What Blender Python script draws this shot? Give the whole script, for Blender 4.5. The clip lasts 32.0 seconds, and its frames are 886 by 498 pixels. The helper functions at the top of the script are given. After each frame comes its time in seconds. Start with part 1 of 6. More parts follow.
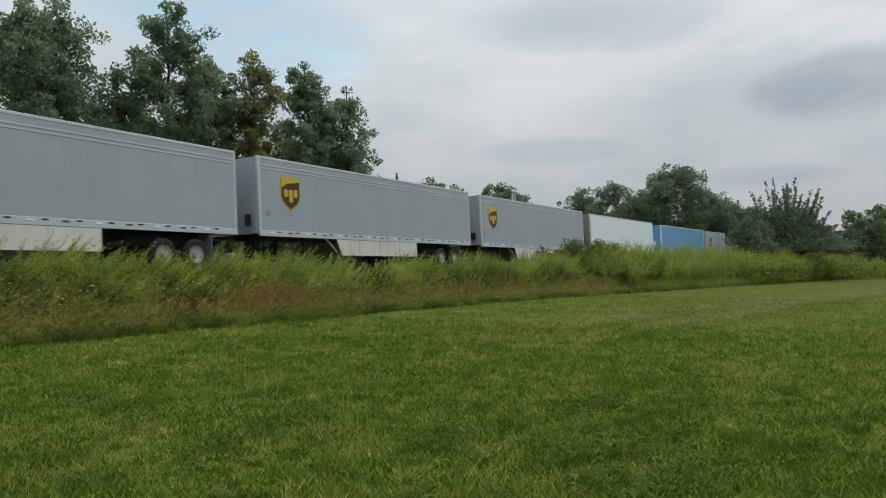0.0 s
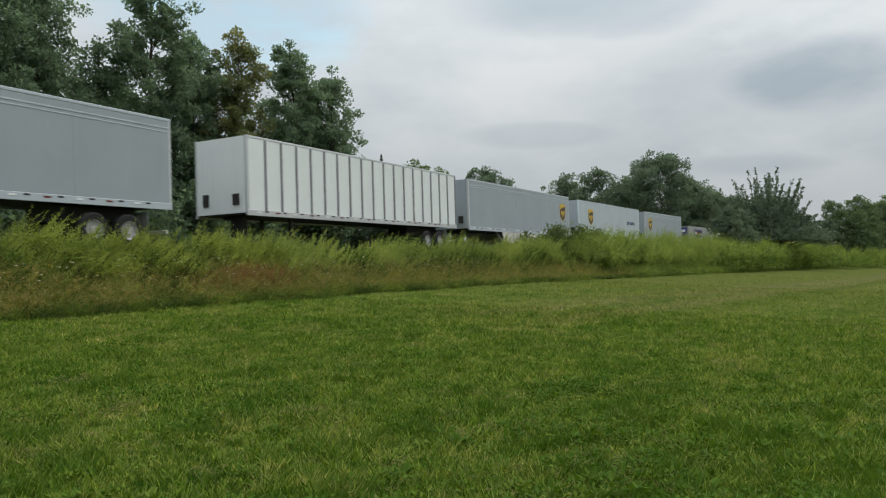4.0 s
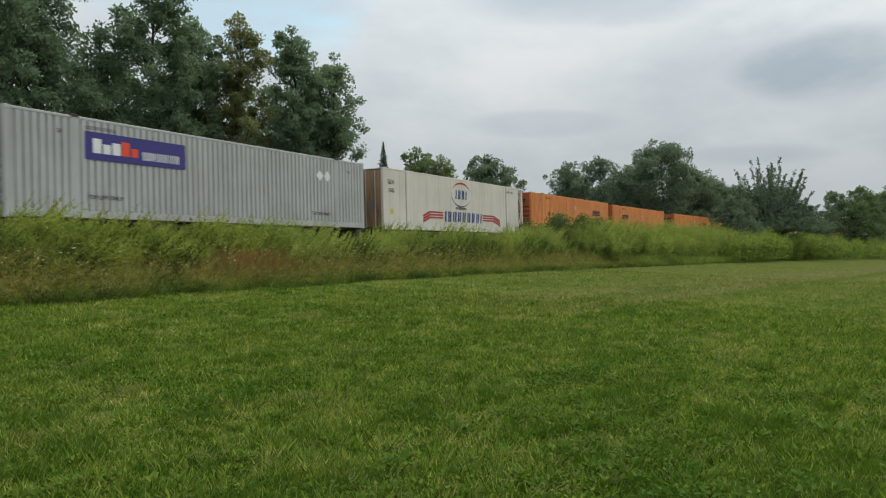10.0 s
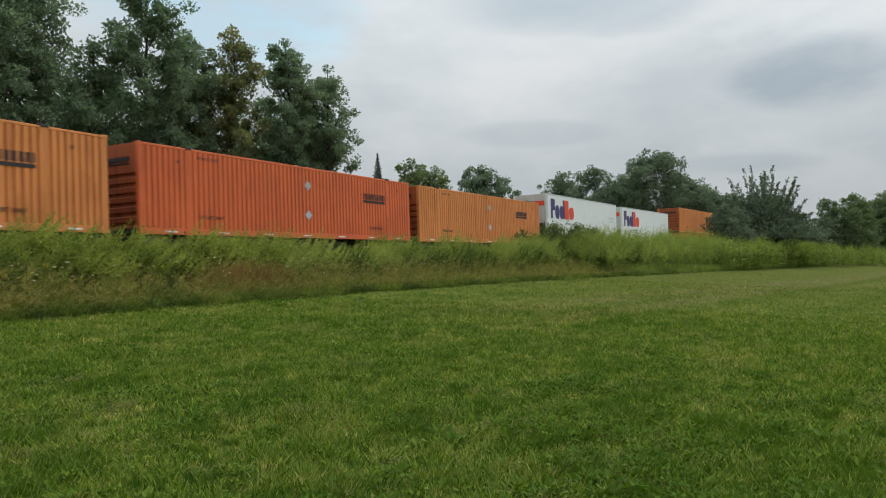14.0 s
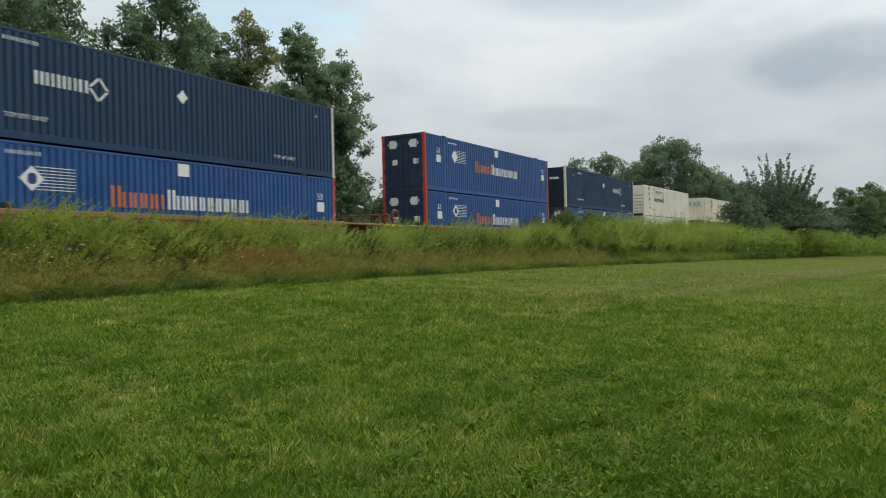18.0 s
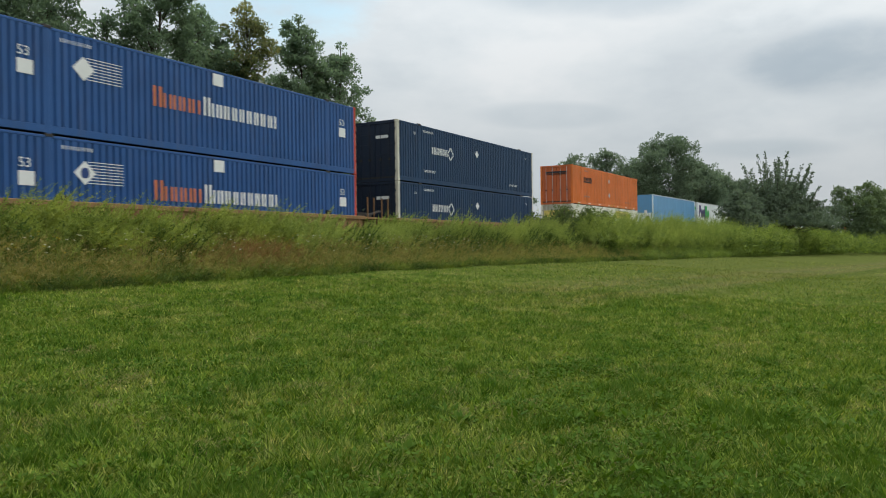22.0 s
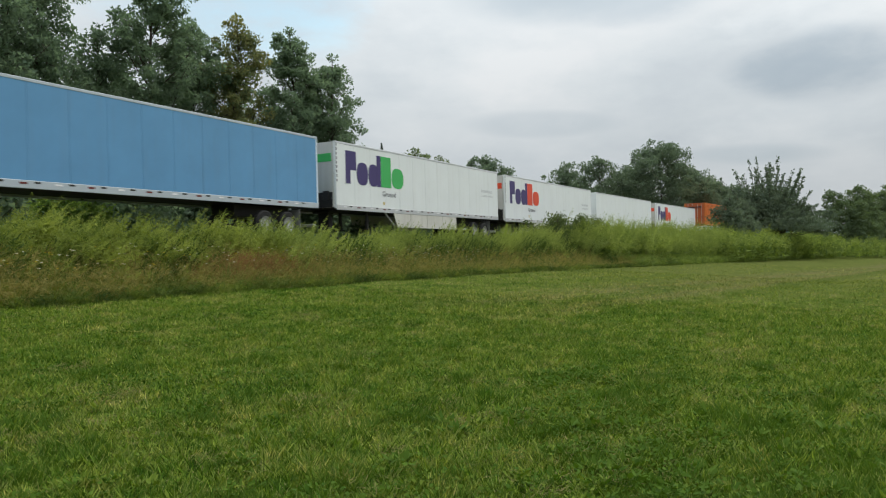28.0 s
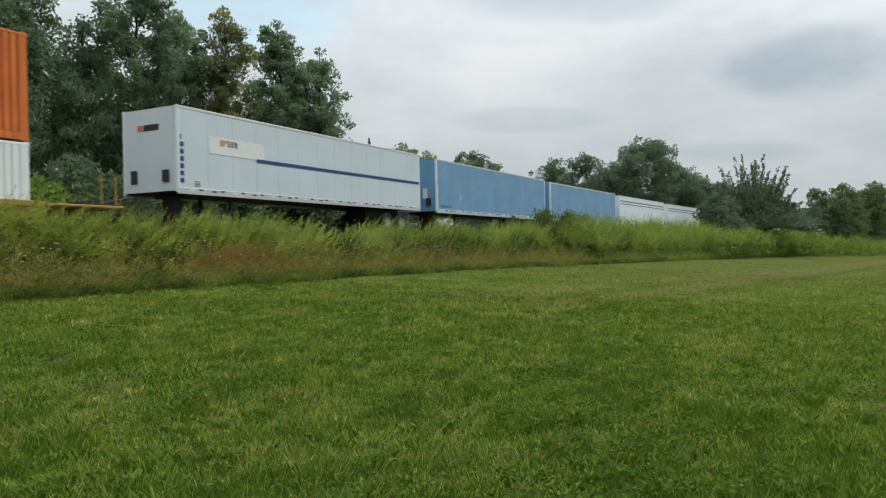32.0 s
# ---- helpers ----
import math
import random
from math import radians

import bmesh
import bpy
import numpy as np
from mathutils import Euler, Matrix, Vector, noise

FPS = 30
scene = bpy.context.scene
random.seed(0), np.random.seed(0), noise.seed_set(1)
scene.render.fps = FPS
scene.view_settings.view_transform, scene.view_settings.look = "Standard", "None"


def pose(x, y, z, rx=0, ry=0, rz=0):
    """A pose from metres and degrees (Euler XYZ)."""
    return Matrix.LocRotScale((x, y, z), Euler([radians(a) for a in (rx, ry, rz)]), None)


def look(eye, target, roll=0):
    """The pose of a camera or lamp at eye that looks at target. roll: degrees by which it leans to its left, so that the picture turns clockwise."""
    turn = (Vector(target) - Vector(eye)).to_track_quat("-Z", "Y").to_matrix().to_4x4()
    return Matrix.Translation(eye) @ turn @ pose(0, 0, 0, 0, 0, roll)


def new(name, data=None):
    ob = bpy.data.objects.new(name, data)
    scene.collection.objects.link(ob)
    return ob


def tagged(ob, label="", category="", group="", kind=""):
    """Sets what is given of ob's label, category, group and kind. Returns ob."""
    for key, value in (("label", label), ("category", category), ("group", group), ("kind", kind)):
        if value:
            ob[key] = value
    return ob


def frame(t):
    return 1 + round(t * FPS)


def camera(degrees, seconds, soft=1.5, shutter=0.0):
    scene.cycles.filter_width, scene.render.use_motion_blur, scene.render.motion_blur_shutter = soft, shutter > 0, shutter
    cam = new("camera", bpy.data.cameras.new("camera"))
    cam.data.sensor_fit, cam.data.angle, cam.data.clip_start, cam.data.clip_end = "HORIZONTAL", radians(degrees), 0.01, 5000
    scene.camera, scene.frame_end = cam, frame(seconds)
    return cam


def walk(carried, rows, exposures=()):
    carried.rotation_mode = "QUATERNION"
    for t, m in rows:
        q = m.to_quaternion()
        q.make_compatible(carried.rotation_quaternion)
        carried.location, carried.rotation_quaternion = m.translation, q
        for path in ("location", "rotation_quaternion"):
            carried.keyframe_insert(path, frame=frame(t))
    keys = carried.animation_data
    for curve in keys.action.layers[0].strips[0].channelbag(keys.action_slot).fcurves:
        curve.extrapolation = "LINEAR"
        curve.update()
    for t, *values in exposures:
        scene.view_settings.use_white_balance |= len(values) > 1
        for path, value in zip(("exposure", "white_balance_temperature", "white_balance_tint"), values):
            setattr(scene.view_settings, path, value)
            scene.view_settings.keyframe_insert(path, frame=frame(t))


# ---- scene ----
# ---- camera: held still in the hand at eye height, turning a little ----
cam = camera(60.9, 32.0, 1.0, 0.12)
EYE = (0.0, 0.0, 1.5)
# seconds, heading from the track's line, tilt, lean (degrees)
TURNS = [
    (0.0, 29.93, 2.71, -2.73), (0.5, 29.91, 2.40, -2.30), (1.0, 29.84, 1.98, -2.07), (1.5, 29.26, 1.87, -2.04),
    (2.0, 29.00, 1.77, -1.92), (2.5, 28.98, 1.64, -1.78), (3.0, 28.93, 1.48, -1.84), (3.5, 28.66, 1.39, -1.73),
    (5.5, 29.41, 1.03, -1.83), (6.0, 29.67, 1.01, -1.81), (6.5, 29.56, 0.88, -1.62), (7.0, 29.55, 0.95, -1.58),
    (7.5, 29.62, 0.88, -1.75), (8.0, 29.95, 0.79, -1.74), (8.5, 29.75, 0.85, -1.55), (9.0, 29.32, 0.68, -1.40),
    (9.5, 29.19, 0.63, -1.63), (10.0, 28.84, 0.44, -1.35), (10.5, 28.59, 0.29, -1.31), (11.0, 28.46, 0.28, -1.35),
    (11.5, 28.44, 0.49, -1.61), (12.0, 28.59, 0.97, -1.80), (12.5, 28.66, 1.29, -1.96), (13.0, 28.74, 1.38, -1.97),
    (13.5, 28.69, 1.39, -2.01), (14.0, 28.44, 1.25, -1.89), (14.5, 28.18, 1.10, -1.85), (16.5, 27.89, 0.24, -1.44),
    (17.0, 27.82, 0.06, -1.18), (17.5, 28.27, 0.16, -1.28), (18.0, 29.39, 0.20, -1.36), (18.5, 29.86, 0.30, -1.41),
    (19.0, 30.03, 0.17, -1.36), (19.5, 29.89, 0.07, -1.26), (20.0, 29.71, -0.11, -1.22), (20.5, 29.62, -0.12, -1.08),
    (21.0, 29.48, -0.13, -1.19), (21.5, 29.36, -0.20, -1.02), (22.0, 29.22, -0.23, -0.75), (22.5, 28.94, -0.29, -0.65),
    (23.0, 28.46, -0.27, -0.72), (23.5, 28.50, -0.22, -0.76), (24.0, 28.60, 0.03, -0.93), (24.5, 28.59, 0.22, -0.97),
    (25.0, 28.58, 0.44, -1.11), (25.5, 28.57, 0.52, -1.24), (27.5, 28.88, 0.57, -1.63), (28.0, 28.75, 0.50, -1.60),
    (28.5, 28.81, 0.51, -1.60), (29.0, 28.60, 0.57, -1.61), (29.5, 28.25, 0.40, -1.38), (30.0, 27.98, 0.26, -1.40),
    (30.5, 27.88, 0.19, -1.44), (31.0, 27.66, 0.14, -1.37), (31.5, 27.54, 0.12, -1.27), (32.0, 27.78, 0.12, -1.29),
]

def aim(heading, tilt, lean):
    a, b = radians(heading), radians(tilt)
    way = Vector((math.cos(a) * math.cos(b), math.sin(a) * math.cos(b), math.sin(b)))
    return look(EYE, Vector(EYE) + way * 10, lean)


walk(cam, [(t, aim(h, p, r)) for t, h, p, r in TURNS], [(0.0, -0.02), (3.5, 0.04), (9.0, 0.10), (13.0, 0.06), (17.0, 0.12), (19.0, 0.22), (25.0, 0.20), (32.0, 0.21)])

# ---- world and sun ----
SUN_TURN, SUN_HIGH = radians(-38), radians(58)      # the sun stands behind the camera to its right, veiled by cloud
world = bpy.data.worlds.new("sky")
scene.world = world
world.use_nodes = True
wn = world.node_tree
wn.nodes.clear()


def node(tree, kind, **values):
    n = tree.nodes.new(kind)
    for key, value in values.items():
        n.inputs[key].default_value = value
    return n


def ramp(tree, fac, stops):
    n = tree.nodes.new("ShaderNodeValToRGB")
    el = n.color_ramp.elements
    while len(el) < len(stops):
        el.new(0.5)
    for e, (p, c) in zip(el, stops):
        e.position = p
        e.color = (*c, 1) if len(c) == 3 else c
    tree.links.new(fac, n.inputs["Fac"])
    return n.outputs["Color"]


def mixed(tree, fac, a, b, blend="MIX"):
    n = tree.nodes.new("ShaderNodeMix")
    n.data_type, n.blend_type = "RGBA", blend
    for value, slot in ((fac, 0), (a, 6), (b, 7)):
        if hasattr(value, "is_linked"):
            tree.links.new(value, n.inputs[slot])
        elif slot == 0:
            n.inputs[0].default_value = value
        else:
            n.inputs[slot].default_value = (*value, 1)
    return n.outputs[2]


def maths(tree, op, a, b=0.0, clamp=False):
    n = tree.nodes.new("ShaderNodeMath")
    n.operation, n.use_clamp = op, clamp
    for i, value in enumerate((a, b)):
        if hasattr(value, "is_linked"):
            tree.links.new(value, n.inputs[i])
        else:
            n.inputs[i].default_value = value
    return n.outputs[0]


def noised(tree, coords, scale, detail=3.0, rough=0.55, stretch=(1, 1, 1), shift=(0, 0, 0)):
    m = node(tree, "ShaderNodeMapping", Scale=stretch, Location=shift)
    tree.links.new(coords, m.inputs["Vector"])
    n = node(tree, "ShaderNodeTexNoise", Scale=scale, Detail=detail, Roughness=rough)
    tree.links.new(m.outputs[0], n.inputs["Vector"])
    return n.outputs["Fac"]


sky = wn.nodes.new("ShaderNodeTexSky")
sky.sky_type, sky.sun_disc, sky.sun_elevation, sky.sun_rotation = "NISHITA", False, SUN_HIGH, radians(90) - SUN_TURN
coords = node(wn, "ShaderNodeTexCoord").outputs["Generated"]
blue = mixed(wn, 1.0, sky.outputs[0], (0.240, 0.236, 0.182), "MULTIPLY")
split = wn.nodes.new("ShaderNodeSeparateXYZ")
wn.links.new(coords, split.inputs[0])
big = noised(wn, coords, 2.1, 4.0, 0.5, (1, 1, 2.6), (0.0, 0.0, 0.35))
fine = noised(wn, coords, 6.0, 5.0, 0.55, (1, 1, 2.2), (3.1, 0.7, 0.2))
wisp = noised(wn, coords, 15.0, 5.0, 0.6, (1, 1, 2.4), (1.3, 4.7, 0.6))
bearing = maths(wn, "MULTIPLY", maths(wn, "ARCTAN2", split.outputs[1], split.outputs[0]), 180 / math.pi)
height = maths(wn, "MULTIPLY", maths(wn, "ARCSINE", split.outputs[2]), 180 / math.pi)
ruffle = maths(wn, "ADD", maths(wn, "MULTIPLY", maths(wn, "SUBTRACT", fine, 0.5), 2.2), maths(wn, "MULTIPLY", maths(wn, "SUBTRACT", wisp, 0.5), 0.7))


def cloud(az, el, wide, high, slope=0.0):
    """A soft-edged bank of cloud, 1 in its middle: bearing, elevation, half width and half height in degrees."""
    u = maths(wn, "SUBTRACT", bearing, az)
    v = maths(wn, "SUBTRACT", maths(wn, "SUBTRACT", height, el), maths(wn, "MULTIPLY", u, slope))
    u, v = maths(wn, "MULTIPLY", u, 1 / wide), maths(wn, "MULTIPLY", v, 1 / high)
    r = maths(wn, "ADD", maths(wn, "MULTIPLY", u, u), maths(wn, "MULTIPLY", v, v))
    k = maths(wn, "ADD", maths(wn, "SUBTRACT", 1.0, r), ruffle, True)
    n = node(wn, "ShaderNodeMapRange")
    n.interpolation_type = "SMOOTHSTEP"
    wn.links.new(k, n.inputs[0])
    return n.outputs[0]


def tinted(sky_in, k, amount, colour):
    return mixed(wn, maths(wn, "MULTIPLY", k, amount), sky_in, mixed(wn, 1.0, sky_in, colour, "MULTIPLY"))


grey = ramp(wn, maths(wn, "ADD", maths(wn, "ADD", maths(wn, "MULTIPLY", big, 0.55), maths(wn, "MULTIPLY", fine, 0.37)), maths(wn, "MULTIPLY", wisp, 0.08)),
            [(0.38, (0.462, 0.506, 0.540)), (0.45, (0.506, 0.550, 0.578)), (0.53, (0.558, 0.595, 0.617)), (0.61, (0.610, 0.635, 0.650))])
# an overcast sky is brighter overhead than at the horizon
rise = maths(wn, "MAXIMUM", split.outputs[2], 0.0)
lift = maths(wn, "MULTIPLY", maths(wn, "ADD", 1.0, maths(wn, "MULTIPLY", rise, 2.0)), 1 / 1.32)
tone = node(wn, "ShaderNodeCombineXYZ")
for i in range(3):
    wn.links.new(lift, tone.inputs[i])
clouded = mixed(wn, 1.0, grey, tone.outputs[0], "MULTIPLY")
# bright heaps, then the grey undersides
clouded = tinted(clouded, cloud(27.5, 14.5, 9.5, 5.5), 0.15, (1.10, 1.09, 1.085))
clouded = tinted(clouded, cloud(2.0, 15.4, 9.0, 1.9, -0.06), 0.7, (1.12, 1.11, 1.10))
clouded = tinted(clouded, cloud(3.0, 8.4, 10.0, 2.0), 0.5, (1.08, 1.075, 1.07))
clouded = tinted(clouded, cloud(17.0, 18.5, 11.5, 2.5, 0.05), 0.95, (0.76, 0.81, 0.85))
clouded = tinted(clouded, cloud(1.8, 12.2, 7.4, 2.7, 0.03), 1.0, (0.68, 0.735, 0.785))
clouded = tinted(clouded, cloud(21.0, 9.6, 7.5, 1.1, 0.04), 0.7, (0.82, 0.855, 0.88))
clouded = tinted(clouded, cloud(7.0, 6.5, 6.0, 0.9, 0.05), 0.75, (0.82, 0.86, 0.885))
# a break in the clouds over the poplars
gap = cloud(45.5, 19.5, 12.5, 5.2, 0.12)
clouded = mixed(wn, maths(wn, "MULTIPLY", gap, 0.80), clouded, blue)
back = node(wn, "ShaderNodeBackground", Strength=1.0)
wn.links.new(clouded, back.inputs["Color"])
wn.links.new(back.outputs[0], wn.nodes.new("ShaderNodeOutputWorld").inputs["Surface"])

sun_lamp = bpy.data.lights.new("sun", "SUN")
sun_lamp.energy, sun_lamp.angle, sun_lamp.color = 1.5, radians(14), (1.0, 0.96, 0.9)
sun = new("sun", sun_lamp)
sun.matrix_world = look((0, 0, 0), (-math.cos(SUN_TURN) * math.cos(SUN_HIGH), -math.sin(SUN_TURN) * math.cos(SUN_HIGH), -math.sin(SUN_HIGH)))

# ---- materials ----
def blank(name):
    m = bpy.data.materials.new(name)
    m.use_nodes = True
    t = m.node_tree
    t.nodes.clear()
    return m, t


def finish(t, colour, rough=0.6, metal=0.0, bump=None, strength=0.3, distance=0.01, gloss=0.3):
    p = node(t, "ShaderNodeBsdfPrincipled", Metallic=metal)
    p.inputs["Specular IOR Level"].default_value = gloss
    if hasattr(rough, "is_linked"):
        t.links.new(rough, p.inputs["Roughness"])
    else:
        p.inputs["Roughness"].default_value = rough
    if hasattr(colour, "is_linked"):
        t.links.new(colour, p.inputs["Base Color"])
    else:
        p.inputs["Base Color"].default_value = (*colour, 1)
    if bump is not None:
        b = node(t, "ShaderNodeBump", Strength=strength, Distance=distance)
        t.links.new(bump, b.inputs["Height"])
        t.links.new(b.outputs[0], p.inputs["Normal"])
    t.links.new(p.outputs[0], t.nodes.new("ShaderNodeOutputMaterial").inputs["Surface"])


def paint(name, colour, rough=0.45, dirt=0.35, dirty=(0.10, 0.085, 0.065), streak=0.0, streaky=(0.22, 0.085, 0.03), metal=0.0, blotch=0.14):
    """Weathered vehicle paint: blotches, road dust and runs of rust or soot down the side."""
    m, t = blank(name)
    c = node(t, "ShaderNodeTexCoord").outputs["Object"]
    blot = noised(t, c, 0.7, 5.0, 0.6)
    col = mixed(t, ramp(t, blot, [(0.3, (0, 0, 0)), (0.75, (1, 1, 1))]), tuple(v * (1 - blotch) for v in colour), tuple(min(1, v * (1 + blotch * 0.57)) for v in colour))
    runs = noised(t, c, 1.6, 6.0, 0.65, (2.6, 2.6, 0.22))
    col = mixed(t, maths(t, "MULTIPLY", ramp(t, runs, [(0.48, (0, 0, 0)), (0.78, (1, 1, 1))]), dirt), col, dirty)
    if streak:
        rust = noised(t, c, 3.1, 5.0, 0.6, (2.4, 2.4, 0.10), (5, 2, 1))
        stain = noised(t, c, 0.9, 4.0, 0.6, (1, 1, 1), (1, 7, 3))
        col = mixed(t, maths(t, "MULTIPLY", maths(t, "MULTIPLY", ramp(t, rust, [(0.50, (0, 0, 0)), (0.62, (1, 1, 1))]), ramp(t, stain, [(0.35, (0.15, 0.15, 0.15)), (0.6, (1, 1, 1))])), streak), col, streaky)
    fine_n = noised(t, c, 22, 3.0)
    r = maths(t, "ADD", maths(t, "MULTIPLY", runs, 0.3), rough - 0.12)
    finish(t, col, r, metal, fine_n, 0.08, 0.004)
    return m


def plain(name, colour, rough=0.5, metal=0.0, vary=0.25, scale=6.0, bump=0.15):
    m, t = blank(name)
    c = node(t, "ShaderNodeTexCoord").outputs["Object"]
    n = noised(t, c, scale, 5.0, 0.6)
    col = mixed(t, n, tuple(v * (1 - vary) for v in colour), tuple(min(1, v * (1 + vary)) for v in colour))
    finish(t, col, rough, metal, noised(t, c, scale * 6, 3.0), bump, 0.01)
    return m


def leafy(name, dark, light, through_light=0.35, rough=0.6, patch=0.25, drift=0.9, glow=(1.2, 1.25, 0.5)):
    """Leaves and blades: each piece has its own tone, drifting from patch to patch."""
    m, t = blank(name)
    g = node(t, "ShaderNodeNewGeometry")
    n = noised(t, g.outputs["Position"], patch, 3.0)
    f = maths(t, "ADD", maths(t, "MULTIPLY", g.outputs["Random Per Island"], 0.6), maths(t, "MULTIPLY", maths(t, "SUBTRACT", n, 0.5), drift))
    f = maths(t, "ADD", f, 0.2, True)
    col = mixed(t, f, dark, light)
    shade_leaf(t, col, through_light, rough, glow)
    return m


def shade_leaf(t, col, through_light, rough, glow=(1.2, 1.25, 0.5), gloss=0.05):
    p = node(t, "ShaderNodeBsdfPrincipled", Roughness=rough)
    p.inputs["Specular IOR Level"].default_value = gloss
    t.links.new(col, p.inputs["Base Color"])
    tr = node(t, "ShaderNodeBsdfTranslucent")
    t.links.new(mixed(t, 1.0, col, glow, "MULTIPLY"), tr.inputs["Color"])
    mx = node(t, "ShaderNodeMixShader", Fac=through_light)
    t.links.new(p.outputs[0], mx.inputs[1])
    t.links.new(tr.outputs[0], mx.inputs[2])
    t.links.new(mx.outputs[0], t.nodes.new("ShaderNodeOutputMaterial").inputs["Surface"])


def lawn_tone(t):
    """The lawn's colour by place: worn and lush patches, and the dry strip that wheels have pressed."""
    g = node(t, "ShaderNodeNewGeometry")
    p = g.outputs["Position"]
    a = noised(t, p, 0.45, 5.0, 0.62)
    b = noised(t, p, 2.4, 4.0, 0.65)
    c = noised(t, p, 9.0, 3.0, 0.6)
    mixn = maths(t, "ADD", maths(t, "ADD", maths(t, "MULTIPLY", a, 0.24), maths(t, "MULTIPLY", b, 0.38)), maths(t, "MULTIPLY", c, 0.38))
    col = ramp(t, mixn, [(0.385, (0.033, 0.094, 0.012)), (0.455, (0.094, 0.166, 0.021)), (0.525, (0.175, 0.225, 0.042)), (0.61, (0.300, 0.280, 0.102))])
    s = node(t, "ShaderNodeSeparateXYZ")
    t.links.new(p, s.inputs[0])
    wobble = maths(t, "MULTIPLY", maths(t, "SUBTRACT", a, 0.5), 0.9)
    line = maths(t, "ADD", maths(t, "ADD", s.outputs[1], maths(t, "MULTIPLY", s.outputs[0], 0.125)), wobble)
    far_on = maths(t, "MULTIPLY", maths(t, "SUBTRACT", s.outputs[0], 11.0), 0.15, True)

    def stripe(at, sharp, amount):
        k = maths(t, "SUBTRACT", 1.0, maths(t, "MULTIPLY", maths(t, "ABSOLUTE", maths(t, "SUBTRACT", line, at)), sharp), True)
        return maths(t, "MULTIPLY", maths(t, "MULTIPLY", maths(t, "MULTIPLY", k, far_on), amount), maths(t, "MULTIPLY", maths(t, "SUBTRACT", maths(t, "ADD", b, c), 0.62), 3.2, True), True)

    # the far end of the field is drier
    dry = maths(t, "MULTIPLY", maths(t, "SUBTRACT", s.outputs[0], 14.0), 0.035, True)
    col = mixed(t, maths(t, "MULTIPLY", dry, 0.55), col, (0.205, 0.222, 0.072))
    # the mower's swaths and the strip that wheels have pressed
    for at, sharp, amount, tint in ((6.5, 1.2, 0.55, (0.62, 0.74, 0.62)), (4.6, 0.9, 0.35, (1.12, 1.05, 1.25)), (3.0, 1.0, 0.45, (0.68, 0.78, 0.68)), (9.4, 0.35, 0.8, (1.20, 1.02, 1.5))):
        col = mixed(t, stripe(at, sharp, amount), col, mixed(t, 1.0, col, tint, "MULTIPLY"))
    col = mixed(t, stripe(7.6, 1.5, 0.6), col, (0.25, 0.222, 0.100))
    return mixed(t, stripe(9.7, 1.9, 0.4), col, (0.27, 0.235, 0.105)), g


def make_ground():
    m, t = blank("lawn_soil")
    col, g = lawn_tone(t)
    n = noised(t, g.outputs["Position"], 24, 5.0, 0.7)
    n2 = noised(t, g.outputs["Position"], 7, 5.0, 0.7)
    col = mixed(t, 1.0, col, ramp(t, n, [(0.3, (0.36, 0.37, 0.40)), (0.7, (0.66, 0.66, 0.64))]), "MULTIPLY")
    finish(t, col, 1.0, 0.0, maths(t, "ADD", n, n2), 0.5, 0.04, 0.0)
    return m


def make_blade(name, spread):
    m, t = blank(name)
    col, g = lawn_tone(t)
    r = ramp(t, g.outputs["Random Per Island"], [(p, tuple(1 + (v - 1) * spread for v in c)) for p, c in ((0.0, (0.40, 0.50, 0.44)), (0.3, (0.74, 0.82, 0.74)), (0.6, (0.98, 1.0, 0.92)), (0.88, (1.34, 1.30, 1.15)), (1.0, (1.9, 1.75, 1.9)))])
    shade_leaf(t, mixed(t, 1.0, col, r, "MULTIPLY"), 0.3, 0.6, gloss=0.035)
    return m


M_GROUND, M_BLADE, M_FARBLADE = make_ground(), make_blade("grass_blades", 1.2), make_blade("far_grass_blades", 1.0)
M_CLOVER = leafy("clover", (0.036, 0.088, 0.009), (0.094, 0.162, 0.018), 0.25)
M_MOUND = leafy("mound_leaf", (0.066, 0.122, 0.013), (0.205, 0.270, 0.040), 0.3, 0.55, 1.5, 1.2)
M_TUFT = leafy("tuft_blades", (0.036, 0.090, 0.010), (0.108, 0.178, 0.024), 0.3)
M_PALETUFT = leafy("pale_tuft_blades", (0.140, 0.200, 0.036), (0.32, 0.365, 0.115), 0.35)
M_WEED = leafy("weed_leaf", (0.036, 0.066, 0.018), (0.198, 0.242, 0.056), 0.42, 0.6, 0.8, 3.8)
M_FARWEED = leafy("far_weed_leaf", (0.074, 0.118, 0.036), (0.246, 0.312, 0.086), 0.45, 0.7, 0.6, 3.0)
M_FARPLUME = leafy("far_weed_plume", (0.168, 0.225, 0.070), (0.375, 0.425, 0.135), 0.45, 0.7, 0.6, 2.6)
M_PLUME = leafy("weed_plume", (0.130, 0.178, 0.044), (0.350, 0.395, 0.105), 0.42, 0.7, 0.9, 2.8)
M_DARKWEED = leafy("dark_weed_leaf", (0.044, 0.082, 0.020), (0.115, 0.165, 0.042), 0.38, 0.6, 0.8, 1.6)
M_DRY = leafy("dry_grass", (0.096, 0.130, 0.030), (0.265, 0.228, 0.080), 0.42, 0.75, 0.9, 2.6)
M_SEED = leafy("seed_heads", (0.155, 0.168, 0.050), (0.33, 0.268, 0.098), 0.3, 0.8, 0.9, 2.2)
M_RED = leafy("red_dock", (0.215, 0.120, 0.056), (0.320, 0.190, 0.085), 0.3, 0.8, 0.6)
M_THATCH = leafy("dead_thatch", (0.135, 0.125, 0.045), (0.28, 0.250, 0.105), 0.15, 0.85, 0.8)
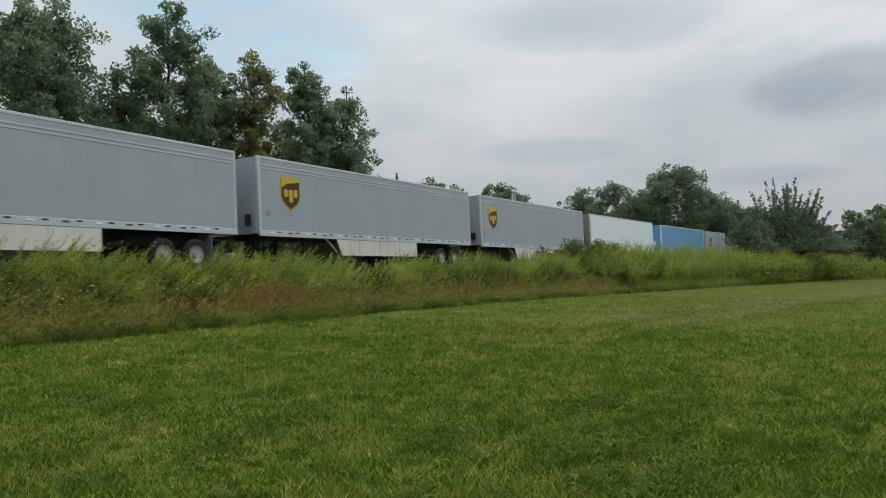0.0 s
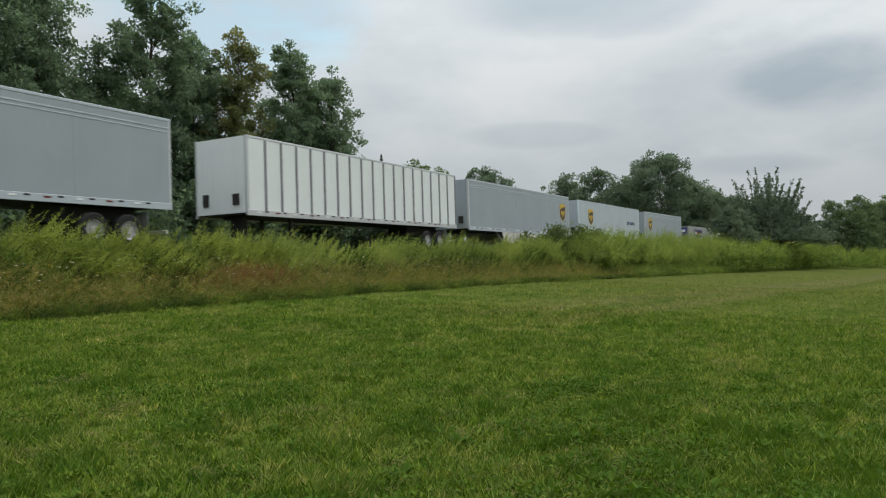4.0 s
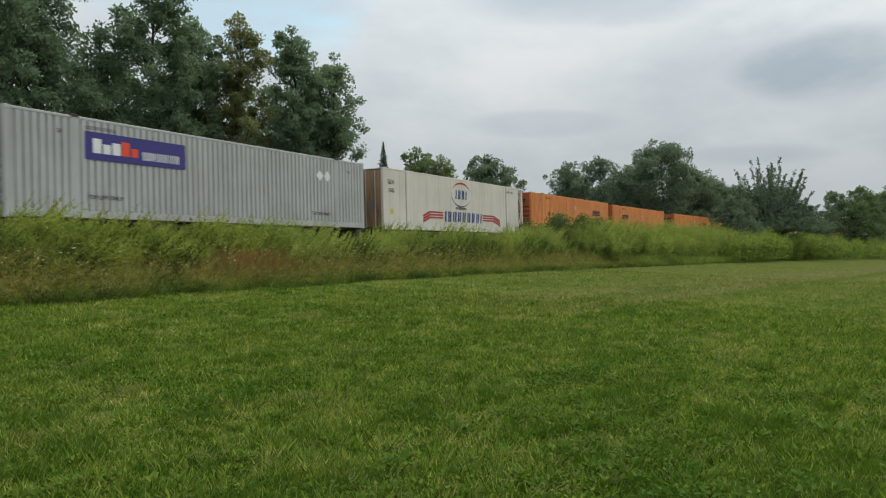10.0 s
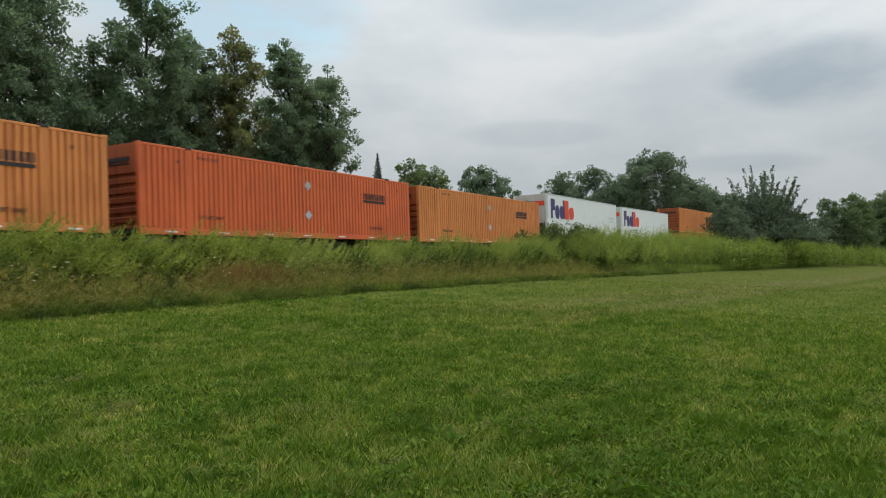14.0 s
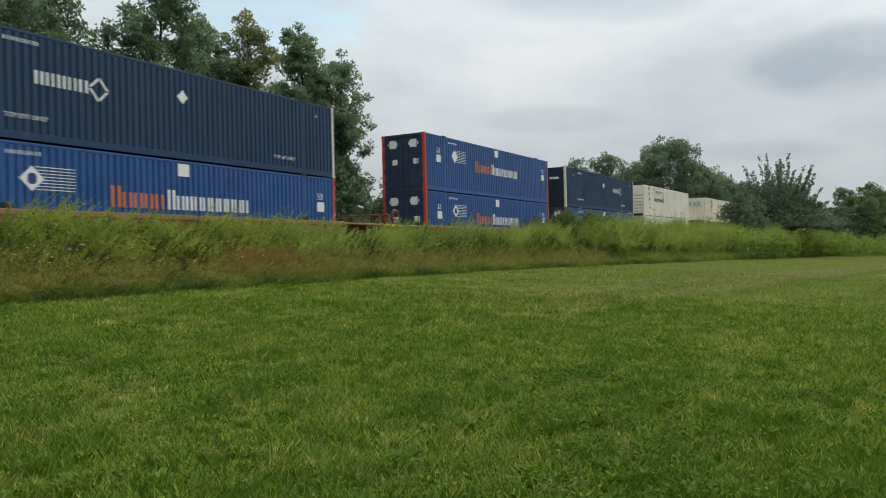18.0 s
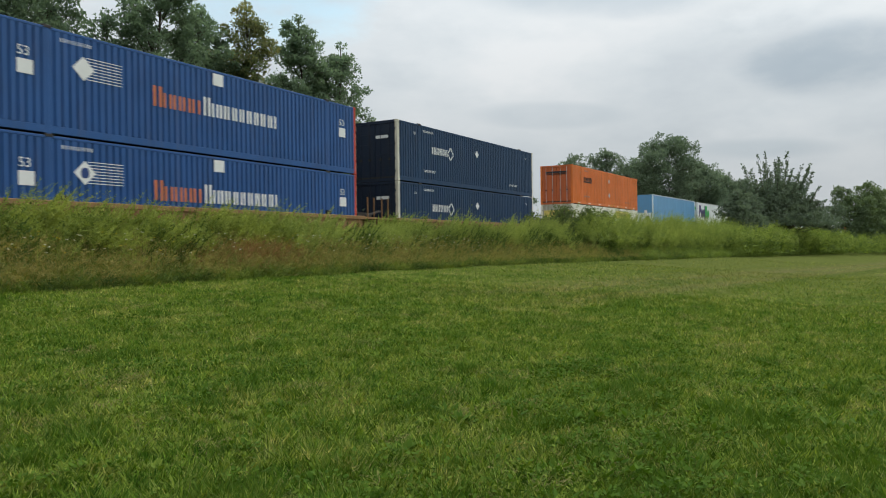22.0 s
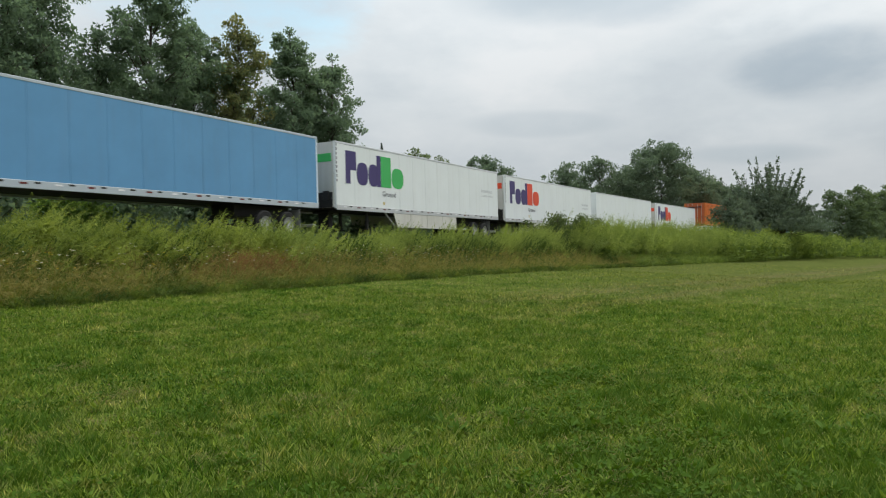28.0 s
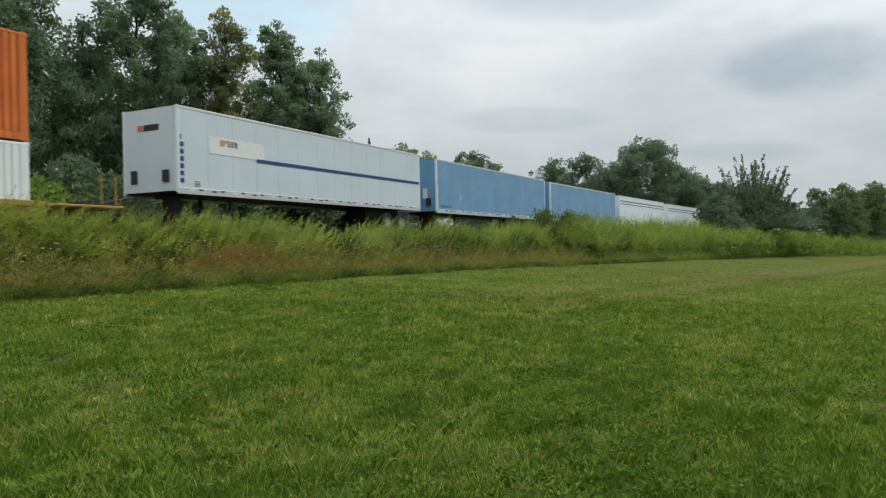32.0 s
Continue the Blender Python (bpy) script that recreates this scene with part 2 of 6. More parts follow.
M_STRAW = leafy("dead_blades", (0.24, 0.205, 0.10), (0.46, 0.40, 0.23), 0.2, 0.8)
M_FLOWER = leafy("white_umbel", (0.42, 0.41, 0.32), (0.62, 0.60, 0.48), 0.2, 0.8)
M_GOLD = leafy("yellow_bloom", (0.40, 0.28, 0.02), (0.55, 0.42, 0.05), 0.2, 0.8)
# poplar leaves: lifted bluish tones and glow paint haze into the colour
M_POPLAR = leafy("hazy_poplar_leaf", (0.120, 0.176, 0.126), (0.185, 0.250, 0.160), 0.6, 0.6, 0.2, 0.9, (1.15, 1.2, 0.9))
M_YELLOWING = leafy("yellowing_leaf", (0.120, 0.172, 0.098), (0.260, 0.245, 0.100), 0.55, 0.55, 0.55, 1.6, (1.15, 1.15, 0.8))
# far wood: leaf colour paled and blued to hold the haze
M_OAK = leafy("hazy_far_leaf", (0.112, 0.158, 0.122), (0.180, 0.230, 0.155), 0.55, 0.6, 0.14, 0.9, (1.15, 1.2, 0.9))
M_RIGHT = leafy("hedge_tree_leaf", (0.088, 0.130, 0.082), (0.17, 0.222, 0.122), 0.35, 0.6, 0.14)
M_PALE = leafy("pale_leaf", (0.115, 0.160, 0.095), (0.215, 0.265, 0.155), 0.4, 0.6, 0.3)
M_LIME = leafy("light_green_leaf", (0.10, 0.165, 0.050), (0.21, 0.30, 0.095), 0.45, 0.6, 0.4)
M_SPRUCE = leafy("spruce_needle", (0.058, 0.090, 0.074), (0.115, 0.155, 0.122), 0.25, 0.7)
# bush leaves: haze mixed into the colour, lighter and bluer
M_MAPLE = leafy("hazy_bush_leaf", (0.090, 0.126, 0.094), (0.150, 0.190, 0.125), 0.42, 0.5, 0.3, 0.9, (1.15, 1.2, 0.9))
M_SHRUB = leafy("shrub_leaf", (0.070, 0.104, 0.046), (0.145, 0.186, 0.080), 0.4, 0.6, 0.9, 1.6)
M_BARK = plain("bark", (0.075, 0.062, 0.048), 0.9, 0, 0.4, 5, 0.6)

M_TRAILERGREY = paint("grey_trailer_paint", (0.315, 0.355, 0.385), 0.42, 0.11, (0.22, 0.23, 0.23), blotch=0.06)
M_SILVER = paint("pale_grey_panel", (0.43, 0.480, 0.520), 0.4, 0.16, (0.30, 0.30, 0.28), blotch=0.07)
M_WHITE = paint("white_trailer_paint", (0.665, 0.745, 0.80), 0.4, 0.05, (0.55, 0.53, 0.49), blotch=0.03)
M_BLUEWHITE = paint("bluish_white_paint", (0.545, 0.625, 0.685), 0.42, 0.12, (0.40, 0.42, 0.42), blotch=0.06)
M_GREYDOOR = paint("grey_door_paint", (0.40, 0.41, 0.41), 0.55, 0.5, (0.16, 0.15, 0.14), 0.3, (0.12, 0.10, 0.09))
M_BLUE = paint("sky_blue_paint", (0.115, 0.29, 0.50), 0.42, 0.2, (0.14, 0.21, 0.28), blotch=0.09)
M_PALEBLUE = paint("faded_blue_paint", (0.15, 0.31, 0.50), 0.45, 0.3, (0.19, 0.26, 0.32))
M_ORANGE = paint("orange_container_paint", (0.66, 0.168, 0.030), 0.5, 0.26, (0.26, 0.09, 0.035), 0.5, (0.26, 0.07, 0.02))
M_LIGHTORANGE = paint("faded_orange_paint", (0.67, 0.245, 0.070), 0.55, 0.36, (0.44, 0.15, 0.05), 0.6, (0.34, 0.10, 0.03))
M_REDORANGE = paint("red_orange_paint", (0.66, 0.140, 0.045), 0.5, 0.28, (0.32, 0.08, 0.035), 0.35, (0.2, 0.05, 0.02))
M_TAN = paint("cream_container_paint", (0.78, 0.68, 0.50), 0.55, 0.2, (0.42, 0.31, 0.19), 0.22, (0.38, 0.21, 0.09))
M_TANRUST = paint("rusty_cream_paint", (0.74, 0.58, 0.36), 0.6, 0.42, (0.42, 0.24, 0.10), 0.62, (0.36, 0.165, 0.055))
M_TANEND = paint("rust_run_cream_paint", (0.55, 0.36, 0.165), 0.65, 0.7, (0.30, 0.14, 0.05), 0.95, (0.16, 0.07, 0.03))
M_TANDOOR = paint("stained_tan_door_paint", (0.50, 0.36, 0.215), 0.6, 0.7, (0.17, 0.10, 0.055), 0.55, (0.15, 0.08, 0.04))
M_GREYBOX = paint("grey_container_paint", (0.41, 0.42, 0.41), 0.5, 0.25, (0.20, 0.19, 0.17), 0.2, (0.2, 0.15, 0.1))
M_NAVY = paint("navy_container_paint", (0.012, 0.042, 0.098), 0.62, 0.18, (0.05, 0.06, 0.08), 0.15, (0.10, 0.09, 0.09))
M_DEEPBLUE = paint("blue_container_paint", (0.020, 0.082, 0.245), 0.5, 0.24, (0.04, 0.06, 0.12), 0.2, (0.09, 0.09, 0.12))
M_CREAM = paint("white_container_paint", (0.73, 0.70, 0.59), 0.5, 0.18, (0.44, 0.38, 0.27), 0.28, (0.32, 0.20, 0.10))
M_STAINED = paint("stained_white_paint", (0.76, 0.70, 0.57), 0.55, 0.26, (0.46, 0.37, 0.24), 0.55, (0.27, 0.15, 0.06))
M_CLEANWHITE = paint("bright_white_paint", (0.745, 0.775, 0.78), 0.45, 0.07, (0.50, 0.48, 0.42), 0.06, (0.36, 0.28, 0.18), blotch=0.04)
M_IVORY = paint("ivory_container_paint", (0.735, 0.725, 0.645), 0.5, 0.12, (0.46, 0.40, 0.30), 0.16, (0.34, 0.24, 0.13), blotch=0.06)
M_DIRTYWHITE = paint("dirty_white_paint", (0.60, 0.575, 0.50), 0.5, 0.3, (0.36, 0.32, 0.25), 0.15, (0.32, 0.22, 0.13), blotch=0.10)
# trailer noses: duller white carries the nose's shade, with grime runs
M_FRONT = paint("shaded_grimed_white_paint", (0.54, 0.54, 0.51), 0.5, 0.35, (0.26, 0.24, 0.21), blotch=0.12)
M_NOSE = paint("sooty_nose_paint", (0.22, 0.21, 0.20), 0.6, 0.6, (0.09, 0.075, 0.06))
M_DOORRUST = paint("brown_door_paint", (0.36, 0.235, 0.13), 0.6, 0.9, (0.09, 0.05, 0.03), 0.9, (0.12, 0.05, 0.02))
# end walls: their shade is put into a darker base colour, with soot runs
M_DEEPBLUEEND = paint("shaded_sooty_blue_paint", (0.020, 0.036, 0.090), 0.6, 0.7, (0.045, 0.045, 0.05), 0.5, (0.06, 0.055, 0.05))
M_NAVYEND = paint("shaded_sooty_navy_paint", (0.010, 0.020, 0.042), 0.6, 0.6, (0.03, 0.03, 0.035))
M_ORANGEEND = paint("shaded_sooty_orange_paint", (0.36, 0.085, 0.024), 0.6, 0.7, (0.10, 0.045, 0.025), 0.8, (0.07, 0.035, 0.022))
M_ORANGEDOOR = paint("orange_door_paint", (0.52, 0.125, 0.042), 0.55, 0.55, (0.16, 0.06, 0.03), 0.4, (0.12, 0.05, 0.025))
M_DOORGREY = paint("grimy_door_paint", (0.44, 0.43, 0.37), 0.55, 0.5, (0.20, 0.18, 0.14), 0.4, (0.16, 0.11, 0.07))
# end wall shade painted into the grey, soot runs over it
M_GREYEND = paint("shaded_sooty_grey_paint", (0.20, 0.215, 0.225), 0.6, 0.6, (0.08, 0.08, 0.08))
M_RUSTSPOT = plain("rust_streak", (0.20, 0.105, 0.050), 0.8, 0, 0.45, 9, 0.1)
M_WORNBLUE = paint("worn_blue_paint", (0.30, 0.43, 0.52), 0.6, 0.9, (0.62, 0.60, 0.52))
M_RUSTPANEL = paint("rusted_panel_paint", (0.34, 0.21, 0.12), 0.65, 0.6, (0.22, 0.11, 0.05), 1.0, (0.16, 0.06, 0.025))
# flute strips: shade in the grooves as dark colour, grimy and rusty on cream
M_GROOVETAN = paint("flute_shade_and_grime", (0.16, 0.105, 0.06), 0.7, 0.5, (0.10, 0.065, 0.04))
M_GROOVESHADERUST = paint("flute_shade_and_rust", (0.20, 0.095, 0.038), 0.7, 0.6, (0.13, 0.06, 0.03))
M_GROOVEORANGE = paint("flute_shade_on_orange", (0.45, 0.115, 0.026), 0.7, 0.5, (0.20, 0.06, 0.025))
M_SMEAR = plain("dark_smear", (0.075, 0.045, 0.028), 0.8, 0, 0.4, 5, 0.1)
M_ALU = plain("aluminium_rail", (0.55, 0.56, 0.57), 0.4, 0.5, 0.15, 3, 0.05)
M_ROD = plain("dull_rod_steel", (0.34, 0.22, 0.16), 0.6, 0.2, 0.3, 6, 0.1)
M_STEEL = plain("dark_steel", (0.035, 0.033, 0.031), 0.65, 0.2, 0.4, 8)
M_TYRE = plain("tyre_rubber", (0.016, 0.016, 0.016), 0.85, 0, 0.3, 12)
M_RIM = plain("white_rim", (0.42, 0.42, 0.41), 0.5, 0.3, 0.25, 10)
M_FLAP = plain("mud_flap_rubber", (0.20, 0.20, 0.20), 0.7, 0, 0.25, 5)
M_REFL = plain("red_reflector", (0.13, 0.025, 0.02), 0.4, 0, 0.2, 10)
M_REFLW = plain("white_reflector", (0.75, 0.75, 0.75), 0.4, 0, 0.1, 10)
M_SKIRT = paint("pale_skirt", (0.60, 0.585, 0.53), 0.5, 0.35, (0.34, 0.32, 0.28))
M_BROWN = plain("brown_emblem", (0.055, 0.028, 0.012), 0.45, 0, 0.1, 3, 0.02)
M_GOLDLOGO = plain("gold_emblem", (0.55, 0.37, 0.035), 0.45, 0, 0.1, 3, 0.02)
M_PURPLE = plain("purple_lettering", (0.055, 0.040, 0.14), 0.5, 0, 0.08, 2, 0.02)
M_LOGORED = plain("orange_lettering", (0.68, 0.075, 0.030), 0.5, 0, 0.08, 2, 0.02)
M_LOGOGREEN = plain("green_lettering", (0.055, 0.40, 0.105), 0.5, 0, 0.08, 2, 0.02)
M_GREYINK = plain("grey_lettering", (0.22, 0.22, 0.24), 0.5, 0, 0.08, 2, 0.02)
M_FINEPRINT = plain("pale_grey_lettering", (0.46, 0.47, 0.49), 0.5, 0, 0.08, 2, 0.02)
M_BLACKINK = plain("black_lettering", (0.030, 0.028, 0.030), 0.6, 0, 0.25, 5, 0.02)
M_WHITEINK = plain("white_lettering", (0.68, 0.69, 0.68), 0.5, 0, 0.1, 4, 0.02)
M_INDIGO = plain("indigo_panel", (0.045, 0.040, 0.185), 0.5, 0, 0.15, 2, 0.02)
M_NAVYINK = plain("navy_lettering", (0.022, 0.050, 0.17), 0.5, 0, 0.15, 3, 0.02)
M_REDINK = plain("red_lettering", (0.36, 0.042, 0.035), 0.5, 0, 0.15, 3, 0.02)
M_ORANGEINK = plain("faded_orange_lettering", (0.50, 0.16, 0.07), 0.6, 0, 0.3, 5, 0.02)
M_PALEYELLOW = plain("pale_yellow_panel", (0.62, 0.51, 0.15), 0.5, 0, 0.15, 3, 0.02)
M_YELLOW = plain("yellow_panel", (0.58, 0.43, 0.06), 0.5, 0, 0.15, 3, 0.02)
M_DKGREEN = plain("dark_green_lettering", (0.025, 0.115, 0.060), 0.5, 0, 0.15, 3, 0.02)
M_SKYINK = plain("blue_lettering", (0.030, 0.155, 0.36), 0.55, 0, 0.3, 6, 0.02)
M_REDPOST = paint("red_post_paint", (0.46, 0.055, 0.030), 0.5, 0.3, (0.3, 0.10, 0.05))
M_WHITEPOST = paint("cream_post_paint", (0.60, 0.58, 0.48), 0.5, 0.5, (0.2, 0.16, 0.1))
M_WELLBROWN = paint("brown_railcar_paint", (0.26, 0.145, 0.060), 0.65, 0.5, (0.10, 0.07, 0.04), 0.5, (0.14, 0.07, 0.03))
M_WELLYELLOW = paint("yellow_railcar_paint", (0.33, 0.22, 0.050), 0.6, 0.5, (0.12, 0.085, 0.04), 0.4, (0.16, 0.08, 0.03))
M_WELLRED = paint("oxide_railcar_paint", (0.17, 0.075, 0.045), 0.65, 0.5, (0.08, 0.05, 0.035))
M_DECK = paint("spine_car_paint", (0.055, 0.050, 0.045), 0.7, 0.4, (0.09, 0.07, 0.05))
M_BALLAST = plain("ballast_stone", (0.20, 0.19, 0.175), 0.95, 0, 0.45, 14, 0.9)
M_TIE = plain("creosoted_tie", (0.055, 0.045, 0.035), 0.9, 0, 0.3, 8, 0.4)
M_RAIL = plain("rail_steel", (0.16, 0.11, 0.08), 0.5, 0.6, 0.3, 8, 0.1)

# ---- mesh helpers ----
class Shape:
    """Gathers faces for one mesh."""

    def __init__(self):
        self.v, self.f = [], []

    def add(self, verts, faces):
        o = len(self.v)
        self.v += [tuple(p) for p in verts]
        self.f += [tuple(i + o for i in f) for f in faces]
        return self

    def box(self, x0, x1, y0, y1, z0, z1, c=0.0):
        """A box; c chamfers its four long edges (along its longest side)."""
        if not c:
            v = [(x, y, z) for x in (x0, x1) for y in (y0, y1) for z in (z0, z1)]
            return self.add(v, [(0, 1, 3, 2), (4, 6, 7, 5), (0, 4, 5, 1), (2, 3, 7, 6), (0, 2, 6, 4), (1, 5, 7, 3)])
        size = (x1 - x0, y1 - y0, z1 - z0)
        axis = size.index(max(size))
        lo, hi = (x0, y0, z0), (x1, y1, z1)
        a, b = [i for i in range(3) if i != axis]
        ring = [(lo[a] + c, lo[b]), (hi[a] - c, lo[b]), (hi[a], lo[b] + c), (hi[a], hi[b] - c), (hi[a] - c, hi[b]), (lo[a] + c, hi[b]), (lo[a], hi[b] - c), (lo[a], lo[b] + c)]
        v = []
        for end in (lo[axis], hi[axis]):
            for p, q in ring:
                w = [0, 0, 0]
                w[axis], w[a], w[b] = end, p, q
                v.append(w)
        f = [(i, (i + 1) % 8, 8 + (i + 1) % 8, 8 + i) for i in range(8)] + [tuple(range(7, -1, -1)), tuple(range(8, 16))]
        return self.add(v, f)

    def plate(self, outline, y, depth, d=0.0, z=0.0):
        """An upright plate from an outline of (x, z), its face towards -y at y, reaching back by depth."""
        n = len(outline)
        v = [(x + d, y, h + z) for x, h in outline] + [(x + d, y + depth, h + z) for x, h in outline]
        f = [tuple(range(n)), tuple(range(2 * n - 1, n - 1, -1))] + [(i, n + i, n + (i + 1) % n, (i + 1) % n) for i in range(n)]
        return self.add(v, f)

    def tube(self, a, b, r, n=8, r2=None):
        a, b = Vector(a), Vector(b)
        q = (b - a).to_track_quat("Z", "Y")
        v = []
        for p, rad in ((a, r), (b, r if r2 is None else r2)):
            v += [p + q @ Vector((rad * math.cos(2 * math.pi * i / n), rad * math.sin(2 * math.pi * i / n), 0)) for i in range(n)]
        f = [(i, (i + 1) % n, n + (i + 1) % n, n + i) for i in range(n)] + [tuple(range(n - 1, -1, -1)), tuple(range(n, 2 * n))]
        return self.add(v, f)

    def lathe(self, profile, centre, n=20):
        """Turned about an axis along y: profile of (radius, y)."""
        o = len(self.v)
        m = len(profile)
        for i in range(n):
            a = 2 * math.pi * i / n
            self.v += [(centre[0] + r * math.cos(a), centre[1] + y, centre[2] + r * math.sin(a)) for r, y in profile]
        for i in range(n):
            j = (i + 1) % n
            self.f += [(o + i * m + k, o + i * m + k + 1, o + j * m + k + 1, o + j * m + k) for k in range(m - 1)]
        return self

    def mesh(self, name, material):
        me = bpy.data.meshes.new(name)
        me.from_pydata(self.v, [], self.f)
        bm = bmesh.new()
        bm.from_mesh(me)
        bmesh.ops.recalc_face_normals(bm, faces=bm.faces)
        bm.to_mesh(me)
        bm.free()
        me.materials.append(material)
        return me


def part(name, shape, material, parent, label=""):
    ob = new(name, shape if isinstance(shape, bpy.types.Mesh) else shape.mesh(name, material))
    ob.parent = parent
    return tagged(ob, label)


def quick_mesh(name, verts, faces, material):
    """A mesh of many equal faces, from arrays."""
    verts, faces = np.asarray(verts, np.float32), np.asarray(faces, np.int32)
    k = faces.shape[1]
    me = bpy.data.meshes.new(name)
    me.vertices.add(len(verts))
    me.vertices.foreach_set("co", verts.ravel())
    me.loops.add(faces.size)
    me.loops.foreach_set("vertex_index", faces.ravel())
    me.polygons.add(len(faces))
    me.polygons.foreach_set("loop_start", np.arange(0, faces.size, k, dtype=np.int32))
    me.update(calc_edges=True)
    me.materials.append(material)
    return me


LETTERS = {}


def lettering(body, size, material, bold=0.0, shear=0.0):
    key = (body, size, material.name, bold, shear)
    if key not in LETTERS:
        cu = bpy.data.curves.new("lettering", "FONT")
        cu.body, cu.size, cu.extrude, cu.offset, cu.shear, cu.resolution_u = body, size, 0.003, bold, shear, 2
        ob = bpy.data.objects.new("lettering", cu)
        me = bpy.data.meshes.new_from_object(ob)
        bpy.data.objects.remove(ob)
        me.materials.clear()
        me.materials.append(material)
        LETTERS[key] = me
    return LETTERS[key]


def write_on(parent, body, size, material, d, z, y, bold=0.0, shear=0.0, name="lettering"):
    ob = part(name, lettering(body, size, material, bold, shear), None, parent)
    ob.matrix_basis = pose(d, y, z, 90)
    return tagged(ob, kind="stuff") if size < 0.5 else ob


# ---- the track: one long curve, and the lie of the land ----
RADIUS, CX, CY = 1001.3, 28.0, -980.9       # centre line of the track
RAIL_TOP = 1.45


def grade_np(s):
    """The line falls gently beyond the crossing of the field."""
    return -0.0035 * np.clip(s - 35.0, 0, 200)


def on_track(s, off=0.0, z=0.0):
    """The pose s metres along the track, off metres towards the field, heading along it; straight past both ends of the curve."""
    c = min(max(s, -110.0), 260.0)
    a = (c - 28.0) / 1000.0
    rest = s - c
    x = CX + (RADIUS - off) * math.sin(a) + rest * math.cos(a)
    y = CY + (RADIUS - off) * math.cos(a) - rest * math.sin(a)
    return pose(x, y, z + float(grade_np(s)), 0, 0, -math.degrees(a))


def offset_np(x, y):
    o = RADIUS - np.hypot(x - CX, y - CY)
    a = 0.232
    px, py = CX + RADIUS * np.sin(a), CY + RADIUS * np.cos(a)
    straight = -((x - px) * np.sin(a) + (y - py) * np.cos(a))
    o = np.where(x > px, straight, o)
    a = -0.138
    px, py = CX + RADIUS * np.sin(a), CY + RADIUS * np.cos(a)
    straight = -((x - px) * np.sin(a) + (y - py) * np.cos(a))
    return np.where(x < px, straight, o)


def fall_np(x):
    return -3.2 * np.tanh(0.014 * np.logaddexp(0, (x - 22) / 6) * 6 / 3.2)


def smooth_np(q):
    q = np.clip(q, 0, 1)
    return q * q * (3 - 2 * q)


def land_np(x, y):
    """Height of the ground."""
    o = offset_np(x, y)
    q = np.clip(1 - (o - 7.3) / 13.0, 0, 1)
    edge = 0.8 + fall_np(x)
    lawn = fall_np(x) + 0.8 * q ** 1.3
    bank = edge + (1.15 + grade_np(x) - edge) * smooth_np((7.3 - o) / 4.0)
    behind = 1.15 + grade_np(x) - 0.75 * smooth_np((-o - 3.2) / 6.0)
    z = np.where(o > 7.3, lawn, np.where(o > 0, bank, behind))
    roll = 0.025 * np.sin(x * 0.9 + 1.3 * np.sin(y * 0.5)) * np.sin(y * 0.8 + 0.7 * np.sin(x * 0.37))
    return z + np.where(o > 7.0, roll, 0)


def land(x, y):
    return float(land_np(np.array([x]), np.array([y]))[0])


def build_ground():
    xs = np.unique(np.concatenate([[-3000, -1500, -700, -300, -150, -80], np.arange(-40, 60, 0.5), np.arange(60, 130, 1.0), np.arange(130, 300, 5.0), [320, 400, 600, 1000, 1800, 3200]]))
    ys = np.unique(np.concatenate([[-3000, -1500, -700, -300, -150, -80, -50], np.arange(-40, -6, 4.0), np.arange(-6, 34, 0.5), np.arange(34, 80, 5.0), [100, 160, 300, 700, 1500, 3200]]))
    gx, gy = np.meshgrid(xs, ys, indexing="ij")
    gz = land_np(gx.ravel(), gy.ravel())
    v = np.stack([gx.ravel(), gy.ravel(), gz], 1)
    n, m = len(xs), len(ys)
    i, j = np.meshgrid(np.arange(n - 1), np.arange(m - 1), indexing="ij")
    a = (i * m + j).ravel()
    f = np.stack([a, a + m, a + m + 1, a + 1], 1)
    me = quick_mesh("ground", v, f, M_GROUND)
    me.polygons.foreach_set("use_smooth", np.ones(len(f), bool))
    tagged(new("ground", me), "mown green lawn rising to a railway bank", "lawn", kind="structure")


def swept(profile, s0, s1, step):
    """A profile of (off, z) swept along the track."""
    sh = Shape()
    n = len(profile)
    stations = np.arange(s0, s1 + 0.01, step)
    for s in stations:
        m = on_track(float(s))
        sh.v += [tuple(m @ Vector((0, -off, z))) for off, z in profile]
    for k in range(len(stations) - 1):
        sh.f += [(k * n + i, k * n + (i + 1) % n, (k + 1) * n + (i + 1) % n, (k + 1) * n + i) for i in range(n)]
    sh.f += [tuple(range(n)), tuple(range(len(sh.v) - 1, len(sh.v) - n - 1, -1))]
    return sh


def build_track():
    bed = swept([(2.9, 1.0), (2.1, 1.27), (-2.1, 1.27), (-2.9, 1.0)], -100, 330, 5).mesh("ballast", M_BALLAST)
    tagged(new("railway_ballast", bed), "grey crushed stone ballast under the track", "ballast", kind="structure")
    track = tagged(new("railway_track"), "rusty steel rails on dark wooden ties", "track", kind="structure")
    for side in (0.755, -0.755):
        prof = [(side - 0.075, 1.29), (side + 0.075, 1.29), (side + 0.02, 1.32), (side + 0.035, 1.42), (side + 0.035, 1.45), (side - 0.035, 1.45), (side - 0.035, 1.42), (side - 0.02, 1.32)]
        part("rail", swept(prof, -100, 330, 4), M_RAIL, track)
    far = Shape()
    for k in range(420):
        m = on_track(4 + k * 0.53, 0, 1.15)
        t = Shape().box(-0.11, 0.11, -1.3, 1.3, 0, 0.16)
        far.add([m @ Vector(p) for p in t.v], t.f)
    tagged(part("ties", far, M_TIE, track), "", kind="stuff")


build_ground()
build_track()

# ---- the train ----
LONG, HALF, TALL = 16.15, 1.295, 2.9
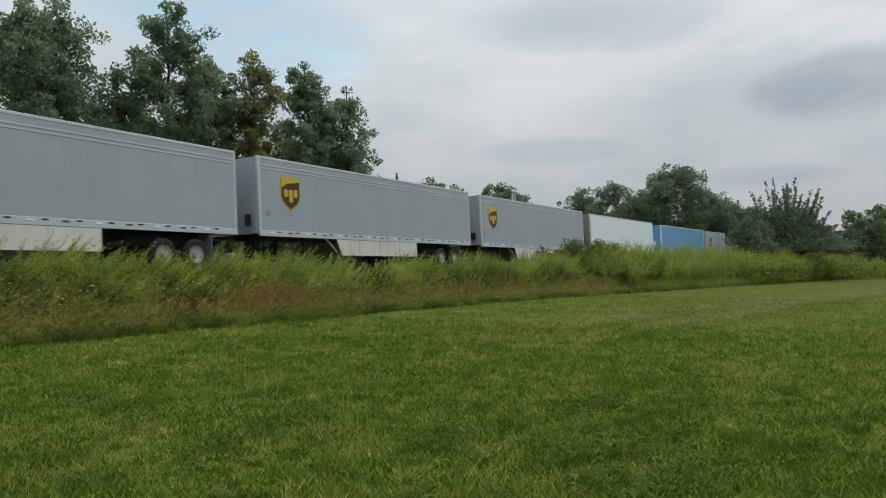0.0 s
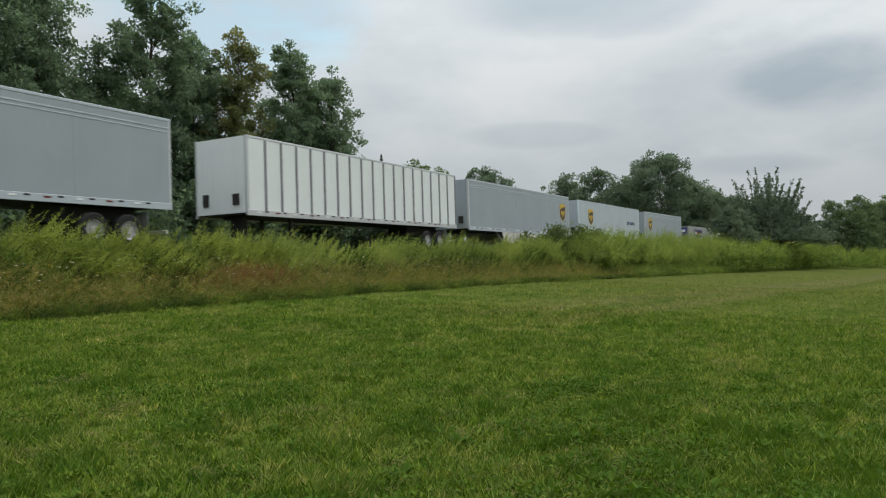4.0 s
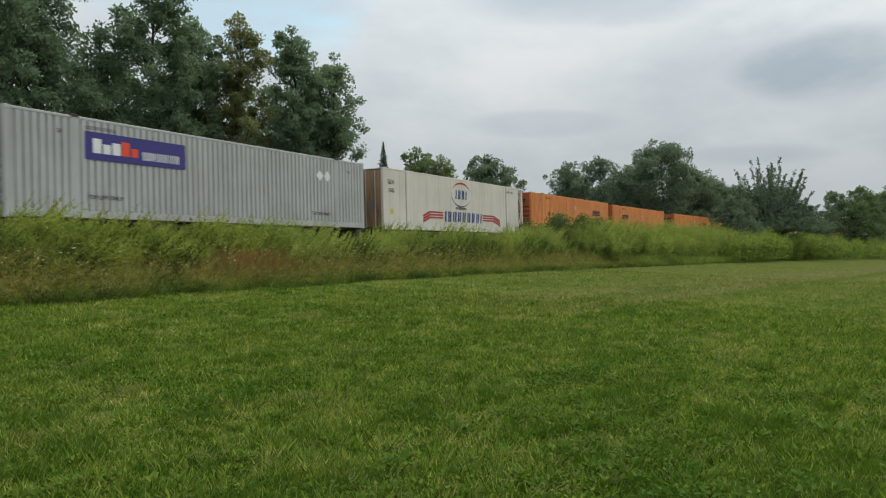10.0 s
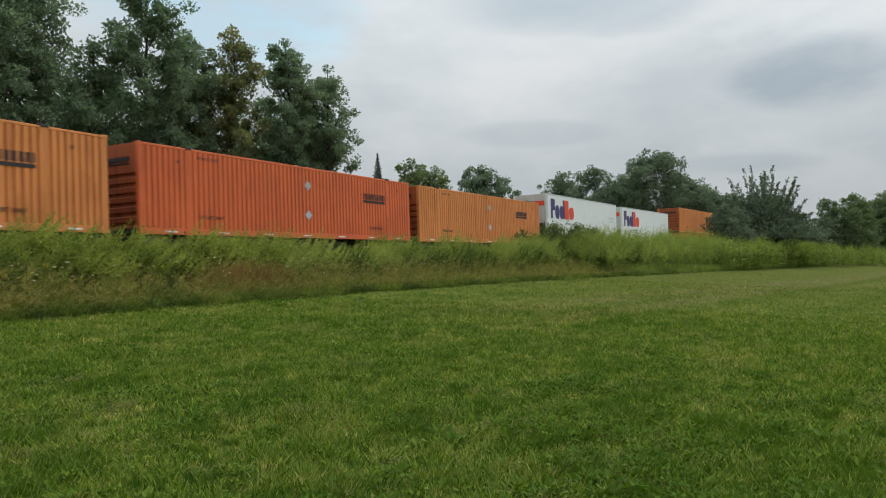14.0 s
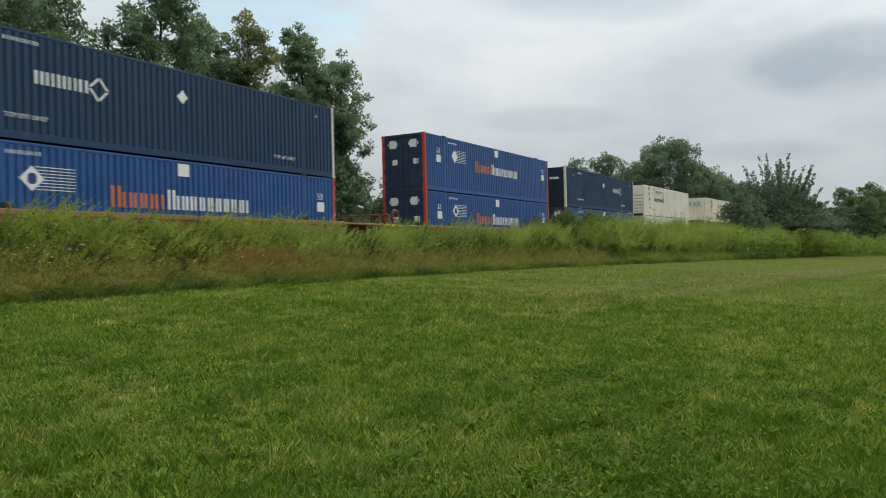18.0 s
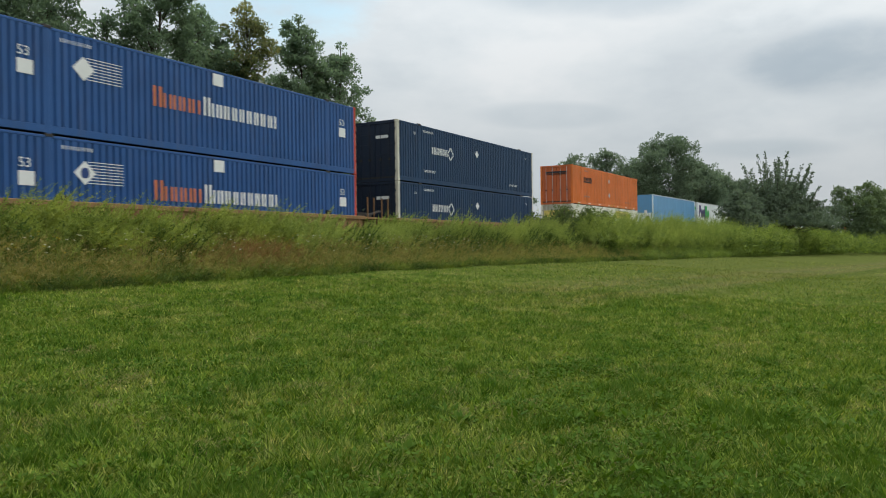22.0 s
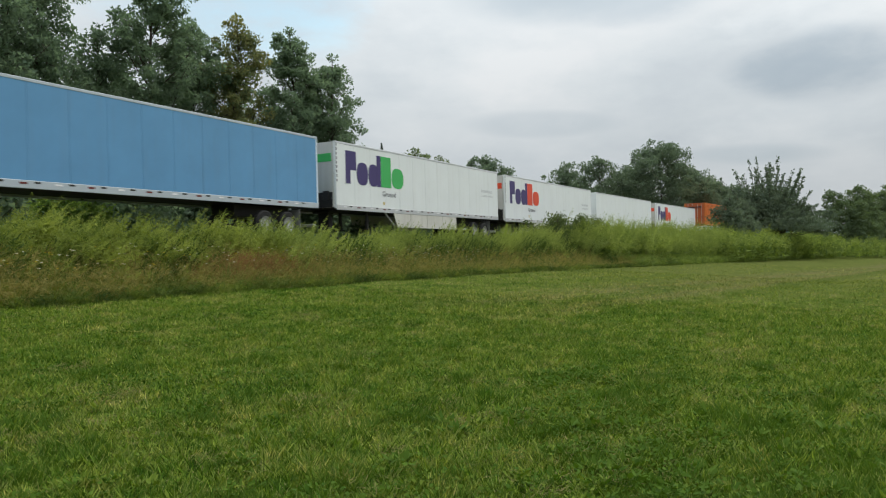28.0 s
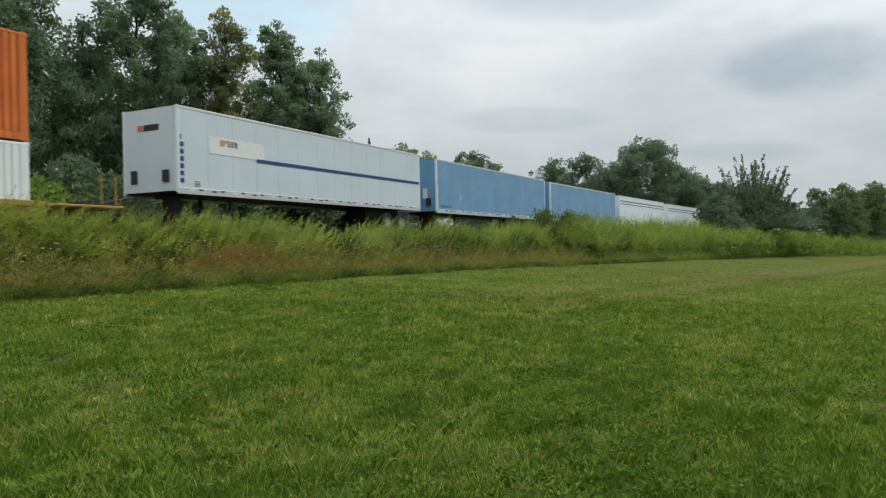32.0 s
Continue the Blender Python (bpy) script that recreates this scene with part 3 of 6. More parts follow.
MOVERS = []                 # thing, metres along the train, height, half its length


def carried_at(s, z, mid):
    """The pose of a car or box whose foremost end is at s and whose middle rides on the curve."""
    return on_track(s + mid, 0, z) @ Matrix.Translation((-mid, 0, 0))


def mover(ob, along, z, mid=LONG / 2):
    MOVERS.append((ob, along, z, mid))
    ob.matrix_basis = carried_at(along, z, mid)
    return ob


def run(t):
    """Metres that the train has gone after t seconds."""
    return 26.379 * t - 0.010881 * t * t


SHIELD = [(-0.5, 0.5), (-0.28, 0.56), (0, 0.585), (0.28, 0.56), (0.5, 0.5), (0.5, -0.12), (0.42, -0.33), (0.22, -0.5), (0, -0.62), (-0.22, -0.5), (-0.42, -0.33), (-0.5, -0.12)]


def shield(parent, d, z, y):
    """The parcel carrier's badge: a gold-edged brown shield under a gold band."""
    part("emblem_rim", Shape().plate([(x * 1.12, h * 1.08) for x, h in SHIELD], y, 0.006, d, z), M_GOLDLOGO, parent, "gold shield rim")
    part("emblem", Shape().plate([(x * 1.02, h * 0.99) for x, h in SHIELD], y - 0.005, 0.005, d, z), M_BROWN, parent, "dark brown shield emblem")
    part("emblem_band", Shape().plate([(-0.5, 0.18), (-0.2, 0.34), (0.5, 0.43), (0.5, 0.5), (0.28, 0.55), (0, 0.57), (-0.28, 0.55), (-0.5, 0.5)], y - 0.009, 0.004, d, z), M_GOLDLOGO, parent, "gold band across the shield")
    sh = Shape()
    for x0, x1, z0, z1 in ((-0.36, -0.16, -0.17, 0.13), (-0.09, 0.12, -0.36, 0.13), (0.18, 0.38, -0.17, 0.14)):
        sh.plate(soft_block(x0, x1, z0, z1, 0.05), y - 0.009, 0.004, d, z)
    part("emblem_mark", sh, M_GOLDLOGO, parent, "gold marks on the shield")


def soft_block(x0, x1, z0, z1, c):
    return [(x0 + c, z0), (x1 - c, z0), (x1, z0 + c), (x1, z1 - c), (x1 - c, z1), (x0 + c, z1), (x0, z1 - c), (x0, z0 + c)]


def blocks(parent, name, material, rects, y, d=0.0, z=0.0, c=0.03, lean=0.0, label=""):
    """Plain shapes that stand for a name, one plate for each letter; the fine print stays in one piece."""
    small = name in ("unit_number", "speed_lines", "rust_patch")
    sh = Shape()
    for x0, x1, z0, z1 in rects:
        o = soft_block(x0, x1, z0, z1, min(c, (x1 - x0) * 0.3, (z1 - z0) * 0.3))
        sh.plate([(p + lean * q, q) for p, q in o], y, 0.006, d, z)
        if not small:
            ob = part(name, sh, material, parent, label)
            sh = Shape()
    if small:
        ob = tagged(part(name, sh, material, parent, label), kind="stuff")
    return ob


def glyphs(n, width, tall, gap=0.36, first=1.0, seed=1):
    """Plain bars in a row, two in the place of each letter (one in fine print), not to be read."""
    rng = random.Random(seed)
    w = width / n
    out = []
    for i in range(n):
        a, b, top = i * w + w * gap * 0.3, (i + 1) * w - w * gap * rng.uniform(0.2, 0.6), tall * (first if i == 0 else 1.0)
        k = (b - a) * rng.uniform(0.26, 0.36)
        if tall < 0.2:
            out.append((a, a + 1.4 * k, 0, top))
            continue
        out += [(a, a + k, 0, top), (b - k, b, 0, top)]
    return out


def diamond(parent, d, z, y, r, material=None, name="placard"):
    part(name, Shape().plate([(-r, 0), (0, -r), (r, 0), (0, r)], y, 0.006, d, z), material or M_WHITEINK, parent, "white diamond placard")


def round_block(x0, x1, z0, z1):
    w, h = x1 - x0, z1 - z0
    return [(x0 + w * (0.5 + 0.5 * math.copysign(abs(math.cos(a)) ** 0.75, math.cos(a))), z0 + h * (0.5 + 0.5 * math.copysign(abs(math.sin(a)) ** 0.75, math.sin(a)))) for a in (2 * math.pi * k / 16 for k in range(16))]


def carrier_name(parent, d, z, y, second):
    """The courier's big two-colour mark, as plain shapes: bars and rounds."""
    k = 1.42
    for o in ([(0, 0), (0.34, 0), (0.34, k * 0.42), (0.78, k * 0.42), (0.78, k), (0, k)],
              round_block(0.82, 1.68, -0.02, k * 0.70),
              round_block(1.72, 2.48, -0.02, k * 0.70),
              [(2.38, 0), (2.69, 0), (2.69, k), (2.38, k)]):
        part("name_plate", Shape().plate(o, y - (0.003 if o[0][0] == 2.38 else 0), 0.006, d, z), M_PURPLE, parent, "purple shape of the carrier's mark")
    for o in ([(2.72, 0), (3.56, 0), (3.56, k), (2.72, k)],
              round_block(3.62, 4.66, 0, k * 0.68)):
        part("name_plate", Shape().plate(o, y, 0.006, d, z), second, parent, "second colour of the carrier's mark")


def rippled(d0, d1, z0, z1, y, out, pitch, depth):
    """A corrugated sheet with upright flutes; out is the side it faces (-1 towards the field)."""
    n = max(1, round((d1 - d0) / pitch))
    p = (d1 - d0) / n
    sh = Shape()
    prof = []
    for i in range(n):
        a = d0 + i * p
        prof += [(a + p * 0.35, y), (a + p * 0.42, y - out * depth), (a + p * 0.58, y - out * depth), (a + p * 0.65, y)]
    prof = [(d0, y)] + prof + [(d1, y)]
    v = [(a, b, z) for z in (z0, z1) for a, b in prof]
    m = len(prof)
    return sh.add(v, [(i, i + 1, m + i + 1, m + i) for i in range(m - 1)])


def ribbed_end(x, z0, z1, half, sign, n, depth=0.05):
    """An end wall with level ribs, facing along x by sign."""
    p = (z1 - z0) / n
    prof = []
    for i in range(n):
        a = z0 + i * p
        prof += [(x, a), (x, a + p * 0.45), (x - sign * depth, a + p * 0.6), (x - sign * depth, a + p * 0.85)]
    prof.append((x, z1))
    m = len(prof)
    v = [(a, y, b) for y in (-half, half) for a, b in prof]
    return Shape().add(v, [(i, i + 1, m + i + 1, m + i) for i in range(m - 1)])


def container(label, paint_m, along, z, end="doors", end_m=None, post_m=None, rail_m=None, pitch=0.225, depth=0.05, groove_m=None, group="intermodal containers"):
    """A 53-foot container; its foremost end lies at d = 0."""
    box = tagged(new("shipping_container"), label, "container", group)
    end_m, post_m, rail_m = end_m or paint_m, post_m or paint_m, rail_m or paint_m
    h, L = HALF, LONG
    for out in (-1, 1):
        y = out * h
        for d0, d1 in ((0.16, 1.92), (2.06, 14.09), (14.23, 15.99)):
            part("side_panel", rippled(d0, d1, 0.24, 2.80, y, out, pitch, depth), paint_m, box)
            # dark strips in the flutes put the grooves' shade into colour
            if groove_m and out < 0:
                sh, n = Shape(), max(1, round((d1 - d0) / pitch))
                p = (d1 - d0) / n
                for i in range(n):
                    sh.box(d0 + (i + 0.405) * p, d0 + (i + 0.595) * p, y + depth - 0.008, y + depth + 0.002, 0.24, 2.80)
                tagged(part("groove_shade_grime", sh, groove_m, box, "dark strips painting shade and grime into the flutes"), kind="stuff")
        part("bottom_rail", Shape().box(0.16, L - 0.16, min(y, y - out * 0.09), max(y, y - out * 0.09), 0.03, 0.24, 0.012), rail_m, box)
        part("top_rail", Shape().box(0.16, L - 0.16, min(y, y - out * 0.08), max(y, y - out * 0.08), 2.80, 2.88, 0.012), rail_m, box)
        for d in (1.92, 14.09):
            part("lift_post", Shape().box(d, d + 0.14, min(y + out * 0.006, y - out * 0.08), max(y + out * 0.006, y - out * 0.08), 0.0, 2.895, 0.012), paint_m, box)
            part("lift_casting", Shape().box(d - 0.05, d + 0.19, min(y + out * 0.012, y - out * 0.14), max(y + out * 0.012, y - out * 0.14), 2.83, 2.93, 0.015), M_STEEL, box)
        for d in (0.0, L - 0.16):
            part("corner_post", Shape().box(d, d + 0.16, min(y, y - out * 0.16), max(y, y - out * 0.16), 0.12, 2.78, 0.015), post_m, box)
            for zz in (0.0, 2.78):
                part("corner_casting", Shape().box(d - 0.004, d + 0.17, min(y + out * 0.004, y - out * 0.17), max(y + out * 0.004, y - out * 0.17), zz, zz + 0.12, 0.012), post_m, box)
    part("roof", Shape().box(0.02, L - 0.02, -h + 0.02, h - 0.02, 2.84, 2.87), paint_m, box)
    part("floor", Shape().box(0.02, L - 0.02, -h + 0.05, h - 0.05, 0.10, 0.22), M_STEEL, box)
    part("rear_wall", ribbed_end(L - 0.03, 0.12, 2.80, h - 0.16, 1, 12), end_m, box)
    if end == "doors":
        for y0, y1 in ((-h + 0.165, -0.015), (0.015, h - 0.165)):
            door = part("door", Shape().box(0.035, 0.09, y0, y1, 0.14, 2.76), end_m, box)
            for q in (0.16, 0.62, 1.12, 1.62, 2.12):
                part("door_rib", Shape().box(0.02, 0.036, y0 + 0.05, y1 - 0.05, 0.16 + q, 0.30 + q), end_m, door)
            for y in (y0 + 0.30, y1 - 0.30):
                part("lock_rod", Shape().tube((0.0, y, 0.10), (0.0, y, 2.80), 0.016, 8), M_ROD if end_m is M_ORANGEEND else M_SMEAR if end_m is M_TANDOOR else M_ALU if end_m in (M_ORANGEDOOR, M_DOORGREY) else end_m, door)
                part("rod_bracket", Shape().box(-0.02, 0.03, y - 0.06, y + 0.06, 1.00, 1.10), M_STEEL, door)
            if end_m is M_TANDOOR:
                part("door_gasket", Shape().box(0.028, 0.05, min(y0, y1, key=abs) - 0.035, min(y0, y1, key=abs) + 0.035, 0.14, 2.76), M_STEEL, door, "black rubber gasket")
            for q in (0.4, 1.0, 1.7, 2.4):
                ye = y0 if y0 < -0.5 else y1
                part("hinge", Shape().box(-0.012, 0.036, ye - 0.05, ye + 0.05, q, q + 0.11), end_m, door)
        part("end_header", Shape().box(0.0, 0.12, -h + 0.16, h - 0.16, 2.76, 2.89), end_m, box)
        part("end_sill", Shape().box(0.0, 0.12, -h + 0.16, h - 0.16, 0.0, 0.14), end_m, box)
    elif end == "ribs":
        part("front_wall", ribbed_end(0.03, 0.12, 1.95, h - 0.16, -1, 6, 0.06), end_m, box)
        part("front_header", Shape().box(0.02, 0.10, -h + 0.16, h - 0.16, 1.95, 2.86), end_m, box)
    else:
        sh = Shape()
        flat = rippled(-h + 0.16, h - 0.16, 0.12, 2.72, 0.02, -1, 0.28, 0.045)
        sh.add([(b, a, c) for a, b, c in flat.v], flat.f)
        part("front_wall", sh, end_m, box)
        part("front_header", Shape().box(0.0, 0.10, -h + 0.16, h - 0.16, 2.72, 2.86), paint_m, box)
    return mover(box, along, z)


def wheel_pair(parent, d, r=0.5):
    for out in (-1, 1):
        tyre = part("wheel", Shape().lathe([(0.27, 0.28), (r - 0.06, 0.28), (r, 0.22), (r, 0.06), (r - 0.06, 0.0), (0.30, 0.0), (0.27, 0.03)], (d, out * 1.27 - (0 if out < 0 else 0.28), r), 22), M_TYRE, parent)
        rim_y = -0.004 if out < 0 else 0.284
        part("rim", Shape().lathe([(0.30, 0.01), (0.27, 0.02), (0.24, 0.10), (0.12, 0.11), (0.11, 0.02), (0.0, 0.02)] if out < 0 else [(0.30, 0.27), (0.27, 0.26), (0.24, 0.18), (0.12, 0.17), (0.11, 0.26), (0.0, 0.26)], (d, out * 1.27 - (0 if out < 0 else 0.28), r), 18), M_RIM, tyre)
    part("axle", Shape().tube((d, -1.0, r), (d, 1.0, r), 0.07, 10), M_STEEL, parent)


def trailer(label, paint_m, along, length=LONG, style="van", skirt=None, band=False, nose_m=None, corner_m=None, axles=(13.0, 14.3), rail_m=None, seams=1.22, group="semi trailers"):
    """A van trailer without its tractor; z = 0 where its tyres stand, its nose at d = 0."""
    tr = tagged(new("semi_trailer"), label, "trailer", group)
    h, L, z0, z1 = HALF, length, 1.25, 4.11
    nose_m, corner_m, rail_m = nose_m or paint_m, corner_m or M_ALU, rail_m or M_ALU
    for out in (-1, 1):
        y = out * h
        lo, hi = min(y, y - out * 0.04), max(y, y - out * 0.04)
        n = max(3, round((L - 0.2) / seams)) if out < 0 else 1
        w = (L - 0.2) / n
        for k in range(n):
            a = 0.10 + k * w
            part("side_panel", Shape().box(a + 0.0018, a + w - 0.0018, lo, hi, z0 + 0.16, z1 - 0.09, 0.004), paint_m, tr)
            if style == "posts" and out < 0:
                part("outer_post", Shape().box(a + w - 0.05, a + w + 0.05, y - 0.035, y, z0 + 0.16, z1 - 0.09, 0.01), M_GREYINK, tr)
        part("seam_backing", Shape().box(0.1, L - 0.1, lo + 0.012, hi - 0.012, z0 + 0.2, z1 - 0.12), M_STEEL, tr)
        part("bottom_rail", Shape().box(0.02, L - 0.02, min(y + out * 0.012, y - out * 0.06), max(y + out * 0.012, y - out * 0.06), z0 - 0.06, z0 + 0.16, 0.012), rail_m, tr)
        part("top_rail", Shape().box(0.02, L - 0.02, min(y + out * 0.010, y - out * 0.05), max(y + out * 0.010, y - out * 0.05), z1 - 0.10, z1 - 0.005, 0.012), rail_m, tr)
        if band:
            part("upper_band", Shape().box(0.15, L - 0.1, min(y + out * 0.010, y), max(y + out * 0.010, y), z1 - 0.34, z1 - 0.29, 0.006), M_SILVER, tr, "pale moulding under the roof")
            part("upper_band", Shape().box(0.15, L - 0.1, min(y + out * 0.010, y), max(y + out * 0.010, y), z1 - 0.46, z1 - 0.42, 0.006), M_SILVER, tr, "pale moulding under the roof")
        for d in (0.0, L - 0.13):
            part("corner_post", Shape().box(d, d + 0.13, min(y + out * 0.006, y - out * 0.13), max(y + out * 0.006, y - out * 0.13), z0, z1, 0.03), corner_m, tr)
        if out < 0:
            n = int(L / 1.05)
            for k in range(n):
                a = 0.5 + k * (L - 1.0) / n
                part("reflector", Shape().box(a, a + 0.22, y - 0.018, y - 0.012, z0 + 0.055, z0 + 0.105), M_REFL if k % 2 else M_REFLW, tr)
                part("rail_notch", Shape().box(a + 0.42, a + 0.60, y - 0.016, y - 0.012, z0 + 0.08, z0 + 0.13), M_STEEL, tr)
        if skirt:
            s0, s1, sm = skirt
            k = 4
            for q in range(k):
                a, b = s0 + (s1 - s0) * q / k, s0 + (s1 - s0) * (q + 1) / k
                part("side_skirt", Shape().plate([(a + 0.01, z0 - 0.01), (a + (0.35 if q == 0 else 0.01), z0 - 0.72), (b - 0.01, z0 - 0.72), (b - 0.01, z0 - 0.01)], y + (0.0 if out < 0 else -0.03), 0.03), sm, tr, "pale skirt panel under the trailer")
    part("roof", Shape().box(0.03, L - 0.03, -h + 0.03, h - 0.03, z1 - 0.05, z1 - 0.02), M_ALU, tr)
    part("nose_wall", Shape().box(-0.03, 0.05, -h + 0.12, h - 0.12, z0 + 0.05, z1 - 0.03, 0.03), nose_m, tr)
    part("nose_box", Shape().box(-0.10, -0.03, -0.95, -0.65, z0 + 0.35, z0 + 0.75, 0.02), M_STEEL, tr, "dark gladhand box")
    part("nose_box", Shape().box(-0.08, -0.03, 0.55, 0.85, z0 + 0.35, z0 + 0.8, 0.02), M_STEEL, tr, "dark panel on the nose")
    for y0, y1 in ((-h + 0.14, -0.01), (0.01, h - 0.14)):
        part("rear_door", Shape().box(L - 0.05, L + 0.02, y0, y1, z0 + 0.1, z1 - 0.06, 0.02), paint_m, tr)
    part("floor", Shape().box(0.05, L - 0.05, -h + 0.05, h - 0.05, z0 + 0.02, z0 + 0.14), M_STEEL, tr)
    for d in axles:
        wheel_pair(tr, d)
    part("suspension", Shape().box(axles[0] - 0.9, axles[-1] + 0.8, -0.55, 0.55, 0.75, 1.25, 0.05), M_STEEL, tr)
    for y in (-0.96, 0.96):
        part("mud_flap", Shape().box(axles[-1] + 0.66, axles[-1] + 0.69, y - 0.30, y + 0.30, 0.22, 1.10, 0.008), M_FLAP, tr, "pale grey mud flap")
    if skirt:
        part("skirt_strut", Shape().tube((skirt[0] - 0.55, -HALF + 0.15, z0 - 0.02), (skirt[0] + 0.1, -HALF + 0.05, z0 - 0.62), 0.035, 6), M_ALU, tr)
    for y in (-0.75, 0.75):
        part("landing_foot", Shape().box(2.84, 3.11, y - 0.14, y + 0.14, 0.40, 0.46, 0.01), M_STEEL, tr)
        part("landing_leg", Shape().box(2.9, 3.05, y - 0.06, y + 0.06, 0.45, 1.25, 0.02), M_STEEL, tr)
    part("underrun_guard", Shape().box(L - 0.12, L - 0.02, -1.1, 1.1, 0.45, 0.57, 0.02), M_ALU, tr)
    return mover(tr, along, 2.37, L / 2)


def bogie(parent, d, z0, name="bogie"):
    """A two-axle truck; z0 is the rail top."""
    b = part(name, Shape().box(d - 1.15, d + 1.15, -1.02, -0.86, z0 + 0.32, z0 + 0.62, 0.06).box(d - 1.15, d + 1.15, 0.86, 1.02, z0 + 0.32, z0 + 0.62, 0.06).box(d - 0.22, d + 0.22, -1.02, 1.02, z0 + 0.3, z0 + 0.7, 0.04), M_STEEL, parent, "dark cast steel railway truck")
    for a in (-0.89, 0.89):
        for out in (-1, 1):
            part("wheel", Shape().lathe([(0.0, -0.05), (0.40, -0.06), (0.42, 0.06), (0.45, 0.07), (0.45, 0.10), (0.0, 0.10)] if out > 0 else [(0.0, 0.05), (0.40, 0.06), (0.42, -0.06), (0.45, -0.07), (0.45, -0.10), (0.0, -0.10)], (d + a, out * 0.74, z0 + 0.42), 20), M_RAIL, b)


def spine_car(along, length, pads, hitch=True, empty=False):
    """A skeletal car: one beam on trucks, with pads for a box or for a trailer's tyres. z = 0 at the rail top."""
    car = tagged(new("spine_car"), "dark skeletal rail car carrying an intermodal load", "rail car", "rail cars")
    L = length
    if L < 16:
        bogie(car, L + 0.7, 0.0)
    part("centre_sill", Shape().box(-0.7, L + 0.7, -0.30, 0.30, 0.50, 0.92, 0.04), M_DECK, car)
    bogie(car, -0.75, 0.0)
    for d in (0.4, L * 0.5, L - 0.4) if pads == "box" else (0.6,):
        part("cross_arm", Shape().box(d - 0.18, d + 0.18, -1.25, 1.25, 0.90, 1.26 if pads == "box" else 0.96, 0.04), M_DECK, car)
    if pads == "tyres":
        for y0, y1 in ((-1.35, -0.45), (0.45, 1.35)):
            part("tyre_platform", Shape().box(L * 0.66, L - 0.1, y0, y1, 0.84, 0.905, 0.01), M_DECK, car)
        for d in (L * 0.68, L * 0.8, L - 0.4):
            part("cross_arm", Shape().box(d - 0.1, d + 0.1, -1.33, 1.33, 0.66, 0.84, 0.02), M_DECK, car)
        if hitch:
            part("hitch", Shape().box(0.75, 1.05, -0.30, 0.30, 0.92, 2.05, 0.03).box(0.55, 1.35, -0.45, 0.45, 2.05, 2.16, 0.03), M_STEEL, car, "trailer hitch stand")
    return mover(car, along, RAIL_TOP, L / 2)


def well_car(along, paint_m, top=1.48, lead=2.0, trail=2.0, label="brown well car holding stacked containers"):
    """A car with a deep well between two trucks. z = 0 at the rail top; the well begins at d = 0."""
    car = tagged(new("well_car"), label, "rail car", "rail cars")
    L = LONG
    for out in (-1, 1):
        y0, y1 = sorted((out * 1.34, out * 1.48))
        part("top_chord", Shape().box(-0.3, L + 0.3, y0 - 0.03, y1 + 0.03, top - 0.16, top, 0.02), paint_m, car)
        part("side_sill", Shape().box(-0.2, L + 0.2, y0 + 0.03, y1 - 0.03, 0.28, top - 0.16), paint_m, car)
        part("bottom_chord", Shape().box(0.2, L - 0.2, y0 - 0.02, y1 + 0.02, 0.12, 0.30, 0.02), paint_m, car)
        n = 14
        for k in range(n + 1):
            d = 0.1 + k * (L - 0.2) / n
            part("side_rib", Shape().box(d - 0.05, d + 0.05, min(out * 1.34, out * 1.50), max(out * 1.34, out * 1.50), 0.30, top - 0.16), paint_m, car)
        for d in (2.2, 13.9):
            part("guide_block", Shape().box(d, d + 0.22, min(out * 1.34, out * 1.47), max(out * 1.34, out * 1.47), top, top + 0.16, 0.03), M_STEEL, car)
    for d0, d1, sign in ((-lead, -0.15, -1), (L + 0.15, L + trail, 1)):
        part("end_platform", Shape().box(d0, d1, -1.30, 1.30, top - 0.10, top - 0.02, 0.02), paint_m, car)
        part("end_sill", Shape().box(min(d0, d1), max(d0, d1), -0.32, 0.32, 0.55, top - 0.10, 0.05), paint_m, car)
        e = d0 if sign < 0 else d1
        bogie(car, e + sign * (-0.4), 0.0)
        part("bulkhead", Shape().box((d1 if sign < 0 else d0) - 0.06, (d1 if sign < 0 else d0) + 0.06, -1.3, 1.3, 0.3, top - 0.1), paint_m, car)
        if lead > 3 and sign < 0 or trail > 3 and sign > 0:
            for y in (-1.2, -0.7, 0.0, 0.7, 1.2):
                part("railing_post", Shape().tube((e + 0.5, y, top), (e + 0.5, y, top + 0.45), 0.03, 6), paint_m, car)
            part("railing", Shape().tube((e + 0.5, -1.2, top + 0.45), (e + 0.5, 1.2, top + 0.45), 0.03, 6), paint_m, car)
            part("brake_wheel", Shape().lathe([(0.24, -0.02), (0.27, 0.0), (0.24, 0.02), (0.21, 0.0), (0.24, -0.02)], (e + 0.9, -1.32, top + 0.42), 16), M_WELLBROWN, car)
            part("step", Shape().box(e + 0.15, e + 0.95, -1.42, -1.30, 0.45, 0.50).box(e + 0.15, e + 0.20, -1.42, -1.36, 0.50, top - 0.1).box(e + 0.90, e + 0.95, -1.42, -1.36, 0.50, top - 0.1), M_STEEL, car, "dark step under the platform")
            part("yellow_handrail", Shape().box(e, e + 1.2, -1.36, -1.30, top - 0.12, top - 0.02), M_YELLOW, car, "yellow painted step edge")
        else:
            for q in (0.25, 0.75):
                part("grab_post", Shape().tube((e - sign * q, -1.28, top - 0.05), (e - sign * q, -1.28, top + 0.85), 0.03, 6), paint_m, car)
            part("drawbar_box", Shape().box(e - 0.5, e + 0.5, -0.55, 0.55, top - 0.1, top + 0.22, 0.05), M_STEEL, car, "dark drawbar casting")
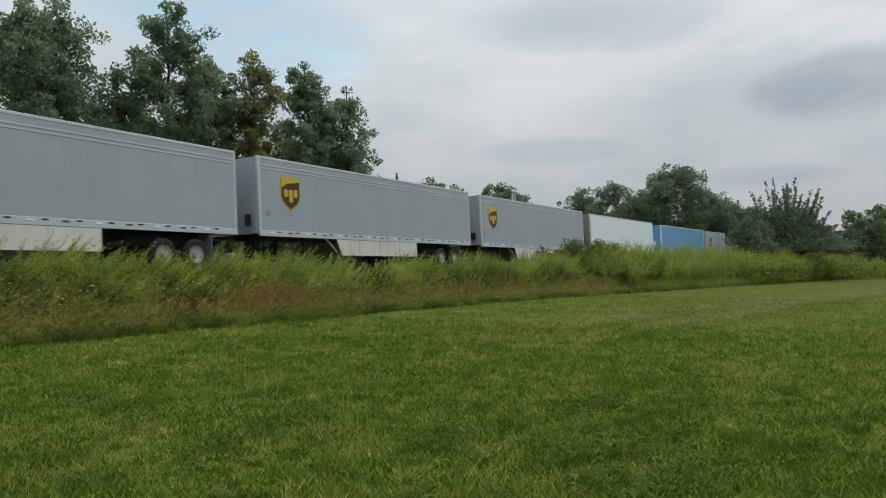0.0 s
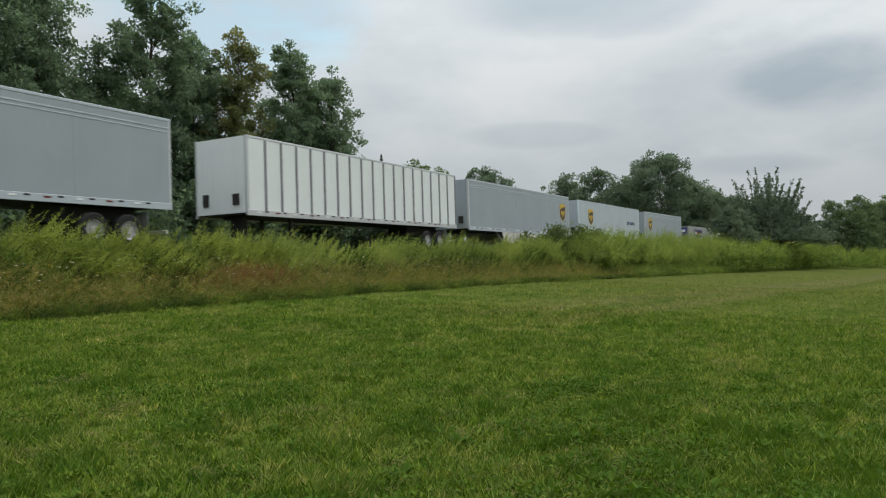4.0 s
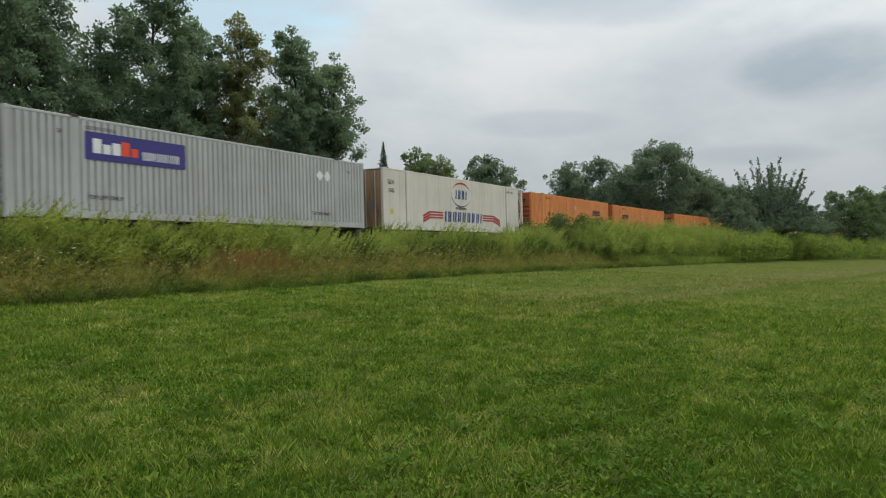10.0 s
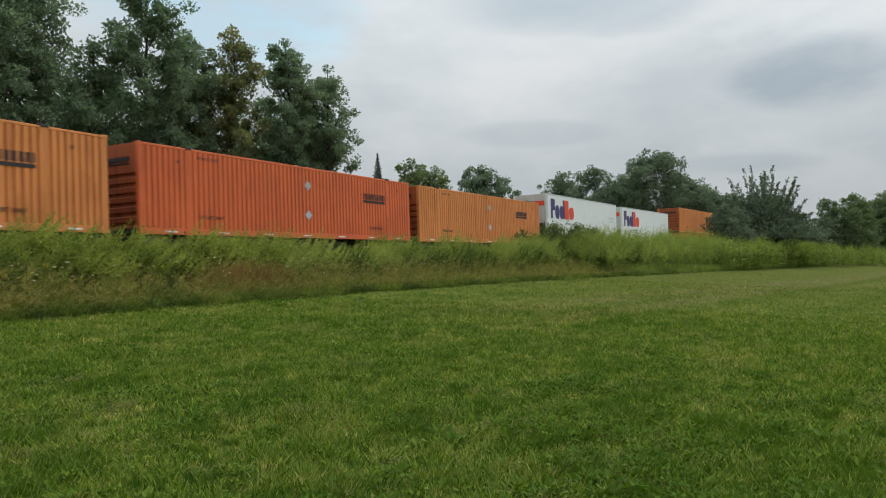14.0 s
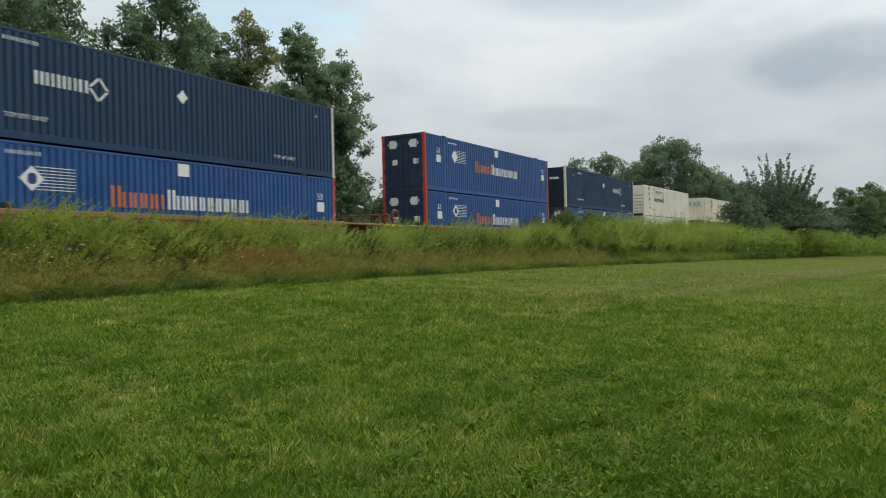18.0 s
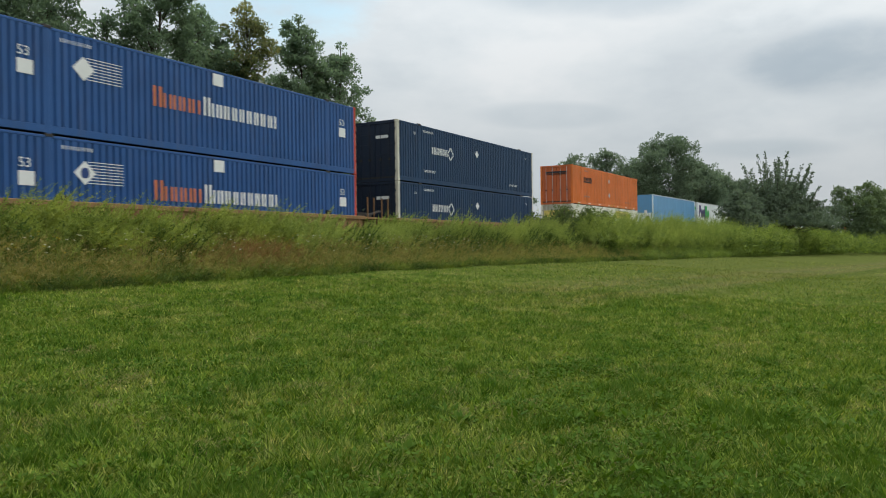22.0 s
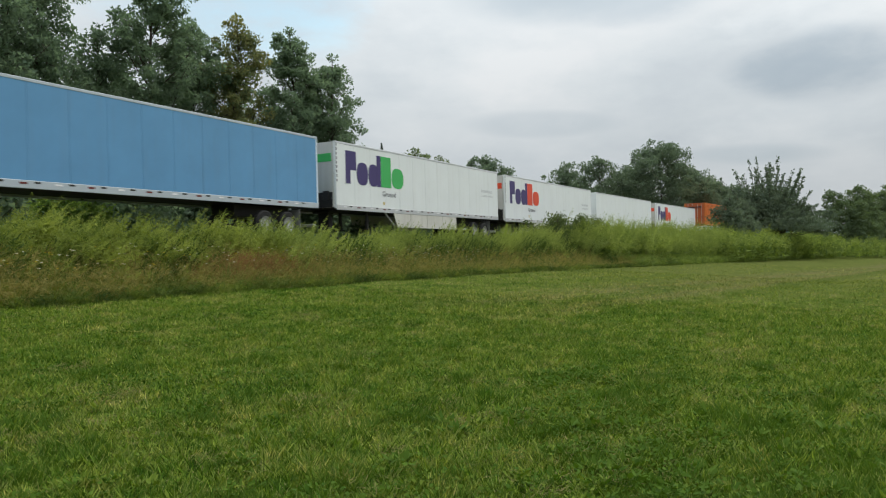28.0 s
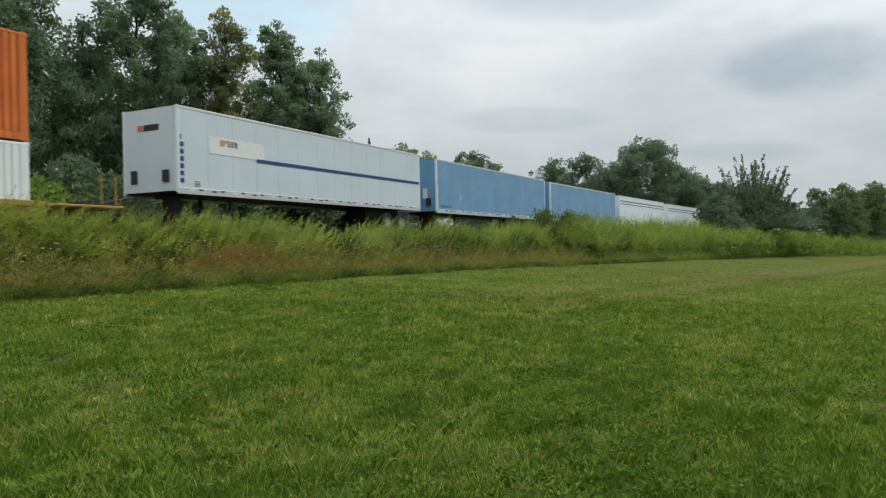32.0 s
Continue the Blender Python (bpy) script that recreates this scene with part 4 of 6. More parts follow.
            part("brake_pipe", Shape().tube((e - 0.6, -1.05, top + 0.05), (e + 0.6, -0.95, top + 0.30), 0.035, 6), M_STEEL, car)
    part("well_floor", Shape().box(0.1, L - 0.1, -1.34, 1.34, 0.14, 0.22), paint_m, car)
    return mover(car, along, RAIL_TOP)

# ---- the loads, from the first to the last ----
FACE = -HALF - 0.007            # just proud of the side that faces the field


def parcel_trailer(along, length=LONG, badge=2.0, skirt=None, band=True, label="grey parcel carrier trailer with a brown and gold shield", axles=(13.0, 14.3), name=False, white=False):
    tr = trailer(label, M_SILVER if white else M_TRAILERGREY, along, length, skirt=skirt, band=band, axles=axles, seams=3.2, rail_m=M_SILVER, corner_m=M_WHITE if white else M_ALU)
    if badge:
        shield(tr, badge, 2.87, FACE - 0.004)
    write_on(tr, "53" if length > 15 else "45" if length > 12 else "28", 0.24, M_GREYINK, (length - 0.62) if badge > 10 or not badge else 0.32, 1.93, FACE - 0.004)
    if name:
        blocks(tr, "name_plate", M_NAVYINK, glyphs(3, 0.85, 0.30, seed=3) + [(a + 1.05, b + 1.05, p, q) for a, b, p, q in glyphs(7, 1.35, 0.27, seed=8)], FACE - 0.004, 12.2, 2.55, 0.02, 0, "navy shapes of the carrier's name")
        diamond(tr, 7.05, 1.95, FACE - 0.004, 0.17)
    spine_car(along, LONG if length < 9 else length, "tyres")
    return tr


SK = (4.3, 10.5, M_SKIRT)
parcel_trailer(2.87, badge=2.0, skirt=(4.3, 10.8, M_SKIRT))
parcel_trailer(20.1, badge=1.7, skirt=(4.4, 10.6, M_SKIRT))
parcel_trailer(37.54, badge=1.5, skirt=(4.2, 10.4, M_SKIRT))
tr = trailer("plain white van trailer with a sooty nose", M_WHITE, 55.2, LONG, seams=1.22, nose_m=M_NOSE, rail_m=M_SILVER)
write_on(tr, "53", 0.25, M_BLACKINK, 14.9, 1.52, FACE - 0.004)
spine_car(55.2, LONG, "tyres")


def blue_trailer(along, m, skirt=False, white_foot=False, label="sky blue van trailer with a pale front corner"):
    t = trailer(label, m, along, LONG, skirt=(3.5, 10.9, m) if skirt else None, corner_m=M_WHITE, nose_m=m, seams=1.22, rail_m=M_SILVER)
    part("nose_sticker", Shape().box(-0.06, -0.03, -0.72, -0.45, 2.0, 2.55), M_WHITEINK, t, "white sticker on the nose")
    part("corner_mark", Shape().box(0.02, 0.12, FACE - 0.006, FACE, 2.75, 3.0), M_YELLOW, t, "yellow mark on the corner post")
    blocks(t, "unit_number", M_NAVYINK, glyphs(8, 1.3, 0.13, seed=2), FACE - 0.004, 0.45, 1.52, 0.01)
    part("scratch", Shape().box(2.75, 2.79, FACE - 0.005, FACE, 1.95, 2.3), M_WHITEINK, t, "pale scrape on the side")
    if white_foot:
        part("nose_foot", Shape().box(-0.045, -0.02, -1.15, 1.15, 1.32, 2.3), M_WHITE, t, "white lower nose panel")
    spine_car(along, LONG, "tyres")
    return t


blue_trailer(74.05, M_BLUE, True)
parcel_trailer(91.25, 8.69, 1.75, axles=(7.2,), label="short grey parcel carrier trailer with a shield")
parcel_trailer(108.55, 13.72, 1.65, axles=(10.9, 12.1))
tr = trailer("white van trailer with dark outer posts", M_CLEANWHITE, 125.7, LONG, "posts", seams=0.9)
spine_car(125.7, LONG, "tyres")
parcel_trailer(143.35, badge=14.8, skirt=SK)
parcel_trailer(161.6, badge=2.7, band=False, white=True, name=True, label="pale parcel carrier trailer with navy name")
parcel_trailer(179.8, 13.72, 1.65, axles=(10.9, 12.1))


def base_marks(box, seed, ink, lift=True, ends=True):
    """Small print of a container: unit numbers as bars, and the lifting notice."""
    blocks(box, "unit_number", ink, glyphs(9, 1.0, 0.11, seed=seed), FACE - 0.003, 2.35, 2.55, 0.01)
    if lift:
        write_on(box, "TOP LIFT ONLY", 0.17, ink, 12.45, 0.5, FACE - 0.004)
        write_on(box, "TOP LIFT ONLY", 0.17, ink, 2.35, 0.58, FACE - 0.004)
    if ends:
        for d in (1.45, 14.9):
            write_on(box, "53", 0.16, ink, d, 2.35, FACE - 0.004)


def grey_box(along):
    b = container("grey corrugated container with an indigo name panel", M_GREYBOX, along, 2.74, "ribs", M_GREYEND)
    base_marks(b, 5, M_BLACKINK)
    part("name_panel", Shape().plate(soft_block(0, 3.65, 0, 0.80, 0.02), FACE - 0.004, 0.006, 2.30, 1.70), M_INDIGO, b, "indigo panel")
    blocks(b, "name_plate", M_WHITEINK, [(0.25, 0.53, 0.2, 0.62), (0.59, 0.84, 0.2, 0.48), (0.90, 1.18, 0.2, 0.55)], FACE - 0.009, 2.30, 1.70, 0.01)
    blocks(b, "name_plate", M_LOGORED, [(1.22, 1.50, 0.2, 0.62), (1.56, 1.80, 0.2, 0.46)], FACE - 0.009, 2.30, 1.70, 0.01)
    blocks(b, "name_plate", M_WHITEINK, glyphs(10, 1.45, 0.26, seed=9), FACE - 0.009, 4.25, 1.85, 0.01)
    part("front_sign", Shape().box(-0.004, 0.02, -1.02, 1.02, 2.02, 2.72), M_INDIGO, b, "indigo panel on the end wall")
    part("front_sign_mark", Shape().box(-0.01, -0.004, -0.85, -0.2, 2.22, 2.5), M_WHITEINK, b)
    for d in (13.0, 13.5):
        diamond(b, d, 2.1, FACE - 0.004, 0.22)
    spine_car(along, LONG, "box")
    return b


def orange_box(along, m, z=2.74, side="far", end="ribs", end_m=None, car=True, label="orange corrugated container with a black name"):
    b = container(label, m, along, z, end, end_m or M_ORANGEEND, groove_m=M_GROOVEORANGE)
    base_marks(b, int(along), M_BLACKINK if m is not M_ORANGE else M_NOSE)
    d = 12.1 if side == "far" else 2.25
    blocks(b, "name_plate", M_BLACKINK, glyphs(9, 1.78, 0.27, 0.2, seed=12), FACE - 0.004, d, 1.84, 0.01, 0, "black shapes of the carrier's name")
    blocks(b, "name_rule", M_BLACKINK, [(0, 1.78, 0, 0.10)], FACE - 0.004, d, 1.70, 0.005)
    for zz, mm in ((2.14, M_GREYBOX), (0.96, M_SILVER)):
        diamond(b, 8.2, zz, FACE - 0.004, 0.21, mm)
    for q in range(7):
        part("reflector", Shape().box(1.0 + q * 2.3, 1.45 + q * 2.3, FACE - 0.008, FACE + 0.01, 0.10, 0.15), M_REFLW, b)
    part("end_name", Shape().box(-0.012, 0.02, -0.85, 0.85, 2.32, 2.45).box(-0.012, 0.02, -0.85, 0.85, 2.23, 2.27), M_BLACKINK, b, "black name on the end wall")
    if car:
        spine_car(along, LONG, "box")
    return b


def roadrail(along, end_m, side_m=M_CLEANWHITE, braced=False):
    """A white rail-highway trailer box with an open frame at its rear."""
    b = tagged(new("shipping_container"), "white intermodal box with red stripes and navy name", "container", "intermodal containers")
    L, h = LONG, HALF
    n = 12
    w = (15.3 - 0.16) / n
    for k in range(n):
        part("side_panel", Shape().box(0.16 + k * w + 0.004, 0.16 + (k + 1) * w - 0.004, -h, -h + 0.04, 0.26, 2.82, 0.005), side_m, b)
    part("side_panel", Shape().box(0.16, 15.3, h - 0.04, h, 0.26, 2.82), side_m, b)
    part("seam_backing", Shape().box(0.16, 15.3, -h + 0.015, -h + 0.03, 0.3, 2.8), M_GREYINK, b)
    for y0 in (-h - 0.008, h - 0.072):
        part("bottom_rail", Shape().box(0.0, L, y0, y0 + 0.08, 0.02, 0.26, 0.012), side_m, b)
        part("top_rail", Shape().box(0.0, L, y0, y0 + 0.08, 2.82, 2.90, 0.012), side_m, b)
        for d in (0.0, 15.3, L - 0.16):
            part("corner_post", Shape().box(d, d + 0.16, y0, y0 + 0.14, 0.02, 2.9, 0.015), side_m, b)
        part("lift_post", Shape().box(1.95, 2.03, y0 - 0.004 if y0 < 0 else y0, y0 + 0.05, 0.1, 2.88, 0.01), M_GREYINK, b)
        if braced:
            for z0, z1, d0, d1 in ((0.25, 1.5, 15.4, L - 0.08), (1.5, 2.75, L - 0.08, 15.4)):
                part("frame_brace", Shape().tube((d0, y0 + 0.05, z0), (d1, y0 + 0.05, z1), 0.035, 6), side_m, b)
        for zz in () if braced else (0.95, 1.9):
            part("frame_bar", Shape().box(15.4, L - 0.1, y0, y0 + 0.09, zz, zz + 0.09, 0.01), side_m, b)
    for yy in (-0.7, 0.0, 0.7):
        part("frame_brace", Shape().tube((15.42, yy - 0.35, 0.3), (L - 0.1, yy + 0.35, 2.7), 0.03, 6), side_m, b)
    part("rear_post", Shape().box(13.55, 13.62, -h - 0.012, -h + 0.02, 0.1, 2.88, 0.008), M_GREYINK, b, "dark seam post near the rear")
    part("roof", Shape().box(0.02, 15.4, -h + 0.05, h - 0.05, 2.84, 2.87), side_m, b)
    part("rear_wall", Shape().box(15.3, 15.36, -h + 0.1, h - 0.1, 0.2, 2.84), M_NOSE, b)
    part("floor", Shape().box(0.05, 15.3, -h + 0.05, h - 0.05, 0.1, 0.24), M_STEEL, b)
    for y0, y1 in ((-h + 0.15, -0.015), (0.015, h - 0.15)):
        door = part("door", Shape().box(0.03, 0.09, y0, y1, 0.14, 2.80), end_m, b)
        for y in (y0 + 0.3, y1 - 0.3):
            part("lock_rod", Shape().tube((0.0, y, 0.1), (0.0, y, 2.82), 0.022, 8), M_ALU, door)
        part("door_plate", Shape().box(0.015, 0.03, y0 + 0.4, y0 + 0.7, 0.9, 1.35), M_NOSE, door)
    y = FACE - 0.002
    # stripes either side of the name
    for k in range(3):
        zz = 0.66 + k * 0.14
        part("red_stripe", Shape().plate([(3.6, zz - 0.24), (4.3, zz), (5.6, zz), (5.6, zz + 0.085), (4.2, zz + 0.085), (3.5, zz - 0.16)], y, 0.006), M_REDINK, b, "swept red stripe")
        part("red_stripe", Shape().plate([(10.3, zz), (11.7, zz), (12.6, zz - 0.26), (12.7, zz - 0.18), (11.8, zz + 0.085), (10.3, zz + 0.085)], y, 0.006), M_REDINK, b, "swept red stripe")
    blocks(b, "name_plate", M_NAVYINK, [(a + 0.0, c, p, q) for a, c, p, q in glyphs(8, 4.4, 0.56, 0.16, seed=21)], y, 5.75, 0.52, 0.03, 0.12, "navy slanted shapes of a name")
    blocks(b, "name_plate", M_NAVYINK, glyphs(3, 1.3, 0.50, 0.12, seed=4), y, 7.0, 1.78, 0.03, 0.12)
    arc = Shape()
    for k in range(12):
        a0, a1 = radians(25 + k * 11), radians(25 + (k + 1) * 11)
        t0, t1 = 0.10 * math.sin(math.pi * k / 12), 0.10 * math.sin(math.pi * (k + 1) / 12)
        arc.plate([(7.7 + 1.15 * math.cos(a0), 2.0 + 0.62 * math.sin(a0)), (7.7 + (1.15 + t0) * math.cos(a0), 2.0 + (0.62 + t0) * math.sin(a0)), (7.7 + (1.15 + t1) * math.cos(a1), 2.0 + (0.62 + t1) * math.sin(a1)), (7.7 + 1.15 * math.cos(a1), 2.0 + 0.62 * math.sin(a1))], y, 0.006)
    part("red_arc", arc, M_REDINK, b, "red arc over the name")
    arc = Shape()
    for k in range(14):
        a0, a1 = radians(170 + k * 12), radians(170 + (k + 1) * 12)
        t0, t1 = 0.06 * math.sin(math.pi * k / 14), 0.06 * math.sin(math.pi * (k + 1) / 14)
        arc.plate([(7.7 + 1.12 * math.cos(a0), 2.0 + 0.58 * math.sin(a0)), (7.7 + (1.12 + t0) * math.cos(a0), 2.0 + (0.58 + t0) * math.sin(a0)), (7.7 + (1.12 + t1) * math.cos(a1), 2.0 + (0.58 + t1) * math.sin(a1)), (7.7 + 1.12 * math.cos(a1), 2.0 + 0.58 * math.sin(a1))], y, 0.006)
    part("navy_arc", arc, M_NAVYINK, b, "navy arc under the name")
    write_on(b, "INTERMODAL", 0.20, M_BLACKINK, 7.05, 1.22, y - 0.003)
    write_on(b, "53 ft", 0.30, M_BLACKINK, 0.4, 2.15, y - 0.003)
    blocks(b, "unit_number", M_BLACKINK, glyphs(3, 0.5, 0.2, seed=7), y, 0.45, 1.75, 0.01)
    blocks(b, "unit_number", M_BLACKINK, glyphs(10, 1.1, 0.12, seed=6), y, 13.6, 2.5, 0.01)
    part("notice", Shape().plate(soft_block(0, 0.22, 0, 0.24, 0.02), y, 0.005, 0.6, 0.75), M_YELLOW, b, "small yellow notice")
    spine_car(along, LONG, "box")
    return mover(b, along, 2.74)


grey_box(196.95)
orange_box(214.1, M_ORANGE, side="far")
roadrail(232.5, M_GREYDOOR)
# two cream boxes, stacked
LOW, UP = 1.72, 4.63
well_car(253.35, M_WELLRED, 1.02, 2.3, 2.3, "oxide red well car holding two cream containers")
b = low = container("cream corrugated container, rust stained below", M_TANRUST, 253.35, LOW, "flutes", M_TANEND, pitch=0.27, groove_m=M_GROOVESHADERUST)
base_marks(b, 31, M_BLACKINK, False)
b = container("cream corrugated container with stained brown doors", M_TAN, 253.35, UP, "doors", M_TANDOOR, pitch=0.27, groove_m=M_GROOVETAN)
base_marks(b, 33, M_NOSE, False)
diamond(b, 8.25, 0.72, FACE - 0.004, 0.2, M_TANRUST)
rag = random.Random(8)


def smear(thing, name, label, x, y, z, wide, high, material):
    """A ragged stain on an end wall, facing along the train."""
    ring = [(y + wide * rag.uniform(0.5, 1.1) * math.cos(a), z + high * rag.uniform(0.5, 1.2) * math.sin(a)) for a in (2 * math.pi * k / 11 for k in range(11))]
    part(name, Shape().add([(x, q, h) for q, h in ring] + [(x + 0.008, q, h) for q, h in ring], [tuple(range(11)), tuple(range(21, 10, -1))] + [(i, (i + 1) % 11, 11 + (i + 1) % 11, 11 + i) for i in range(11)]), material, thing, label)


for q, h, w, r in ((-0.72, 0.86, 0.2, 0.06), (-0.62, 1.30, 0.16, 0.13), (-0.68, 1.62, 0.15, 0.08), (-0.2, 0.84, 0.18, 0.06), (-0.14, 1.15, 0.08, 0.15), (0.3, 0.84, 0.16, 0.05), (0.72, 0.78, 0.2, 0.05), (0.62, 1.12, 0.16, 0.13), (0.6, 1.5, 0.15, 0.08)):
    smear(b, "door_smear", "dark smear on the door", 0.010, q, h, w, r, M_SMEAR)
part("hazard_diamond", Shape().add([(0.008, -0.66 + 0.21 * c, 1.22 + 0.21 * e) for c, e in ((1, 0), (0, 1), (-1, 0), (0, -1))] + [(0.016, -0.66 + 0.21 * c, 1.22 + 0.21 * e) for c, e in ((1, 0), (0, 1), (-1, 0), (0, -1))], [(0, 1, 2, 3), (7, 6, 5, 4)] + [(i, (i + 1) % 4, 4 + (i + 1) % 4, 4 + i) for i in range(4)]), M_DOORRUST, b, "brown diamond placard")
part("door_label", Shape().box(0.012, 0.018, 0.58, 0.96, 2.28, 2.44), M_TAN, b, "pale label panel with a number bar")
part("label_bar", Shape().box(0.008, 0.0115, 0.64, 0.90, 2.33, 2.39), M_SMEAR, b)
smear(low, "rust_stain", "black rust under the header", -0.004, 0.05, 2.70, 0.26, 0.12, M_SMEAR)
part("label_bar", Shape().box(-0.006, 0.0, -0.32, 0.50, 2.45, 2.56), M_SMEAR, low, "bar of dark lettering")
for d in (0.35, 0.62, 0.9, 1.35, 2.2, 2.55, 2.95, 3.3, 4.0):
    w, deep = rag.uniform(0.03, 0.10), rag.uniform(0.06, 0.34)
    part("rust_run", Shape().plate([(d - w, 2.80), (d + w, 2.80), (d + w * 0.5, 2.80 - deep * 0.6), (d + w * 0.1, 2.80 - deep), (d - w * 0.6, 2.80 - deep * 0.5)], FACE - 0.003, 0.004, 0, 0), M_RUSTSPOT, low, "dark rust run below the top rail")
grey_box(274.15)
roadrail(291.85, M_DOORRUST, M_DIRTYWHITE, True)
orange_box(309.5, M_LIGHTORANGE, side="far", label="faded orange corrugated container with a black name")
orange_box(327.1, M_LIGHTORANGE, side="near", label="faded orange corrugated container with a black name")
orange_box(347.65, M_LIGHTORANGE, side="far", label="faded orange corrugated container with a black name")
orange_box(365.75, M_LIGHTORANGE, side="far", label="faded orange corrugated container with a black name")
orange_box(383.0, M_REDORANGE, side="far", label="red-orange corrugated container with a black name")
orange_box(400.1, M_LIGHTORANGE, side="far", label="faded orange corrugated container with a black name")


def courier(along, second, skirt=True, label="white courier trailer with purple and orange name"):
    t = trailer(label, M_CLEANWHITE, along, LONG, skirt=(4.4, 10.7, M_SKIRT) if skirt else None, corner_m=M_CLEANWHITE, nose_m=M_FRONT, seams=1.22)
    carrier_name(t, 0.70, 2.36, FACE - 0.004, second)
    write_on(t, "Ground", 0.36, M_GREYINK, 3.5, 1.94, FACE - 0.004)
    blocks(t, "name_plate", M_FINEPRINT, glyphs(9, 1.5, 0.16, seed=14), FACE - 0.004, 13.9, 2.75, 0.01)
    blocks(t, "name_plate", M_FINEPRINT, glyphs(11, 1.55, 0.11, seed=15), FACE - 0.004, 13.9, 2.50, 0.01)
    blocks(t, "unit_number", M_GREYINK, [(0.02, 0.10, 3.9 - k * 0.19, 4.02 - k * 0.19) for k in range(9)], FACE - 0.008, 0, 0, 0.01)
    part("nose_mark", Shape().box(-0.042, -0.03, -1.1, -0.35, 3.25, 3.6), second, t)
    part("nose_mark", Shape().box(-0.042, -0.03, -0.3, 0.5, 3.25, 3.6), M_PURPLE, t)
    part("nose_foot", Shape().box(-0.042, -0.03, -1.12, 1.12, 1.3, 1.95), M_STEEL, t, "dark lower nose panel")
    part("tank_decal", Shape().plate(soft_block(0, 0.12, 0, 0.14, 0.02), FACE - 0.004, 0.004, 3.55, 1.55), M_YELLOW, t)
    spine_car(along, LONG, "tyres")
    return t


courier(417.75, M_LOGORED)
courier(435.45, M_LOGORED)
# orange pair
well_car(456.8, M_WELLYELLOW, 1.15, 2.6, 3.6, "yellowish well car holding two orange containers")
orange_box(456.8, M_ORANGE, LOW, "far", "ribs", car=False)
orange_box(456.8, M_LIGHTORANGE, UP, "far", "ribs", car=False, label="faded orange corrugated container with a black name")


def white_box(along, z, z_name="near"):
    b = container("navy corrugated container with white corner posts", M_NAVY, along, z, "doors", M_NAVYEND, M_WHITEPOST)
    base_marks(b, int(along) + 3, M_WHITEINK)
    d = 3.15 if z_name == "near" else 10.5
    blocks(b, "name_plate", M_WHITEINK, glyphs(5, 1.62, 0.36, 0.34, seed=17), FACE - 0.004, d, 1.55, 0.01, 0, "white shapes of the owner's name")
    sh = Shape()
    for r0, r1, a in ((0.24, 0.32, 0), (0.24, 0.32, 90), (0.24, 0.32, 180), (0.24, 0.32, 270)):
        c0, s0 = math.cos(radians(a)), math.sin(radians(a))
        c1, s1 = math.cos(radians(a + 82)), math.sin(radians(a + 82))
        sh.plate([(r0 * c0, r0 * s0 * 1.1), (r1 * c0, r1 * s0 * 1.1), (r1 * c1, r1 * s1 * 1.1), (r0 * c1, r0 * s1 * 1.1)], FACE - 0.004, 0.006, d + 1.95, 1.72)
    part("name_badge", sh, M_WHITEINK, b, "white diamond ring badge")
    diamond(b, 8.15, 2.02, FACE - 0.004, 0.22)
    part("door_name", Shape().box(0.012, 0.02, -0.75, -0.05, 2.05, 2.2), M_WHITEINK, b, "white name on the door")
    return b


def blue_box(along, z, white_first=True):
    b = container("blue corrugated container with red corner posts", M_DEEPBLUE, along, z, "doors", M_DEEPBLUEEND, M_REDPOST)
    base_marks(b, int(along) + 9, M_WHITEINK, False, False)
    blocks(b, "name_plate", M_ORANGEINK, glyphs(5, 1.95, 0.46, 0.26, 1.38, seed=18), FACE - 0.004, 5.4, 1.30, 0.02, 0, "faded orange shapes of the first word")
    blocks(b, "name_plate", M_WHITEINK, glyphs(10, 3.6, 0.46, 0.26, 1.36, seed=19), FACE - 0.004, 7.45, 1.30, 0.02, 0, "white shapes of the second word")
    part("placard", Shape().plate(soft_block(0, 0.46, 0, 0.40, 0.01), FACE - 0.004, 0.005, 7.9, 2.38), M_WHITEINK, b, "white square panel")
    for d in (1.13, 14.93):
        write_on(b, "53", 0.36, M_WHITEINK, d, 1.98, FACE - 0.004)
        part("placard", Shape().plate(soft_block(0, 0.44, 0, 0.38, 0.01), FACE - 0.004, 0.005, d, 1.50), M_WHITEINK, b, "white square panel")
    diamond(b, 3.05, 1.95, FACE - 0.004, 0.34, name="emblem")
    if z == LOW:
        part("emblem_mark", Shape().plate(round_block(-0.13, 0.13, -0.15, 0.15), FACE - 0.008, 0.005, 3.05, 1.95), M_NAVYINK, b, "navy round inside the diamond")
    blocks(b, "speed_lines", M_WHITEINK, [(0, 1.15, k * 0.085, k * 0.085 + 0.022) for k in range(8)], FACE - 0.002, 3.15, 1.66, 0.002, 0, "fine white speed lines")
    for y in (-0.62, 0.62):
        sh = Shape().add([(0.012, y - 0.3, 2.4), (0.012, y - 0.17, 2.6), (0.012, y + 0.17, 2.6), (0.012, y + 0.3, 2.4), (0.012, y + 0.17, 2.2), (0.012, y - 0.17, 2.2), (0.03, y - 0.3, 2.4), (0.03, y - 0.17, 2.6), (0.03, y + 0.17, 2.6), (0.03, y + 0.3, 2.4), (0.03, y + 0.17, 2.2), (0.03, y - 0.17, 2.2)], [(0, 1, 2, 3, 4, 5), (11, 10, 9, 8, 7, 6)] + [(i, (i + 1) % 6, 6 + (i + 1) % 6, 6 + i) for i in range(6)])
        part("door_emblem", sh, M_WHITEINK, b, "white hexagon on the door")
